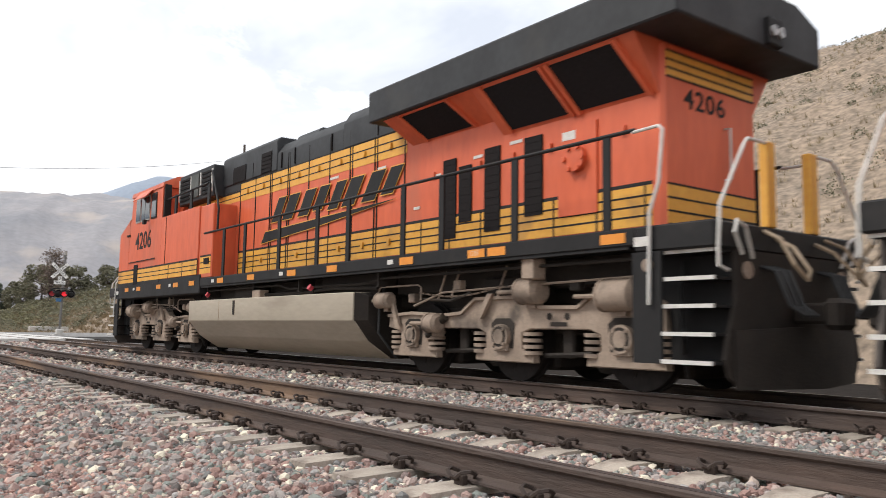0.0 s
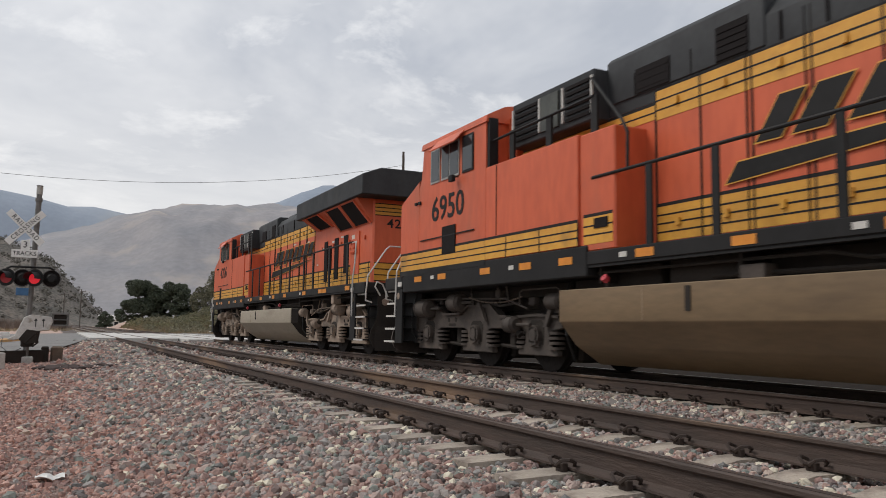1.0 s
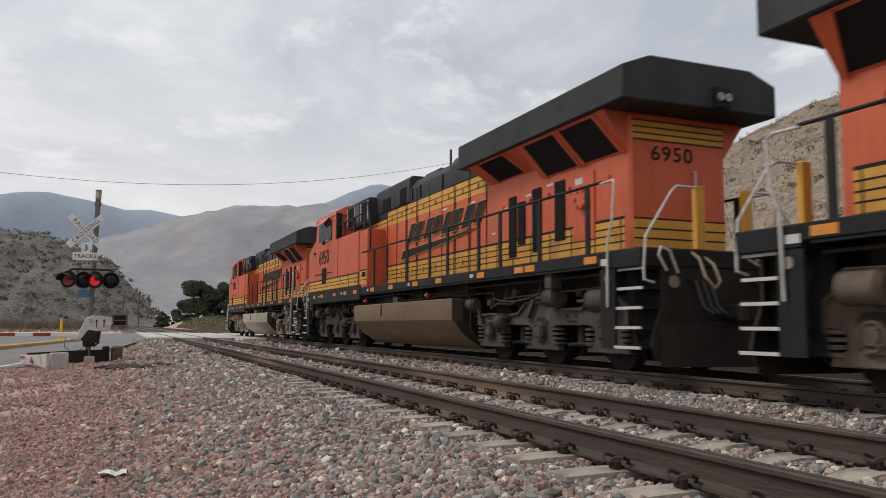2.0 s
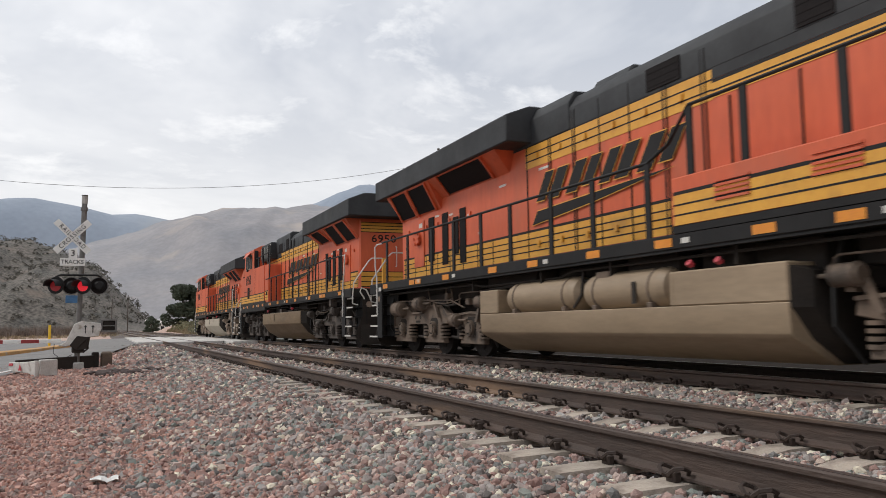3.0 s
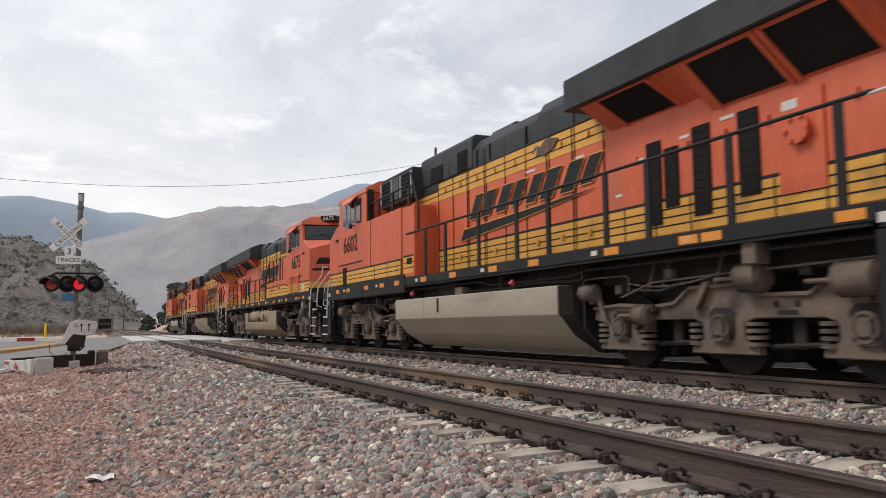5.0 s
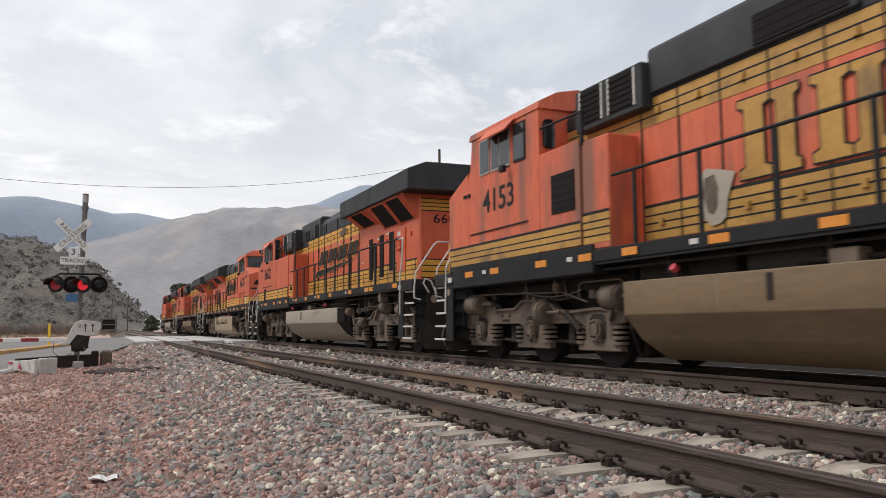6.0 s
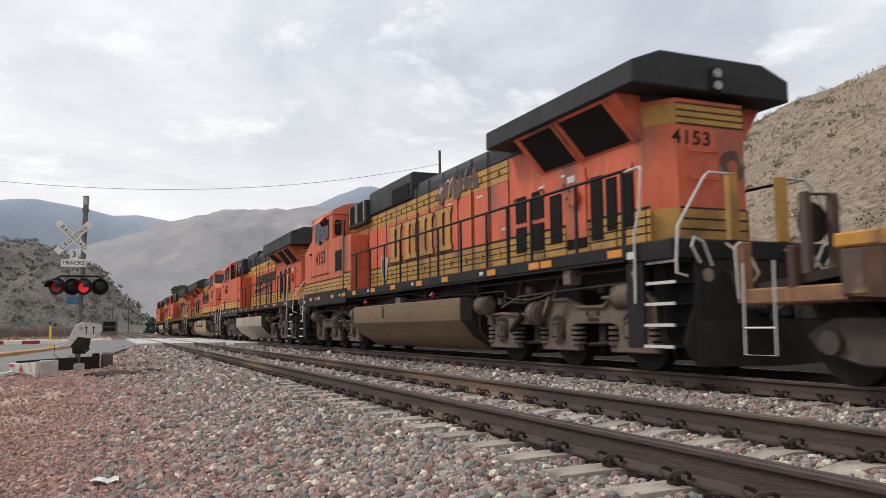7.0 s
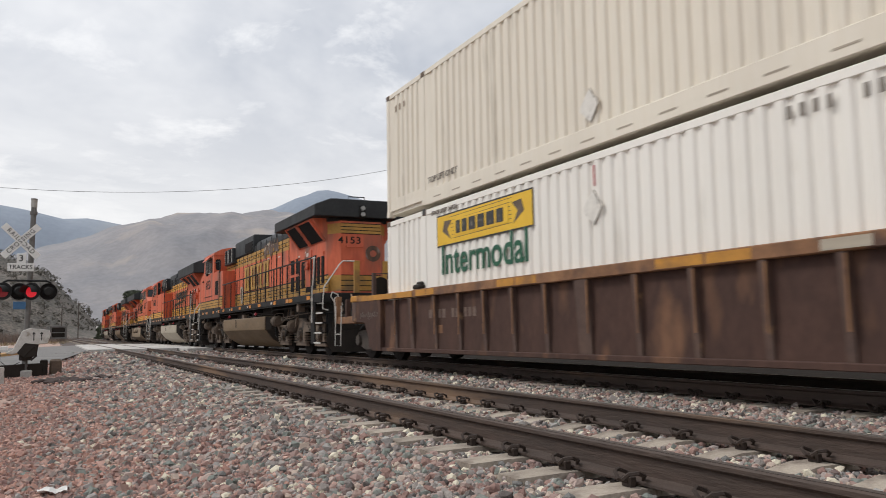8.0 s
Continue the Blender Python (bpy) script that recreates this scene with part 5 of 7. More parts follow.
        for y in posts:
            wd = 0.055 if not old else 0.03
            part("rail_post", box(nb(), min(s * 1.455, s * 1.485), max(s * 1.455, s * 1.485), y - wd, y + wd, 1.6, 2.80), M_BLACK, deck)
        pts = [(s * 1.47, -9.5, 2.82), (s * 1.47, 2.9 if style == "es" else 3.9, 2.80)]
        if style == "rev":
            pts = [(s * 1.47, -9.5, 2.82), (s * 1.47, 1.5, 2.78), (s * 1.47, 1.95, 2.95), (s * 1.47, 2.36, 3.36), (s * 1.47, 5.9, 3.36)]
            for y in (2.36, 3.27, 4.6):
                part("rail_post", box(nb(), min(s * 1.455, s * 1.485), max(s * 1.455, s * 1.485), y - 0.055, y + 0.055, 2.3, 3.34), M_BLACK, deck)
        part("hand_rail", pipe(nb(), pts, 0.024, 8), M_BLACK, deck)
        # reflectors and stencils along the sill
        for k, y in enumerate((-9.2, -7.3, -6.9, -5.3, -3.1, -1.6, 0.2, 1.8, 3.5, 4.6, 5.9, 7.6, 8.7)):
            xr = 1.492 if (y < 3 or style == "rev") else 1.507
            part("reflector", slab(nb(), s, xr, rect(y - 0.17, y + 0.17, 1.615, 1.725), 0.004), M_REFLECT, deck)
            if k % 2:
                part("stencil_bar", slab(nb(), s, xr, rect(y + 0.35, y + 0.5, 1.64, 1.71), 0.004), M_WHITE, deck)
        # pipes under the sill
        for y0, y1, x1, z0 in ((-4.0, -2.1, 1.12, 1.2), (-1.9, 0.3, 1.0, 1.14), (0.6, 1.7, 1.18, 1.26), (2.0, 3.9, 1.05, 1.18), (-9.2, -4.2, 0.9, 1.22), (4.2, 9.2, 0.9, 1.22)):
            part("underfloor_box", box(nb(), min(s * 0.58, s * x1), max(s * 0.58, s * x1), y0, y1, z0, 1.585, 0.02), M_DARK, deck)
        pp = pipe(nb(), [(s * 1.3, -9.4, 1.46), (s * 1.3, -4.4, 1.46), (s * 1.26, -3.9, 1.40), (s * 1.26, -1.1, 1.40), (s * 1.3, -0.7, 1.48), (s * 1.3, 9.2, 1.48)], 0.022)
        part("air_pipe", pp, M_DARK, deck)
        pp = pipe(nb(), [(s * 1.2, -4.1, 1.32), (s * 1.24, -2.7, 1.36), (s * 1.22, -1.6, 1.31), (s * 1.22, 0.9, 1.33)], 0.03)
        part("air_pipe", pp, M_DARK, deck)
        for y in (-4.3, -1.6, 0.4, 2.9):
            part("pipe_bracket", box(nb(), min(s * 1.0, s * 1.34), max(s * 1.0, s * 1.34), y - 0.025, y + 0.025, 1.33, 1.585), M_DARK, deck)
        part("drain_box", box(nb(), min(s * 1.15, s * 1.36), max(s * 1.15, s * 1.36), 0.05, 0.4, 1.25, 1.42, 0.015), mt, deck)
        part("deck_angle", box(nb(), min(s * 1.38, s * 1.47), max(s * 1.38, s * 1.47), -9.4, 9.4, 1.545, 1.585), M_BLACK, deck)
        part("junction_box", box(nb(), min(s * 1.2, s * 1.42), max(s * 1.2, s * 1.42), 8.05 if style == "rev" else -7.9, 8.35 if style == "rev" else -7.68, 1.3, 1.56, 0.015), M_TRUCK if style == "rev" else mt, deck)
    # rear face
    rr = -9.45 - ch * 0.4
    for z0, z1 in ((1.87, 2.33), (3.56, 3.86)):
        b = part("rear_band", box(nb(), -0.92 + ch, 0.92 - ch, rr - 0.006, rr, z0, z1), yellow, hd)
        l = nb()
        for k in (0.0, 0.33, 0.66, 1.0):
            box(l, -0.92 + ch, 0.92 - ch, rr - 0.01, rr - 0.005, z0 + (z1 - z0) * k - 0.012, z0 + (z1 - z0) * k + 0.012)
        part("pinstripe", l, M_BLACK, b)
        if old:
            for s in (-1, 1):
                c = nb()
                loft(c, [[(s * 0.925, -9.45 + ch, z), (s * (0.925 - ch), rr - 0.005, z), (s * (0.92 - ch), rr + 0.02, z), (s * 0.9, -9.45 + ch, z)] for z in (z0, z1)])
                part("rear_band", c, yellow, hd)
    write("road_number", number, 0.33 if not old else 0.29, M_BLACK, Matrix.Translation((-0.14 if not old else -0.35, rr - 0.004, 3.35)) @ pose(0, 0, 0, 90, 0, 0), hd, sx=1.15, spread=1.1)
    lad = nb()
    if old:
        for z in (3.15, 2.75):
            pipe(lad, [(-0.45, rr, z + 0.06), (-0.45, rr - 0.07, z), (0.05, rr - 0.07, z), (0.05, rr, z + 0.06)], 0.014)
        part("emblem_disc", rod(nb(), (0.38, rr, 2.98), (0.38, rr - 0.01, 2.98), 0.24, 24), M_SOOT, hd)
        part("emblem_disc", rod(nb(), (0.38, rr - 0.01, 2.98), (0.38, rr - 0.014, 2.98), 0.10, 20), M_ORANGE_OLD, hd)
    else:
        pipe(lad, [(0.25, rr, 3.12), (0.25, rr - 0.08, 3.12), (0.25, rr - 0.08, 2.5), (0.25, rr, 2.5)], 0.016)
    part("rear_ladder", lad, M_WHITE if not old else orange, hd)
    hl = part("headlight", box(nb(), 0.2 if not old else -0.1, 0.5 if not old else 0.1, w0 - 0.06, w0 + 0.02, wz0 + 0.02, wz0 + 0.36, 0.02), M_BLACK, wing)
    ln = nb()
    for k in (0, 1):
        if old:
            rod(ln, (0, w0 - 0.09, wz0 + 0.09 + 0.18 * k), (0, w0 - 0.05, wz0 + 0.09 + 0.18 * k), 0.07, 12)
        else:
            rod(ln, (0.28 + 0.15 * k, w0 - 0.09, wz0 + 0.19), (0.28 + 0.15 * k, w0 - 0.05, wz0 + 0.19), 0.065, 12)
    part("lens", ln, M_LENS, hl)
    if old:
        part("roof_rail", pipe(nb(), [(-0.25, -9.2, 4.5), (-0.25, -9.2, 4.72), (0.25, -9.2, 4.72), (0.25, -9.2, 4.5)], 0.018), M_BLACK, wing)
    # cab and the equipment between cab and engine
    c = cab(lo, orange, number, style)
    for s in (-1, 1):
        if style == "es":
            bx = part("side_cabinet", box(nb(), min(s * 0.9, s * 1.5), max(s * 0.9, s * 1.5), 3.2, 5.905, 1.86, 3.48, 0.015), orange, lo)
            banded(bx, s, 1.5, 3.2, 5.9, 1.87, 2.2, yellow, lines=2)
            b2 = part("side_cabinet", box(nb(), min(s * 0.9, s * 1.47), max(s * 0.9, s * 1.47), 2.4, 3.19, 1.77, 3.46, 0.02), orange, lo)
            banded(b2, s, 1.47, 2.45, 3.1, 1.87, 2.25, yellow, lines=2)
            part("vent_slats", slab(nb(), s, 1.475, rect(2.55, 2.85, 2.08, 2.22), 0.014), M_GRILLE, b2)
            for y0, y1, z0, z1 in ((3.19, 3.21, 1.86, 2.2), (4.19, 4.21, 1.86, 2.2), (5.19, 5.21, 1.86, 2.2), (5.52, 5.53, 2.25, 3.46)):
                part("panel_seam", slab(nb(), s, 1.5, rect(y0, y1, z0, z1), 0.01), M_BLACK, bx)
            # blower housing and its grilles behind the cab
            bl = part("blower_housing", box(nb(), min(s * 0.8, s * 1.2), max(s * 0.8, s * 1.2), 3.2, 5.5, 3.75, 4.52, 0.02), M_ROOF, lo)
            part("cab_rear_wall", box(nb(), min(s * 0.8, s * 1.05), max(s * 0.8, s * 1.05), 5.6, 5.9, 3.48, 4.4), M_ORANGE, lo)
            part("recess_frame", box(nb(), min(s * 1.3, s * 1.47), max(s * 1.3, s * 1.47), 5.82, 5.92, 3.48, 4.36), M_BLACK, lo)
            for y0, y1 in ((3.3, 3.9), (4.7, 5.4)):
                g = nb()
                for k in range(6):
                    slab(g, s, 1.2, rect(y0, y1, 3.85 + 0.1 * k, 3.9 + 0.1 * k), 0.025)
                part("grille_slat", g, M_GRILLE, bl)
            for y in (3.24, 3.98, 4.64, 5.46):
                part("pale_edge", slab(nb(), s, 1.2, rect(y - 0.018, y + 0.018, 3.86, 4.42), 0.03), M_WHITE, bl)
            part("gear_hatch", slab(nb(), s, 1.2, rect(4.1, 4.6, 3.85, 4.42), 0.03), surf_once("olive_black_paint"), bl)
            for y in (2.95, 4.1, 5.2):
                part("rail_post", box(nb(), min(s * 1.36, s * 1.40), max(s * 1.36, s * 1.40), y - 0.07, y + 0.07, 3.4, 4.0), M_BLACK, bx)
            part("hand_rail", pipe(nb(), [(s * 1.4, 5.85, 3.95), (s * 1.4, 2.95, 4.0)], 0.022), M_BLACK, bx)
            part("brace", pipe(nb(), [(s * 1.2, 3.3, 4.42), (s * 1.42, 2.3, 3.5), (s * 1.45, 2.15, 3.3), (s * 1.46, 2.15, 2.8)], 0.025), M_BLACK, bx)
            vents(hd, s, [(1.9, 2.55, 4.0, 4.32)], 0.95)
        elif style == "rev":
            bx = part("side_cabinet", box(nb(), min(s * 0.9, s * 1.5), max(s * 0.9, s * 1.5), 2.0, 5.905, 1.865, 2.48, 0.015), orange, lo)
            part("cabinet_sill", box(nb(), min(s * 0.9, s * 1.497), max(s * 0.9, s * 1.497), 2.0, 5.905, 1.772, 1.864), M_BLACK, bx)
            banded(bx, s, 1.5, 2.05, 5.88, 1.87, 2.25, yellow, lines=2)
            for y0, y1, z0, z1 in ((2.8, 3.35, 2.08, 2.36), (4.2, 4.8, 2.12, 2.36)):
                g = nb()
                for k in range(5):
                    slab(g, s, 1.508, rect(y0, y1, z0 + 0.055 * k, z0 + 0.03 + 0.055 * k), 0.016)
                part("louvre", g, orange, bx)
            for y0, y1, z0, z1 in ((6.72, 7.32, 1.9, 2.5), (7.6, 8.5, 1.9, 2.55)):
                lv = part("louvre_door", slab(nb(), s, 1.508, rect(y0 - 0.06, y1 + 0.06, z0 - 0.02, z1 + 0.05), 0.01), orange, c)
                g = nb()
                g2 = nb()
                for k in range(11):
                    slab(g2 if k < 6 else g, s, 1.518, rect(y0, y1, z0 + 0.055 * k, z0 + 0.03 + 0.055 * k), 0.02)
                part("louvre_slat", g2, yellow, lv)
                part("louvre_slat", g, orange, lv)
            part("placard", slab(nb(), s, 1.508, rect(8.95, 9.25, 1.92, 2.14), 0.006), M_WHITE, c)
            vents(hd, s, [(0.9, 1.6, 4.0, 4.3), (3.6, 4.1, 3.98, 4.4), (4.36, 4.7, 4.2, 4.4)], 0.93)
            for y in (2.5, 3.6, 4.8):
                part("panel_seam", slab(nb(), s, 0.92, rect(y - 0.01, y + 0.01, 2.5, 3.5), 0.02), M_BLACK, hd)
        else:
            bx = part("side_cabinet", box(nb(), min(s * 0.9, s * 1.5), max(s * 0.9, s * 1.5), 4.7, 5.905, 1.86, 3.5, 0.015), orange, lo)
            banded(bx, s, 1.5, 4.7, 5.9, 1.87, 2.2, yellow, lines=2)
            b2 = part("side_cabinet", box(nb(), min(s * 0.9, s * 1.46), max(s * 0.9, s * 1.46), 4.0, 4.69, 1.77, 3.45, 0.02), orange, lo)
            banded(b2, s, 1.46, 4.0, 4.69, 1.87, 2.3, yellow, lines=3)
            vents(bx, s, [(4.85, 5.5, 2.45, 3.05)], 1.5)
            up = part("blower_housing", box(nb(), min(s * 0.8, s * 1.12), max(s * 0.8, s * 1.12), 3.62, 5.35, 3.75, 4.44, 0.02), M_ROOF, lo)
            for y0, y1 in ((3.78, 4.42), (4.6, 5.2)):
                part("grille", slab(nb(), s, 1.12, rect(y0, y1, 3.84, 4.4), 0.008), M_GRILLE, up)
                g = nb()
                for k in range(6):
                    slab(g, s, 1.128, rect(y0, y1, 3.87 + 0.09 * k, 3.9 + 0.09 * k), 0.012)
                part("grille_slat", g, M_GRILLE, up)
                for y in (y0, y1):
                    part("pale_edge", slab(nb(), s, 1.12, rect(y - 0.018, y + 0.018, 3.84, 4.4), 0.02), M_WHITE, up)
            part("rear_pane", box(nb(), min(s * 1.2, s * 1.42), max(s * 1.2, s * 1.42), 5.885, 5.92, 3.62, 4.12, 0.05), M_GLASS, lo)
            part("walkway_post", box(nb(), min(s * 1.44, s * 1.48), max(s * 1.44, s * 1.48), 4.64, 4.7, 3.4, 3.95), M_BLACK, bx)
            part("cab_rail", pipe(nb(), [(s * 1.46, 4.67, 3.93), (s * 1.46, 5.9, 3.95)], 0.02), M_BLACK, bx)
            part("brake_housing", prism(nb(), [(-0.99, 3.96), (0.99, 3.96), (0.99, 4.58), (0.93, 4.65), (-0.93, 4.65), (-0.99, 4.58)], "y", 0.18, 3.64, 0.02), M_ROOF, hd) if s > 0 else None
            vents(hd, s, [(0.3, 1.6, 4.02, 4.36)], 0.99)
    return lo


ONCE = {}


def surf_once(name):
    if name not in ONCE:
        ONCE[name] = surf(name, (0.07, 0.075, 0.065), (0.05, 0.055, 0.05), 2, 0.6)
    return ONCE[name]


def run(t):
    """How far the train has gone."""
    return 13.483 * t - 0.031 * t * t


movers = [
    (loco("4206", "es", "orange black and yellow diesel locomotive with pale fuel tank", "pale"), 14.83, 0),
    (loco("6950", "es", "orange diesel locomotive with grimy brown tank and bogies", "grim"), -7.47, 0),
    (loco("6675", "rev", "orange diesel locomotive running backwards, air reservoirs beside tank", "dark"), -30.16, 180),
    (loco("6602", "es", "orange diesel locomotive with clean pale fuel tank", "mid"), -52.07, 0),
    (loco("4153", "old", "weathered orange diesel locomotive with scorched roof edge", "brown"), -74.37, 0),
]
# ---- well car with two stacked containers ----
M_CAR = surf("rusty_brown_car_paint", (0.088, 0.047, 0.036), (0.052, 0.03, 0.025), 1.6, 0.75, spec=0.25, bump=0.25, bump_scale=25, stain=(0.19, 0.10, 0.06), stain_scale=1.6, stain_cut=0.55, stretch=(1, 1, 0.5), fine=0.12)
M_RUST = surf("rust_and_lit_edge", (0.30, 0.15, 0.07), (0.17, 0.085, 0.045), 3, 0.8, bump=0.2, bump_scale=25, stain=(0.10, 0.055, 0.04), stain_scale=2, stain_cut=0.55)
M_RIB = surf("scuffed_brown_rib", (0.11, 0.065, 0.048), (0.075, 0.045, 0.037), 4, 0.75, stain=(0.36, 0.21, 0.10), stain_scale=2.5, stain_cut=0.6)
M_CAR_YELLOW = surf("rust_streaked_yellow_paint", (0.55, 0.26, 0.035), (0.42, 0.19, 0.035), 2, 0.6, stain=(0.20, 0.10, 0.045), stain_scale=1.5, stain_cut=0.55)
M_BOX = surf("cream_container_paint", (0.78, 0.72, 0.61), (0.72, 0.66, 0.56), 0.6, 0.55, stain=(0.47, 0.42, 0.34), stain_scale=0.8, stain_cut=0.62, stretch=(1, 2.2, 0.35), fine=0.05)
M_BOX2 = surf("white_container_paint", (0.86, 0.83, 0.77), (0.81, 0.78, 0.72), 0.6, 0.55, stain=(0.55, 0.52, 0.46), stain_scale=0.8, stain_cut=0.63, stretch=(1, 2.2, 0.35), fine=0.05)
M_SIGN_YELLOW = surf("yellow_decal", (0.80, 0.50, 0.03), (0.74, 0.45, 0.03), 2, 0.5, fine=0.04)
M_GREEN = surf("dark_green_decal", (0.012, 0.11, 0.055), (0.012, 0.085, 0.045), 2, 0.5, fine=0.04)
M_INK = surf("worn_black_stencil", (0.045, 0.043, 0.04), (0.03, 0.03, 0.03), 8, 0.6, stain=(0.28, 0.26, 0.23), stain_scale=9, stain_cut=0.6)
M_CHALK = surf("chalk_marks", (0.26, 0.23, 0.20), None, 20, 0.9)


M_PLACARD = surf("bare_placard_metal", (0.78, 0.75, 0.69), (0.66, 0.63, 0.58), 9, 0.5, bump=0.3, bump_scale=14, stain=(0.36, 0.34, 0.31), stain_scale=7, stain_cut=0.58)


def corrugated(y0, y1, x, sd, z0, z1, pitch=0.262, depth=0.036):
    """A folded side sheet between y0 and y1."""
    prof, y = [], y0
    while y < y1 - pitch + 1e-6:
        prof += [(sd * x, y), (sd * x, y + pitch * 0.42), (sd * (x - depth), y + pitch * 0.56), (sd * (x - depth), y + pitch * 0.86)]
        y += pitch
    prof.append((sd * x, y1))
    bm = nb()
    lo_, hi_ = [bm.verts.new((*p, z0)) for p in prof], [bm.verts.new((*p, z1)) for p in prof]
    for i in range(len(prof) - 1):
        bm.faces.new((lo_[i], lo_[i + 1], hi_[i + 1], hi_[i]) if sd > 0 else (lo_[i + 1], lo_[i], hi_[i], hi_[i + 1]))
    return bm


def container(parent_off, z0, height, paint, sill, label):
    """A 53-foot container, front end at local y = 0, reaching to -16.15."""
    L, W = 16.15, 1.30
    co = tagged(new("shipping_container"), label, "shipping container", "containers on the well car")
    z1 = z0 + height
    part("box_body", box(nb(), -W + 0.06, W - 0.06, -L + 0.03, -0.03, z0 + 0.05, z1 - 0.02), paint, co)
    for sd in (-1, 1):
        for a, b in ((-L + 0.12, -L + 1.9), (-L + 2.06, -2.06), (-1.9, -0.12)):
            part("side_sheet", corrugated(a, b, W - 0.005, sd, z0 + sill, z1 - 0.10), paint, co, flat=True)
        part("top_rail", box(nb(), min(sd * (W - 0.07), sd * W), max(sd * (W - 0.07), sd * W), -L + 0.1, -0.1, z1 - 0.11, z1, 0.008), paint, co)
        part("bottom_rail", box(nb(), min(sd * (W - 0.07), sd * (W + 0.004)), max(sd * (W - 0.07), sd * (W + 0.004)), -L + 1.98, -1.98, z0, z0 + sill, 0.01), paint, co)
        part("bottom_rail", box(nb(), min(sd * (W - 0.07), sd * (W - 0.01)), max(sd * (W - 0.07), sd * (W - 0.01)), -1.98, -0.1, z0 + 0.12, z0 + sill + 0.1, 0.01), paint, co)
        for y in (-0.06, -L + 0.06, -1.98, -L + 1.98):
            part("post", box(nb(), min(sd * (W - 0.1), sd * (W + 0.006)), max(sd * (W - 0.1), sd * (W + 0.006)), y - 0.075, y + 0.075, z0, z1, 0.008), paint, co)
            for z in (z0, z1 - 0.12):
                part("corner_casting", box(nb(), min(sd * (W - 0.14), sd * (W + 0.012)), max(sd * (W - 0.14), sd * (W + 0.012)), y - 0.09, y + 0.09, z, z + 0.12, 0.012), M_TRUCK_DARK if z > z0 else paint, co)
        if sill > 0.2:
            sl = nb()
            for k in range(14):
                y = -2.6 - k * 0.83
                slab(sl, sd, W + 0.004, rect(y - 0.16, y + 0.16, z0 + 0.1, z0 + 0.125), 0.004)
            part("slot_mark", sl, M_TANK_PALE, co)
        # placard holder, square turned on its corner
        zc, yp = z0 + (0.60 if z0 > 1 else 2.0), -7.66
        bent = [(0.02, -0.25), (0.21, -0.02), (0.19, 0.06), (0.13, 0.1), (0.03, 0.25), (-0.04, 0.2), (-0.2, 0.03), (-0.22, -0.04)]
        ph = part("placard_holder", slab(nb(), sd, W + 0.002, [(yp - p, zc + q) for p, q in bent], 0.012), M_PLACARD, co)
        part("placard_rim", pipe(nb(), [(sd * (W + 0.014), yp - p, zc + q) for p, q in bent[:5]], 0.007, 5), M_CHALK, ph)
    for k in range(12):
        part("end_rib", box(nb(), -W + 0.12 + k * 0.2, -W + 0.22 + k * 0.2, -0.02, 0.0, z0 + 0.15, z1 - 0.12), paint, co)
    return co, z0, z1, W


def bars(bm, sd, x, y, z, widths, h, gap=0.05):
    """Plain bars in place of writing, running as it is read."""
    f = 1 if sd > 0 else -1
    for w in widths:
        slab(bm, sd, x, rect(min(y, y + f * w), max(y, y + f * w), z, z + h), 0.004)
        y += f * (w + gap)


M_FADED = surf("faded_wagon_stencil", (0.17, 0.12, 0.095), (0.12, 0.08, 0.065), 9, 0.8)


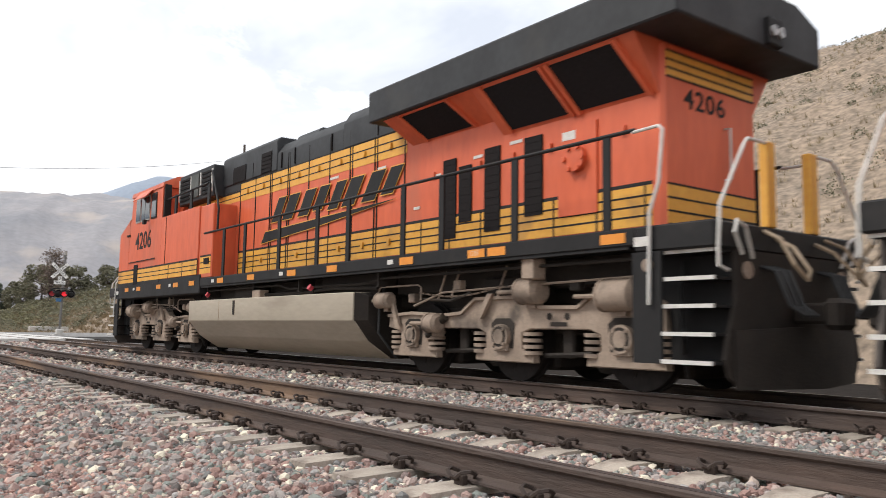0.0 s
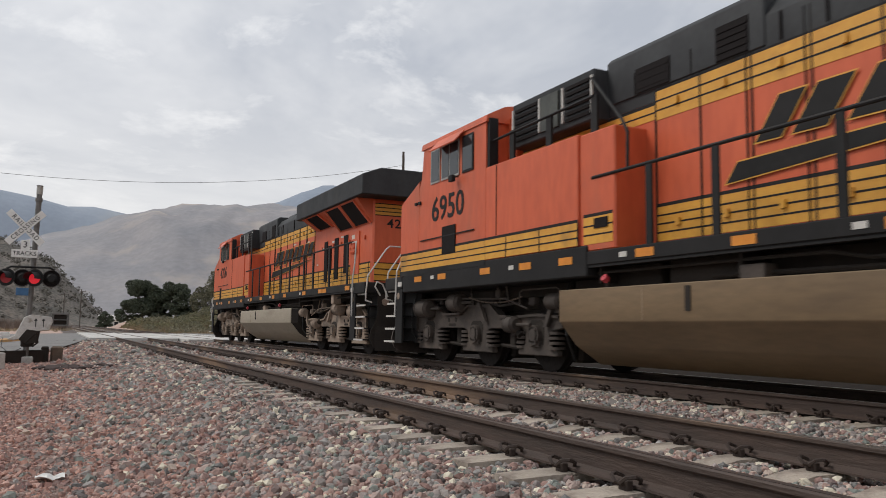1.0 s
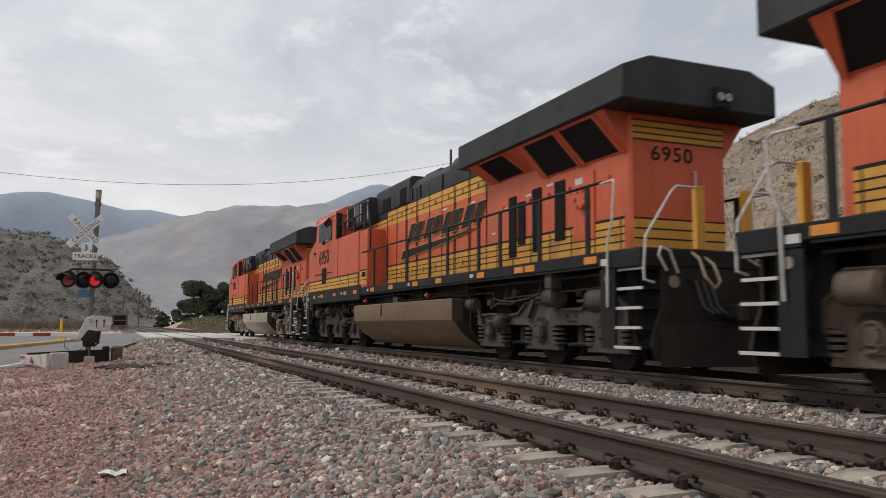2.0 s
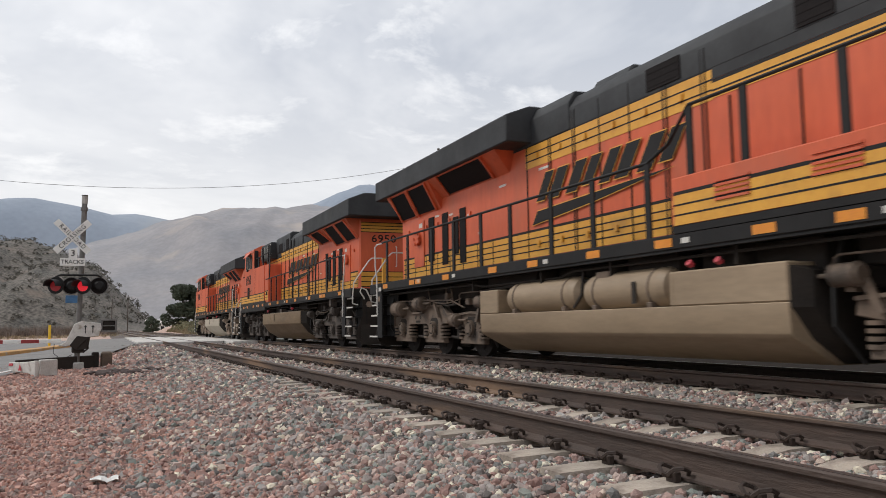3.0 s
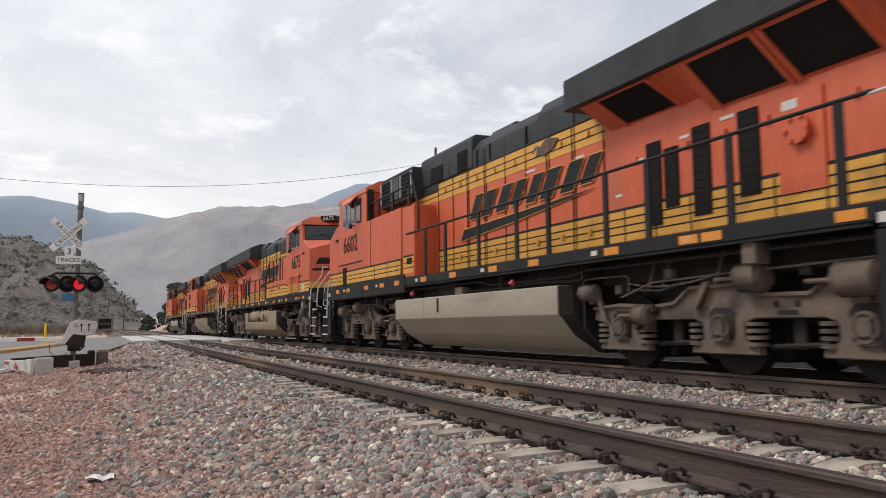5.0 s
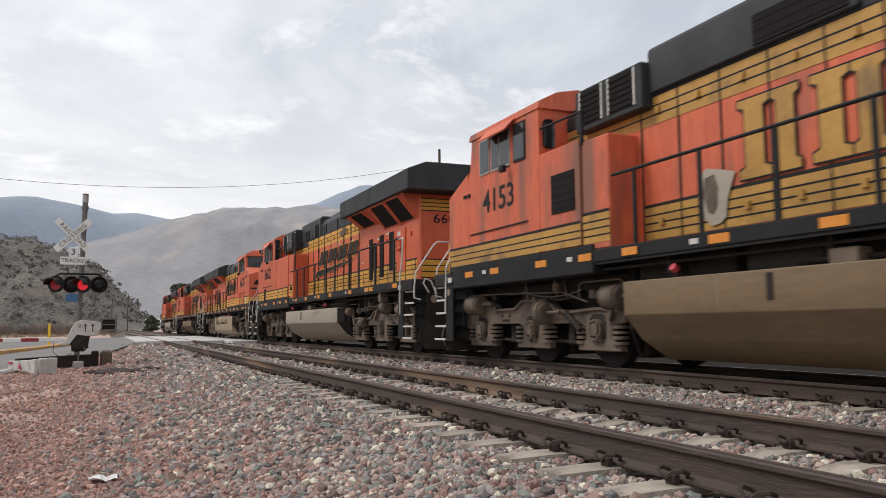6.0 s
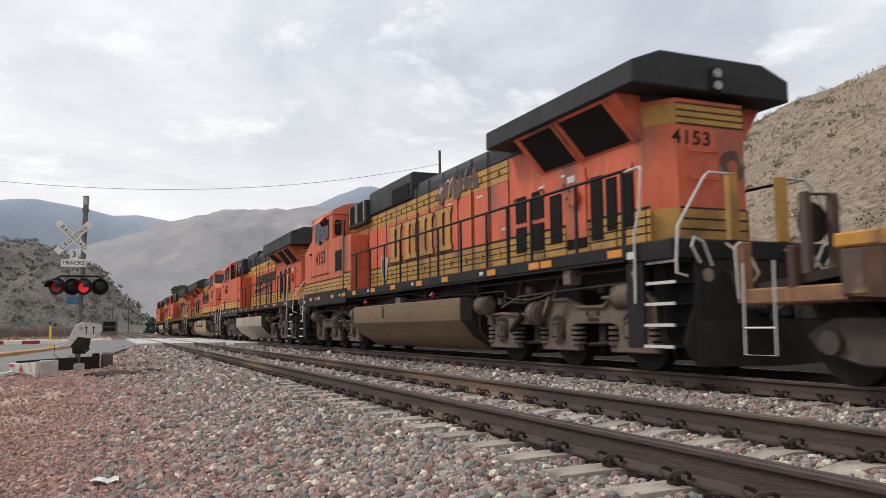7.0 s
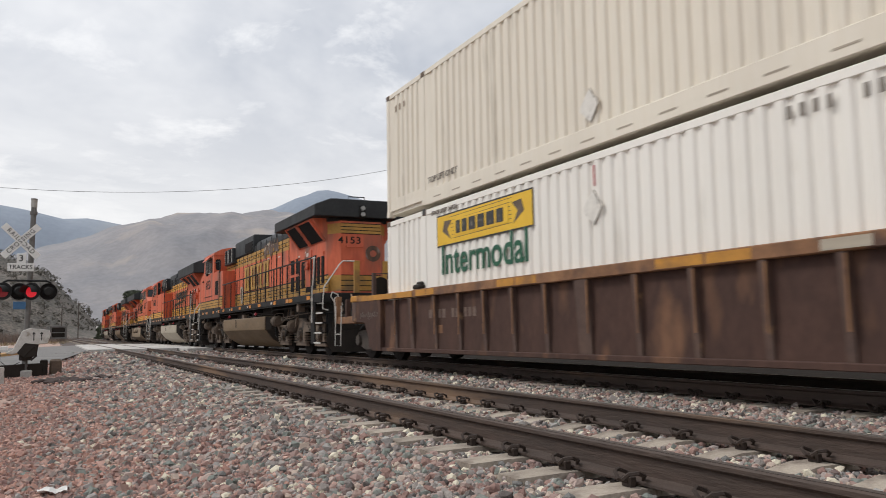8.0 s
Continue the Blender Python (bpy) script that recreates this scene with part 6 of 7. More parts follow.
def well_car():
    car = tagged(new("well_car"), "rust-brown well wagon with yellow-edged top sills", "freight wagon")
    # side walls of the well, top chord, bottom chord and ribs
    for sd in (-1, 1):
        w = part("side_wall", box(nb(), min(sd * 1.33, sd * 1.36), max(sd * 1.33, sd * 1.36), -18.4, -2.6, 0.30, 1.36), M_CAR, car)
        part("top_chord", box(nb(), min(sd * 1.30, sd * 1.47), max(sd * 1.30, sd * 1.47), -18.4, -5.4, 1.36, 1.52, 0.012), M_RUST, w)
        part("top_chord", loft(nb(), [[(sd * 1.30, y, z), (sd * 1.47, y, z), (sd * 1.47, y, z + 0.12), (sd * 1.30, y, z + 0.12)] for y, z in ((-5.38, 1.38), (-1.95, 1.40))]), M_CAR_YELLOW, w)
        part("bottom_chord", box(nb(), min(sd * 1.28, sd * 1.44), max(sd * 1.28, sd * 1.44), -18.2, -3.0, 0.23, 0.31, 0.01), M_CAR, w)
        for k, y in enumerate((-3.45, -4.38, -5.23, -6.37, -7.4, -8.34, -9.3, -10.26, -11.21, -12.36, -13.37, -14.41, -15.35, -16.35, -17.3)):
            fat = 0.15 if k == 8 else 0.08 if k == 2 else 0.05
            r = loft(nb(), [[(sd * 1.36, y - fat, z), (sd * d, y - fat, z), (sd * d, y + fat, z), (sd * 1.36, y + fat, z)] for z, d in ((0.31, 1.39), (0.9, 1.42), (1.36, 1.455))])
            rb = part("rib", r, M_RIB, w)
            # Rust-coloured strip on the -y side paints the rib's lit edge.
            part("worn_edge", box(nb(), min(sd * 1.44, sd * 1.458), max(sd * 1.44, sd * 1.458), y - fat - 0.004, y - fat + 0.02, 0.6, 1.34), M_RUST, rb)
        for y0, y1 in ((-5.6, -6.05), (-6.1, -6.45), (-8.9, -9.45), (-9.5, -10.1), (-12.8, -13.6), (-13.65, -14.3)):
            part("yellow_patch", slab(nb(), sd, 1.471, rect(y1, y0, 1.38, 1.50), 0.004), M_CAR_YELLOW, w)
        for k in range(10):
            y = (6.0 + 0.2 * k if k < 4 else 7.0 + 0.17 * (k - 4)) if sd < 0 else 8.6 - 0.2 * k
            wt = nb()
            bars(wt, sd, 1.362, -y, 0.92, (0.14 if k < 4 else 0.11,), 0.17)
            part("stencil_bar", wt, M_FADED, w)
        part("data_plate", slab(nb(), sd, 1.362, rect(-6.6, -6.25, 0.62, 0.78), 0.005), M_RUST, w)
        part("data_plate", slab(nb(), sd, 1.472, rect(-15.7, -15.15, 1.38, 1.49), 0.005), M_TANK_PALE, w)
        ch = nb()
        for k in range(9):
            y = -2.3 - 0.13 * k + random.uniform(-0.02, 0.02)
            pipe(ch, [(sd * 1.463, y, 0.98 + 0.03 * math.sin(k)), (sd * 1.463, y - 0.05, 1.12 + 0.03 * math.sin(2 * k)), (sd * 1.463, y - 0.09, 1.02)], 0.006, 4)
        # sloped end panel over the bogie, with an arch cut for the wheels
        arch = [(-1.95, 1.40), (-1.95, 0.92), (-2.15, 0.90)] + [(-2.55 - 0.85 * (1 - math.cos(a)) * 0.62, 0.90 - 0.66 * math.sin(a) * (a / 1.57) ** 1.5) for a in np.linspace(0.15, 1.57, 7)] + [(-3.1, 0.24), (-3.6, 0.24), (-3.6, 1.40)]
        part("end_panel", prism(nb(), arch, "x", min(sd * 1.37, sd * 1.462), max(sd * 1.37, sd * 1.462)), M_CAR, w)
        part("chalk_scrawl", ch, M_CHALK, w)
        # corner post box with the handhold above
        part("corner_bracket", box(nb(), min(sd * 1.2, sd * 1.48), max(sd * 1.2, sd * 1.48), -2.04, -1.74, 0.92, 1.40, 0.03), M_RIB, w)
        part("corner_cap", box(nb(), min(sd * 1.15, sd * 1.49), max(sd * 1.15, sd * 1.49), -2.2, -1.69, 1.40, 1.55, 0.02), M_CAR_YELLOW, w)
        pk = nb()
        box(pk, min(sd * 1.31, sd * 1.46), max(sd * 1.31, sd * 1.46), -5.75, -5.4, 1.52, 1.62, 0.03)
        box(pk, min(sd * 1.31, sd * 1.40), max(sd * 1.31, sd * 1.40), -5.7, -5.45, 1.6, 1.68, 0.03)
        part("container_guide", pk, M_DARK, w)
        # end platform with ladder
        g = part("end_ladder", pipe(nb(), [(sd * 1.46, -0.45, 1.35), (sd * 1.48, -0.45, 0.32), (sd * 1.48, -0.9, 0.32), (sd * 1.46, -0.9, 1.35)], 0.013), M_WHITE, w)
        part("rung", pipe(nb(), [(sd * 1.48, -0.45, 0.62), (sd * 1.48, -0.9, 0.62)], 0.014), M_WHITE, g)
        part("ladder_post", box(nb(), min(sd * 1.28, sd * 1.42), max(sd * 1.28, sd * 1.42), -0.42, -0.30, 0.9, 1.6, 0.01), M_RUST, w)
        part("ladder_post", box(nb(), min(sd * 1.28, sd * 1.40), max(sd * 1.28, sd * 1.40), -1.12, -1.02, 0.9, 1.5, 0.01), M_CAR, w)
        part("hand_hold", pipe(nb(), [(sd * 1.43, -0.34, 0.95), (sd * 1.46, -0.34, 1.55), (sd * 1.43, -0.4, 1.6)], 0.014), M_WHITE, w)
    part("end_sill", box(nb(), -1.4, 1.4, -1.75, -0.4, 0.88, 1.06, 0.02), M_RUST, car)
    part("end_deck", loft(nb(), [[(-1.3, y, z), (1.3, y, z), (1.3, y, z + 0.1), (-1.3, y, z + 0.1)] for y, z in ((-0.5, 1.02), (-2.6, 1.25))]), M_DARK, car)
    part("draft_sill", box(nb(), -0.4, 0.4, -3.2, -0.15, 0.7, 1.0, 0.02), M_DARK, car)
    part("coupler", box(nb(), -0.14, 0.14, -0.2, 0.12, 0.75, 1.0, 0.04), M_DARK, car)
    post = nb()
    for x in (-0.35, 0.1):
        box(post, x - 0.05, x + 0.05, -0.42, -0.3, 1.05, 2.25, 0.01)
    pipe(post, [(-0.4, -0.36, 2.22), (0.15, -0.36, 2.25), (0.2, -0.36, 2.1)], 0.02)
    part("brake_mast", post, M_RIB, car)
    part("brake_wheel", rod(nb(), (-0.1, -0.25, 1.9), (-0.1, -0.22, 1.9), 0.25, 20), M_DARK, car)
    part("well_floor", box(nb(), -1.3, 1.3, -18.3, -3.2, 0.28, 0.36), M_CAR, car)
    for s in (-1, 1):
        part("hose", pipe(nb(), [(s * 0.5, -0.2, 0.95), (s * 0.6, 0.0, 0.75), (s * 0.45, 0.1, 0.6)], 0.03), M_RUBBER, car)
    # two-axle bogie under the end
    bg = part("bogie", box(nb(), -0.85, 0.85, -2.55, -1.85, 0.5, 0.8, 0.03), M_DARK, car)
    for s in (-1, 1):
        fr = part("side_frame", prism(nb(), [(-0.95, 0.55), (-1.3, 0.72), (-3.1, 0.72), (-3.45, 0.55), (-3.3, 0.36), (-2.75, 0.22), (-1.65, 0.22), (-1.1, 0.36)], "x", min(s * 0.98, s * 1.1), max(s * 0.98, s * 1.1), 0.02), M_TRUCK_GRIM, bg)
        for y in (-2.4, -2.2, -2.0):
            b = nb()
            for k in range(5):
                rod(b, (s * 1.08, y, 0.32 + 0.06 * k), (s * 1.08, y, 0.355 + 0.06 * k), 0.085, 10)
            part("spring", b, M_TRUCK_GRIM, fr)
        for y in (-1.3, -3.1):
            part("axle_box", rod(nb(), (s * 1.0, y, 0.46), (s * 1.17, y, 0.46), 0.13, 14), M_TRUCK_GRIM, fr)
    for y in (-1.3, -3.1):
        ws = new("wheelset", WHEELSET)
        ws.parent, ws.scale = car, (1, 0.855, 0.855)
        ws.location = (0, y, 0.4575)
        wheelsets.append((ws, y))
    return car


car = well_car()
low, la, lb, W = container(0, 0.37, 2.775, M_BOX2, 0.16, "white corrugated container with a yellow and green decal")
top, ta, tb, W = container(0, 3.245, 2.845, M_BOX, 0.30, "cream corrugated container stacked on another")
for sd in (-1, 1):
    f = 1 if sd > 0 else -1
    yc = -4.35
    a, b = yc - 1.74, yc + 1.74
    sg = part("decal_border", slab(nb(), sd, W + 0.002, rect(a - 0.03, b + 0.03, 2.30, 2.93), 0.004), M_INK, low)
    part("decal", slab(nb(), sd, W + 0.006, rect(a, b, 2.33, 2.90), 0.004), M_SIGN_YELLOW, sg)
    ink = nb()
    for k in range(7):
        slab(ink, sd, W + 0.01, [(yc - f * -0.0 - f * 1.2 + f * 0.02 * k, 2.84 - 0.07 * k), (yc + f * 1.1, 2.86 - 0.07 * k), (yc + f * 1.1, 2.868 - 0.07 * k), (yc - f * 1.2 + f * 0.02 * k, 2.848 - 0.07 * k)], 0.003)
    for s2 in (-1, 1):
        slab(ink, sd, W + 0.01, [(yc + s2 * 1.15, 2.42), (yc + s2 * 1.5, 2.6), (yc + s2 * 1.42, 2.8), (yc + s2 * 1.12, 2.78), (yc + s2 * 1.3, 2.62)], 0.003)
    part("scroll_lines", ink, M_TRUCK_DARK, sg)
    part("scroll", slab(nb(), sd, W + 0.0135, rect(yc - 1.0, yc + 1.0, 2.46, 2.78), 0.003), M_SIGN_YELLOW, sg)
    tx = nb()
    bars(tx, sd, W + 0.0168, yc - f * 0.92, 2.5, (0.17, 0.2, 0.26, 0.26, 0.28, 0.24), 0.24, 0.07)
    part("writing_bar", tx, M_INK, sg)
    text_on_side("word", "Intermodal", 0.78, M_GREEN, sd, W + 0.006, yc, 2.0, low, 0.93, "dark green lettering")
    text_on_side("word", "STACK LIMIT 3 HIGH", 0.12, M_CHALK, sd, W + 0.006, -2.9 if sd < 0 else -13.2, 3.02, low, 1.0)
    text_on_side("word", "TOP LIFT ONLY", 0.175, M_CHALK, sd, W + 0.006, -2.85 if sd < 0 else -13.2, 3.72, top, 1.05)
    part("red_mark", slab(nb(), sd, W + 0.004, rect(-7.725, -7.695, 2.67, 2.97), 0.004), M_RED, low)
    cn = nb()
    bars(cn, sd, W + 0.004, -11.0 if sd < 0 else -13.4, 2.80, (0.06, 0.06, 0.06, 0.06), 0.14, 0.1)
    bars(cn, sd, W + 0.004, -11.88 if sd < 0 else -12.3, 2.80, (0.06,) * 6, 0.14, 0.1)
    part("number_bar", cn, M_CHALK, low)
    cn = nb()
    bars(cn, sd, W + 0.004, -0.5 if sd < 0 else -1.6, 5.6, (0.07, 0.07, 0.07), 0.14, 0.16)
    part("number_bar", cn, M_TRUCK, top)
    part("lift_mark", slab(nb(), sd, W + 0.008, rect(-2.05, -1.91, 3.05, 3.17), 0.006), M_INK, low)
movers += [(car, -85.52, 0), (low, -89.24, 0), (top, -89.24, 0)]
# ---- crossing signals ----
M_POLE = surf("galvanised_mast", (0.17, 0.16, 0.15), (0.12, 0.115, 0.11), 6, 0.6, 0.3, stain=(0.09, 0.07, 0.055), stain_scale=3)
M_SIGN = surf("white_sign_sheet", (0.76, 0.75, 0.72), (0.70, 0.69, 0.66), 4, 0.5, stain=(0.55, 0.52, 0.47), stain_scale=3, stain_cut=0.64)
M_LAMP_ON = glow("red_lamp_lit", (0.75, 0.02, 0.035), 0.42)
M_LAMP_DIM = glow("red_lamp_glowing", (0.22, 0.01, 0.014), 0.2)
M_GATE_RED = surf("red_arm_stripe", (0.32, 0.03, 0.03), None, 6, 0.5)
M_BLUE = surf("blue_sign", (0.05, 0.16, 0.33), None, 6, 0.5)
M_CASE = surf("white_gate_casing", (0.60, 0.58, 0.54), (0.48, 0.46, 0.43), 6, 0.55, stain=(0.24, 0.19, 0.14), stain_scale=4, stain_cut=0.56)


def signal(full=True):
    """A crossing mast facing along -y, its foot at the origin."""
    s = tagged(new("crossing_signal"), "railroad crossing signal mast with crossbuck and red lamps", "crossing signal", "crossing signals")
    part("mast", rod(nb(), (0, 0, 0), (0.10, 0, 4.95), 0.075, 14), M_POLE, s)
    part("mast_cap", rod(nb(), (0.10, 0, 4.93), (0.104, 0, 5.17), 0.085, 14), M_ALU, s)
    part("mast_band", rod(nb(), (0.096, 0, 4.72), (0.098, 0, 4.82), 0.1, 14), M_POLE, s)
    part("base", box(nb(), -0.2, 0.2, -0.2, 0.2, -0.1, 0.22, 0.03), M_CONCRETE, s)
    for word, ang in (("RAILROAD", -45), ("CROSSING", 45)):
        m = Matrix.Translation((-0.2, -0.12 - (0.012 if ang > 0 else 0), 3.92)) @ pose(0, 0, 0, 0, -ang, 0)
        bm = box(nb(), -0.64, 0.64, -0.006, 0.006, -0.1, 0.1, 0.004)
        bm.transform(m)
        bl = part("crossbuck_blade", bm, M_SIGN, s)
        write("word", word, 0.185, M_INK, m @ Matrix.Translation((0, -0.008, 0)) @ pose(0, 0, 0, 90, 0, 0), bl, sx=0.9, depth=0.001, spread=1.25)
    pl = part("count_plate", box(nb(), -0.29, -0.06, -0.13, -0.12, 3.28, 3.56, 0.004), M_SIGN, s)
    write("number", "3", 0.26, M_INK, Matrix.Translation((-0.175, -0.133, 3.42)) @ pose(0, 0, 0, 90, 0, 0), pl, depth=0.001)
    pl = part("tracks_plate", box(nb(), -0.52, 0.15, -0.142, -0.132, 3.05, 3.28, 0.004), M_SIGN, s)
    write("word", "TRACKS", 0.165, M_INK, Matrix.Translation((-0.185, -0.146, 3.165)) @ pose(0, 0, 0, 90, 0, 0), pl, depth=0.001)
    part("lamp_arm", pipe(nb(), [(-0.62, -0.08, 2.72), (-0.5, -0.08, 2.78), (0.5, -0.08, 2.78), (0.62, -0.08, 2.72)], 0.03), M_BLACK, s)
    for x, front, lit in ((-0.60, True, M_LAMP_DIM), (0.12, True, M_LAMP_ON), (-0.2, False, None), (0.55, False, None)):
        y = -0.22 if front else -0.02
        d = 1 if front else -1
        turn = Matrix.Translation((x, y, 2.47)) @ pose(0, 0, 0, 0, 0, -26 if front else 0) @ Matrix.Translation((-x, -y, -2.47))

        def turned(bm):
            bm.transform(turn)
            return bm
        bg = part("lamp_disc", turned(rod(nb(), (x, y, 2.47), (x, y + 0.012, 2.47), 0.25, 28)), M_BLACK if front else M_GRILLE, s)
        part("lamp_housing", turned(rod(nb(), (x, y + (0.012 if front else 0), 2.47), (x, y + (0.2 if front else -0.12), 2.47), 0.16, 16, 0.10)), M_BLACK, bg)
        if front:
            part("lens", turned(rod(nb(), (x, y - 0.02, 2.45), (x, y, 2.45), 0.155, 20)), lit, bg, "glowing red lens")
            hood = nb()
            pts = [(math.cos(a), math.sin(a)) for a in np.linspace(radians(-5), radians(185), 14)]
            loft(hood, [[(x + p * r, yy, 2.45 + q * r) for p, q in pts] + [(x + p * (r - 0.01), yy, 2.45 + q * (r - 0.01)) for p, q in pts[::-1]] for yy, r in ((y, 0.19), (y - 0.36, 0.18))])
            part("hood", turned(hood), M_BLACK, bg)
        else:
            part("disc_rim", pipe(nb(), [(x + 0.25 * math.cos(a), y - 0.005, 2.47 + 0.25 * math.sin(a)) for a in np.linspace(0, 2 * math.pi, 25)], 0.014, 5), M_POLE, bg)
    part("blue_plate", box(nb(), -0.34, -0.02, -0.1, -0.09, 1.96, 2.18, 0.004), M_BLUE, s)
    part("bell", rod(nb(), (0.10, -0.02, 5.17), (0.10, -0.02, 5.19), 0.09, 14), M_POLE, s)
    if not full:
        return s
    # gate mechanism, counterweight and arm
    part("gate_casing", prism(nb(), [(-0.5, 0.72), (-0.3, 0.82), (-0.08, 1.34), (0.1, 1.42), (0.62, 1.36), (0.66, 1.22), (0.58, 0.98), (0.3, 0.95), (0.1, 0.86), (-0.12, 0.74), (-0.3, 0.68)], "y", -0.2, 0.16, 0.015), M_CASE, s)
    ar = nb()
    for x in (0.22, 0.42):
        box(ar, x - 0.015, x + 0.015, -0.206, -0.2, 1.06, 1.26)
        prism(ar, [(x - 0.05, 1.24), (x + 0.05, 1.24), (x, 1.31)], "y", -0.206, -0.2)
    part("arrow_mark", ar, M_INK, s)
    part("mechanism", prism(nb(), [(-0.2, 0.72), (0.0, 1.0), (0.35, 0.95), (0.3, 0.62), (0.0, 0.55)], "y", -0.215, 0.2, 0.02), M_DARK, s)
    cw = part("counterweight", box(nb(), 0.68, 1.02, -0.10, 0.10, 1.14, 1.42, 0.02), M_DARK, s, "dark counterweight plates in a steel frame")
    for x0, x1, z0, z1 in ((0.62, 1.08, 1.42, 1.47), (0.62, 1.08, 1.09, 1.14), (1.02, 1.08, 1.14, 1.42), (0.62, 0.68, 1.14, 1.42), (0.68, 1.02, 1.26, 1.29)):
        part("weight_frame", box(nb(), x0, x1, -0.16, 0.14, z0, z1, 0.008), M_POLE, cw)
    part("linkage", pipe(nb(), [(0.0, -0.2, 0.62), (0.12, -0.22, 0.78), (0.26, -0.22, 0.9), (0.3, -0.2, 0.62), (0.16, -0.2, 0.5)], 0.03), M_DARK, s)
    part("lower_box", box(nb(), -0.14, 0.2, -0.16, 0.16, 0.5, 0.78, 0.03), M_DARK, s)
    gate = part("gate_arm", box(nb(), -10.5, -0.42, -0.06, 0.0, 0.80, 0.91, 0.008), M_SIGN, s)
    for k in range(10):
        x = -1.0 - 0.92 * k
        part("red_stripe", box(nb(), x - 0.46, x, -0.064, -0.06, 0.804, 0.906), M_GATE_RED, gate)
    part("cable", pipe(nb(), [(-0.6, -0.08, 0.76), (-0.62, -0.1, 0.5), (-0.4, -0.1, 0.32), (-0.12, -0.1, 0.45)], 0.01), M_RUBBER, s)
    return s


sig = signal()
sig.matrix_basis = pose(-0.675, 24.7, -0.44) @ Matrix.Scale(0.957, 4)
tagged(sig, "railroad crossing signal with red lamps and lowered gate arm")
far_sig = signal(False)
far_sig.matrix_basis = pose(11.35, 54.6, 0.12)
tagged(far_sig, "railroad crossing signal with red lamps across the tracks")
part("footing", box(nb(), -0.4, 0.4, -0.4, 0.4, -0.8, -0.08), M_CONCRETE, far_sig)

guard = tagged(new("crash_guard"), "dark steel crash guard with scuffed white nose", "crash barrier")


def fence(way, th):
    """A low wall through (x, y, z low, z high), th thick."""
    rings = []
    for k, (x, y, z0, z1) in enumerate(way):
        p, q = way[max(k - 1, 0)], way[min(k + 1, len(way) - 1)]
        dx, dy = q[0] - p[0], q[1] - p[1]
        n = math.hypot(dx, dy)
        ox, oy = -dy / n * th, dx / n * th
        rings.append([(x, y, z0), (x + ox, y + oy, z0), (x + ox, y + oy, z1), (x, y, z1)])
    bm = loft(nb(), rings)
    bmesh.ops.bevel(bm, geom=list(bm.edges), offset=0.012, segments=1, affect="EDGES")
    return bm


part("nose_cap", fence([(-2.10, 23.0, -0.30, -0.12), (-1.95, 22.6, -0.34, -0.11), (-1.58, 21.95, -0.36, -0.08), (-1.42, 21.72, -0.47, -0.05)], -0.1), M_CASE, guard)
part("end_block", prism(nb(), [(-1.40, 21.68), (-1.02, 22.0), (-1.12, 22.3), (-1.45, 22.0)], "z", -0.47, -0.04, 0.02), M_CONCRETE, guard)
part("warning_triangle", prism(nb(), [(-0.08, -0.06), (0.08, -0.06), (0.0, 0.09)], "y", -0.006, 0.006), M_RED, guard).matrix_basis = pose(-1.875, 22.21, -0.24, 0, 0, -61)
part("red_stripe", prism(nb(), [(-0.16, -0.05), (0.14, -0.03), (0.14, 0.03), (-0.15, 0.02)], "y", -0.006, 0.006), M_RED, guard).matrix_basis = pose(-2.12, 22.72, -0.16, 0, 0, -69)
part("beam", fence([(-2.0, 23.2, -0.30, -0.08), (-1.1, 24.1, -0.42, -0.06), (-0.1, 25.3, -0.42, -0.06)], 0.12), M_DARK, guard)
part("block", box(nb(), -0.3, -0.1, 25.15, 25.4, -0.46, 0.03, 0.03), M_DARK, guard)
part("block", box(nb(), -0.06, 0.26, 25.3, 25.7, -0.46, 0.03, 0.05), M_TRUCK_DARK, guard)

post = link("delineator_post", rod(nb(), (-2.85, 51, -0.4), (-2.85, 51, 0.98), 0.075, 10), M_SIGN_YELLOW)
tagged(post, "yellow plastic delineator post beside the median kerb", "road post")

# ---- poles, wires, tower ----
M_WOOD = surf("weathered_pole_wood", (0.10, 0.08, 0.065), (0.07, 0.055, 0.045), 4, 0.9, stretch=(6, 6, 0.4))


M_WIRE = surf("dull_grey_cable", (0.16, 0.16, 0.165), (0.11, 0.11, 0.115), 10, 0.6)


def utility_pole(x, y, top, label, arm=True):
    z = level(x, y)
    p = tagged(new("utility_pole"), label, "utility pole", "utility poles")
    part("pole", rod(nb(), (x, y, z - 0.5), (x, y, top), 0.16, 10, 0.11), M_WOOD, p)
    if arm:
        part("cross_arm", box(nb(), x - 1.1, x + 1.1, y - 0.06, y + 0.06, top - 0.6, top - 0.48), M_WOOD, p)
        for dx in (-1, 1):
            part("insulator", rod(nb(), (x + dx, y, top - 0.48), (x + dx, y, top - 0.3), 0.05, 8), M_GLASS, p)
    return p


utility_pole(27.6, 65, 16.6, "weathered wooden utility pole on the hillside", False)
utility_pole(-45, 65, 19.8, "weathered wooden utility pole beyond the road", False)
utility_pole(6.2, 240, 10.2, "distant wooden utility pole beside the line")
utility_pole(2.2, 255, 9.6, "distant wooden utility pole beside the road")
wire = pipe(nb(), [(x, 65, 11.5 + 0.0044 * (x + 2) ** 2) for x in np.linspace(-45, 27.6, 40)], 0.017, 5)
tagged(link("overhead_wire", wire, M_WIRE), "single slack overhead wire between utility poles", "wire")
tower = tagged(new("pylon"), "steel lattice power pylon behind the hill crest", "pylon")
tx, ty, tz = 151.7, 211.0, 20.0
legs = nb()
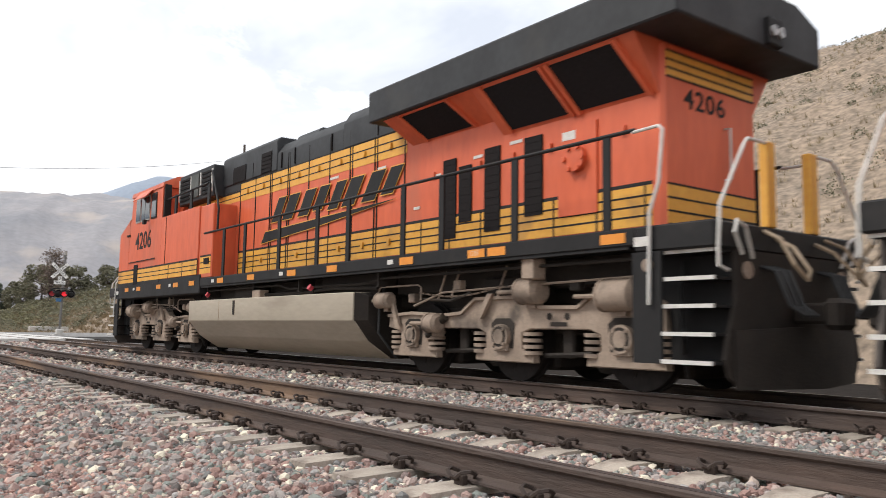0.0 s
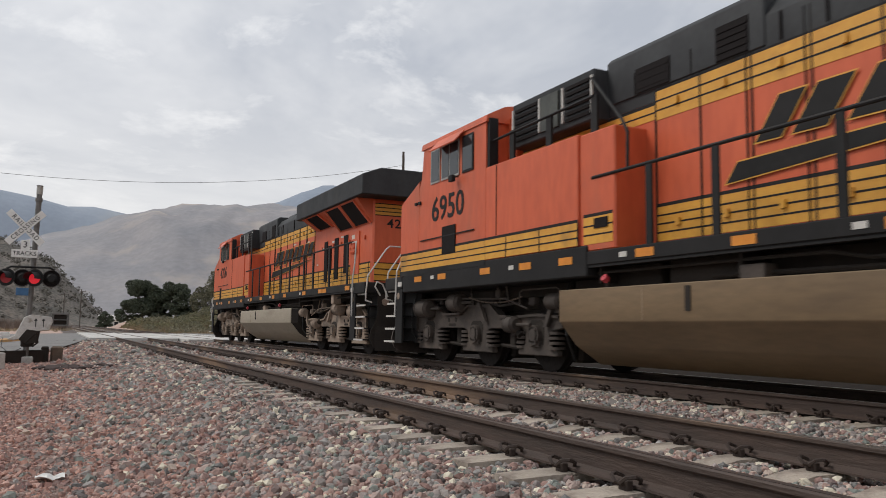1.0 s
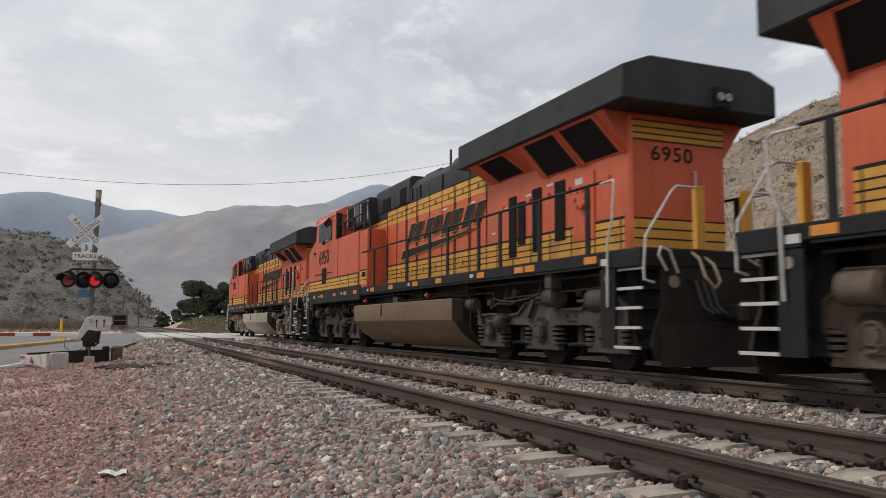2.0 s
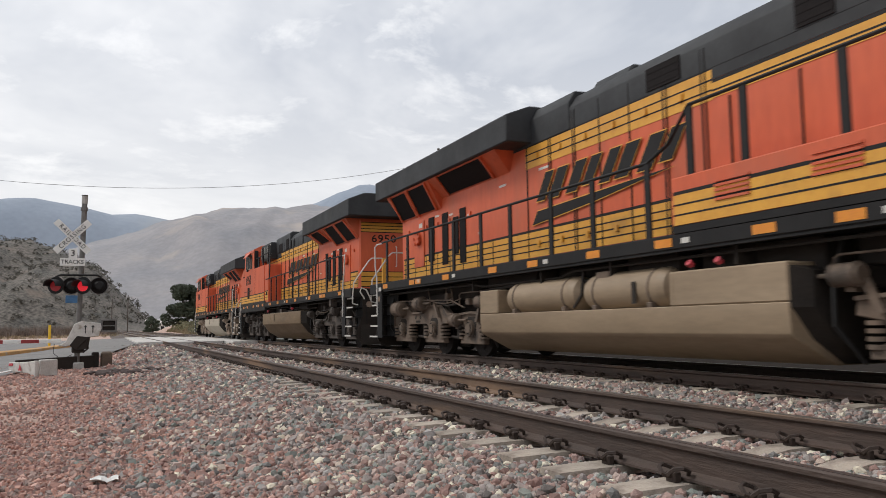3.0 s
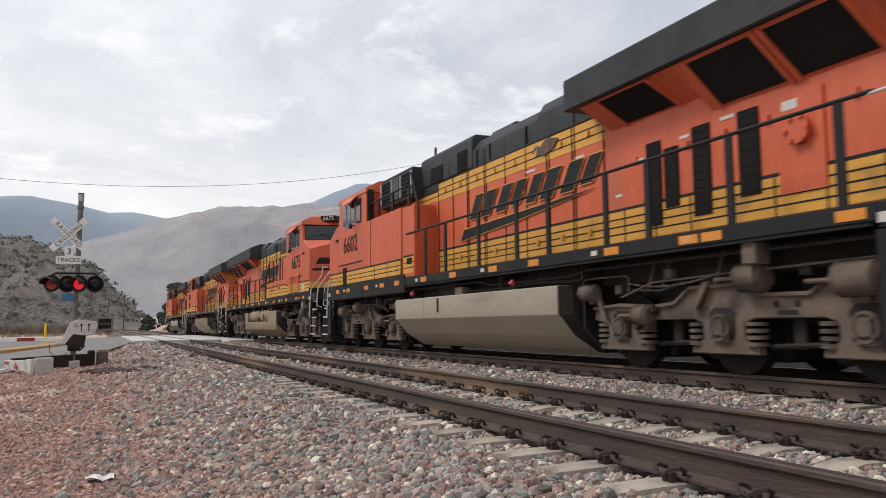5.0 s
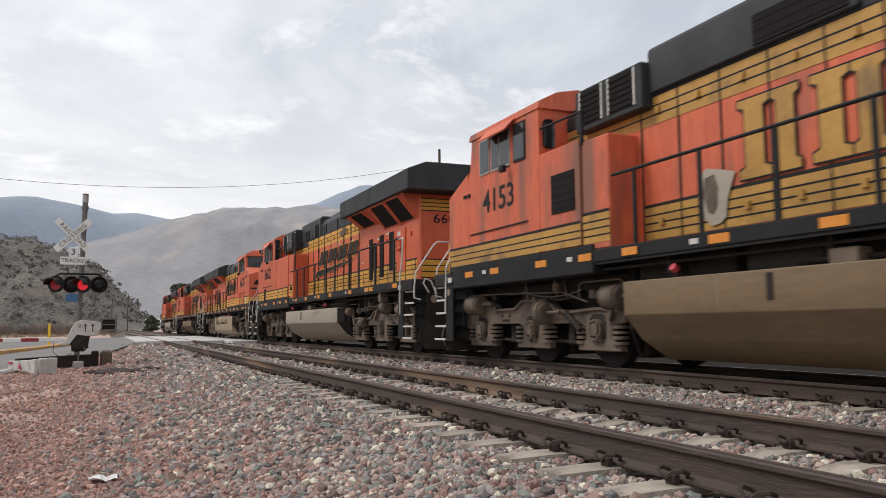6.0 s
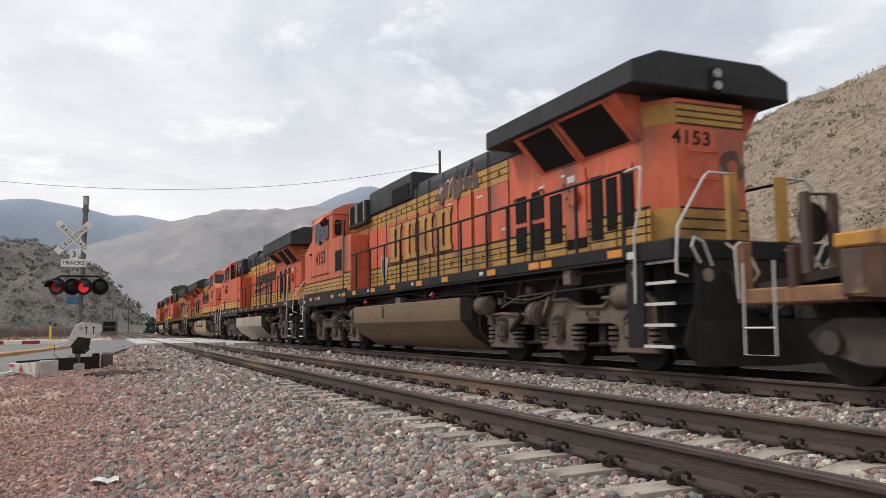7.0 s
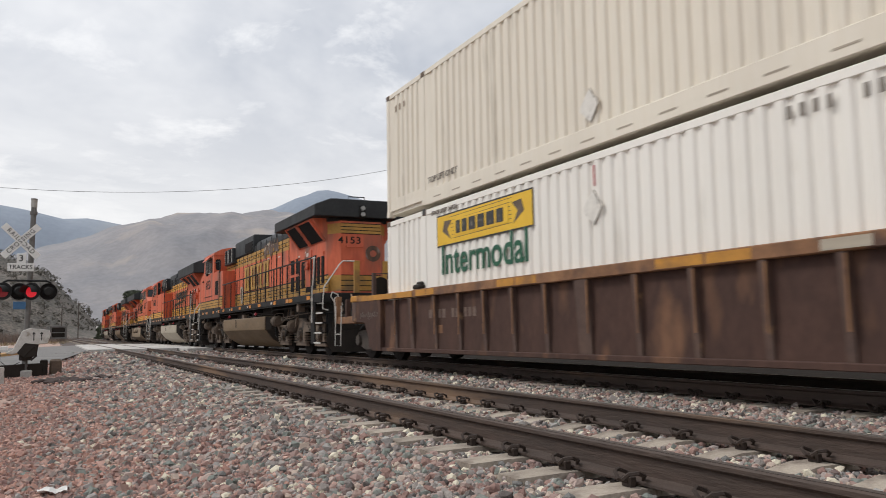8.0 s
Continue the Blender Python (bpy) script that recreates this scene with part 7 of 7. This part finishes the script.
for sx in (-1, 1):
    for sy in (-1, 1):
        rod(legs, (tx + 3 * sx, ty + 3 * sy, tz), (tx + 0.5 * sx, ty + 0.5 * sy, 57), 0.16, 5)
for k in range(9):
    z = 24 + 3.6 * k
    w0 = 3 - 2.5 * (z - tz) / 37
    w1 = 3 - 2.5 * (z + 3.6 - tz) / 37
    for sx in (-1, 1):
        rod(legs, (tx - w0 * sx, ty - w0, z), (tx + w1 * sx, ty - w1, z + 3.6), 0.09, 4)
        rod(legs, (tx - w0 * sx, ty + w0, z), (tx + w1 * sx, ty + w1, z + 3.6), 0.09, 4)
part("lattice", legs, M_POLE, tower)
for z in (47, 52):
    part("arm", rod(nb(), (tx - 8, ty, z), (tx + 8, ty, z), 0.2, 5), M_POLE, tower)

# ---- litter and far things ----
lit = nb()
bmesh.ops.create_grid(lit, x_segments=10, y_segments=7, size=0.5)
for v in lit.verts:
    v.co.x *= 0.19
    v.co.y *= 0.13
    v.co.z = 0.02 + 0.03 * noise.noise((v.co.x * 20, v.co.y * 20, 2.0)) + 0.012 * noise.noise((v.co.x * 70, v.co.y * 70, 4.0))
bmesh.ops.solidify(lit, geom=list(lit.faces), thickness=0.002)
lit.transform(Matrix.Translation((0.03, 6.3, level(0.03, 6.3) + 0.03)))
tagged(link("paper_litter", lit, M_SIGN), "crumpled white paper scrap lying on the gravel", "litter")

M_EARTH = surf("dark_damp_dirt", (0.06, 0.04, 0.035), None, 8, 0.95, bump=0.6, bump_scale=40)
dp = nb()
for k in range(60):
    x, y = random.gauss(0.42, 0.36), random.gauss(21.0, 0.5)
    bmesh.ops.create_icosphere(dp, subdivisions=1, radius=random.uniform(0.05, 0.13), matrix=Matrix.Translation((x, y, level(x, y) + 0.045)) @ Matrix.Diagonal((1.3, 1, 0.6, 1)))
tagged(link("dirt_clods", dp, M_EARTH), "dark clods of earth heaped on the gravel", "earth", kind="stuff")

barrier_a = link("concrete_barrier", prism(nb(), [(17.0, -0.3), (21.2, -0.3), (21.1, 0.62), (17.1, 0.62)], "y", 97, 97.5, 0.05), M_CONCRETE)
tagged(barrier_a, "pale concrete barrier block beside the far road", "concrete barrier")
barrier_a.matrix_basis = pose(0, 0, level(19, 97) + 0.3)
house = tagged(new("house"), "small white house with pale roof far down the line", "house")
hx, hy = 15.3, 243
hz = -0.5
part("wall", box(nb(), hx - 4, hx + 4, hy - 3, hy + 3, hz, hz + 2.4), M_SIGN, house)
part("roof", prism(nb(), [(hy - 3.6, hz + 2.4), (hy + 3.6, hz + 2.4), (hy, hz + 3.8)], "x", hx - 4.4, hx + 4.4), M_CASE, house)
for dx in (-2.4, 0.2, 2.4):
    part("window", box(nb(), hx + dx - 0.5, hx + dx + 0.5, hy - 3.05, hy - 3, hz + 0.9, hz + 1.9), M_GLASS, house)

# ---- plants ----
def blades(rng, centres, n, radius, height, width, spread=1.0, droop=0.3):
    """Thin leaves springing from each centre: arrays of vertices and triangles."""
    c = np.repeat(np.asarray(centres, float), n, axis=0)
    r = np.repeat(np.broadcast_to(np.asarray(radius, float), (len(centres),)), n)
    h = np.repeat(np.broadcast_to(np.asarray(height, float), (len(centres),)), n)
    m = len(c)
    a = rng.uniform(0, 2 * np.pi, m)
    q = np.sqrt(rng.uniform(0, 1, m)) * r * spread
    base = c + np.stack([q * np.cos(a) * 0.5, q * np.sin(a) * 0.5, np.zeros(m)], 1)
    tip = c + np.stack([q * np.cos(a), q * np.sin(a), h * rng.uniform(0.5, 1.0, m) * (1 - droop * (q / (r + 1e-6)) ** 2)], 1)
    w = np.stack([-np.sin(a + 0.6), np.cos(a + 0.6), np.zeros(m)], 1) * (width * rng.uniform(0.6, 1.4, m))[:, None]
    v = np.stack([base - w, base + w, tip], 1).reshape(-1, 3)
    return v, np.arange(3 * m).reshape(-1, 3)


def leaf_cloud(rng, centres, radii, n, size):
    """Small turned leaves filling round clumps."""
    m = len(centres) * n
    c = np.repeat(np.asarray(centres, float), n, axis=0)
    r = np.repeat(np.asarray(radii, float), n)
    d = rng.normal(size=(m, 3))
    d /= np.linalg.norm(d, axis=1)[:, None]
    p = c + d * (r * rng.uniform(0.35, 1.0, m) ** 0.5)[:, None] * np.array([1, 1, 0.8])
    u = rng.normal(size=(m, 3))
    u /= np.linalg.norm(u, axis=1)[:, None]
    w = np.cross(u, rng.normal(size=(m, 3)))
    w /= np.linalg.norm(w, axis=1)[:, None]
    s = size * rng.uniform(0.6, 1.4, m)[:, None]
    v = np.stack([p - u * s, p + w * s * 0.5, p + u * s, p - w * s * 0.5], 1).reshape(-1, 3)
    k = np.arange(m)[:, None] * 4
    return v, np.concatenate([k + [[0, 1, 2]], k + [[0, 2, 3]]])


def leaf_mat(name, c1, c2):
    return surf(name, c1, c2, 1.5, 0.8, per="island", per_var=0.35, fine=0)


M_SAGE = leaf_mat("sage_leaves", (0.19, 0.18, 0.115), (0.14, 0.135, 0.09))
M_DRY = leaf_mat("dry_grass", (0.29, 0.225, 0.135), (0.22, 0.168, 0.10))
M_PINE = leaf_mat("dark_green_leaves", (0.085, 0.10, 0.062), (0.055, 0.068, 0.045))
M_OLIVE = leaf_mat("olive_leaves", (0.19, 0.185, 0.12), (0.15, 0.14, 0.09))
M_BANK = leaf_mat("yellow_green_scrub", (0.21, 0.20, 0.105), (0.16, 0.15, 0.085))
M_SCRUB = leaf_mat("dark_hill_scrub", (0.118, 0.106, 0.086), (0.092, 0.085, 0.071))
M_TWIG = leaf_mat("bare_twigs", (0.18, 0.14, 0.115), (0.14, 0.105, 0.085))
rng = np.random.default_rng(11)

pts = [(x, y, level(x, y)) for x, y in zip(rng.uniform(21, 72, 7000), rng.uniform(2, 120, 7000))]
v, f = blades(rng, pts, 7, rng.uniform(0.12, 0.4, len(pts)), rng.uniform(0.15, 0.5, len(pts)), 0.02)
tagged(fast_mesh("dry_grass", v, f, M_DRY), "tufts of dry straw-coloured grass on the hillside", "grass", kind="stuff")
pts = [(x, y, level(x, y) + 0.05) for x, y in zip(rng.uniform(21, 75, 760), rng.uniform(5, 120, 760))]
v, f = leaf_cloud(rng, pts, rng.uniform(0.25, 0.75, len(pts)), 120, 0.06)
tagged(fast_mesh("sagebrush", v, f, M_SAGE), "grey-green sagebrush dotted over the dry slope", "shrub", kind="stuff")
pts = [(x, y, level(x, y)) for x, y in zip(rng.uniform(13, 34, 2600), rng.uniform(76, 150, 2600))]
v, f = blades(rng, pts, 9, rng.uniform(0.3, 0.8, len(pts)), rng.uniform(0.3, 0.9, len(pts)), 0.05)
tagged(fast_mesh("roadside_grass", v, f, M_DRY), "pale dry grass bank beyond the crossing", "grass", kind="stuff")
pts = [(x, y, level(x, y) + 0.2) for x, y in zip(rng.uniform(12.5, 36, 280), rng.uniform(95, 150, 280))]
v, f = leaf_cloud(rng, pts, rng.uniform(0.5, 1.5, len(pts)), 160, 0.12)
tagged(fast_mesh("bushes", v, f, M_OLIVE), "low olive-green bushes on the far bank", "shrub", kind="stuff")
pts = [(x, y, level(x, y) + 0.1) for x, y in zip(rng.uniform(11.4, 40, 420), rng.uniform(124, 158, 420))]
v, f = leaf_cloud(rng, pts, rng.uniform(0.5, 1.3, len(pts)), 110, 0.13)
tagged(fast_mesh("bushes", v, f, M_BANK), "yellow-green scrub covering the earth bank", "shrub", kind="stuff")
pts = [(x, y, level(x, y)) for x, y in zip(rng.uniform(11, 40, 2600), rng.uniform(121, 160, 2600))]
v, f = blades(rng, pts, 9, rng.uniform(0.3, 0.8, len(pts)), rng.uniform(0.3, 0.8, len(pts)), 0.06)
tagged(fast_mesh("bank_grass", v, f, M_DRY), "pale dry grass on the earth bank", "grass", kind="stuff")
pts = HILL_FACE[rng.integers(0, len(HILL_FACE), 5200)] + rng.uniform(-5, 5, (5200, 3)) * (1, 1, 0.15)
v, f = leaf_cloud(rng, pts, rng.uniform(0.6, 2.3, len(pts)), 26, 0.5)
tagged(fast_mesh("hill_scrub", v, f, M_SCRUB), "dark scrub dotted over the far hill", "shrub", kind="stuff")
bx = np.concatenate([rng.uniform(-60, 2, 240), rng.uniform(-30, 2, 120)])
pts = [(x, y, -0.6) for x, y in zip(bx, rng.uniform(160, 200, len(bx)))]
v, f = blades(rng, pts, 60, rng.uniform(1.2, 2.6, len(pts)), rng.uniform(1.4, 3.2, len(pts)), 0.05)
tagged(fast_mesh("brush", v, f, M_TWIG), "brown leafless brush along the foot of the hill", "shrub", kind="stuff")
pts = [(x, y, -0.5) for x, y in zip(rng.uniform(-60, 3, 900), rng.uniform(120, 170, 900))]
v, f = blades(rng, pts, 12, rng.uniform(0.4, 1.0, len(pts)), rng.uniform(0.3, 0.8, len(pts)), 0.05)
tagged(fast_mesh("roadside_grass", v, f, M_DRY), "dry grass beyond the road", "grass", kind="stuff")


def tree(x, y, h, w, mat_leaf, label, seed, n=420, clumps=34, leaf=0.15, foot=0.2):
    r = np.random.default_rng(seed)
    z = level(x, y)
    t = tagged(new("tree"), label, "tree", "trees beyond the crossing")
    tr = nb()
    rod(tr, (x, y, z - 0.3), (x + 0.1, y, z + h * 0.45), 0.03 * h, 9, 0.018 * h)
    cs, rs = [], []
    for k in range(clumps):
        a = r.uniform(0, 2 * np.pi)
        u = r.uniform(0, 1)
        q = w * 0.5 * math.sqrt(r.uniform(0, 1)) * (1 - 0.55 * u)
        c = (x + q * math.cos(a), y + q * math.sin(a), z + h * (foot + (0.88 - foot) * u))
        cs.append(c)
        rs.append(r.uniform(0.09, 0.17) * h)
        if k % 2 == 0:
            rod(tr, (x, y, z + h * 0.25), c, 0.012 * h, 5, 0.004 * h)
    part("trunk", tr, M_WOOD, t)
    v, f = leaf_cloud(r, cs, rs, n, leaf)
    crown = fast_mesh("crown", v, f, mat_leaf, t)
    return t


tree(15.6, 168, 8.6, 9.6, M_PINE, "broad dark green tree beyond the crossing", 1, 520, 60, 0.2, 0.06)
tree(21.6, 166, 8.0, 9.0, M_PINE, "dark green tree beside a taller one", 2, 420, 52, 0.2, 0.06)
tree(26.5, 160, 5.6, 8.0, M_OLIVE, "sparse olive-green tree on the far bank", 3, 200, 40, 0.18, 0.08)
tree(28.0, 150, 7.0, 8.0, M_OLIVE, "sparse olive-green tree behind the dry grass", 4, 180, 40, 0.17, 0.1)
tree(33.0, 150, 6.4, 9.0, M_OLIVE, "wide olive-green tree above the bank", 5, 180, 44, 0.17, 0.08)
tree(27.0, 138, 9.6, 4.5, M_TWIG, "thin leafless brown tree among bushes", 6, 70)
tree(38.0, 146, 5.8, 8.0, M_OLIVE, "low olive-green tree on the slope", 7, 180, 40, 0.17, 0.08)
tree(11.8, 222, 4.6, 4.8, M_PINE, "small dark bush-like tree far down the line", 8, 260, 34, 0.15, 0.05)
def motions():
    """The train runs along its straight track, and its wheels roll."""
    for ob, off, turn in movers:
        walk(ob, [(t / 2, pose(TRAIN_X, off + run(t / 2), 0, 0, 0, turn)) for t in range(17)])
    for w, y in wheelsets:
        back = any(ob is w.parent and turn for ob, off, turn in movers)
        r = w.location.z
        home = w.location.copy()
        walk(w, [(k / 30, pose(*home, math.degrees(run(k / 30) / r) * (1 if back else -1))) for k in range(241)])


motions()
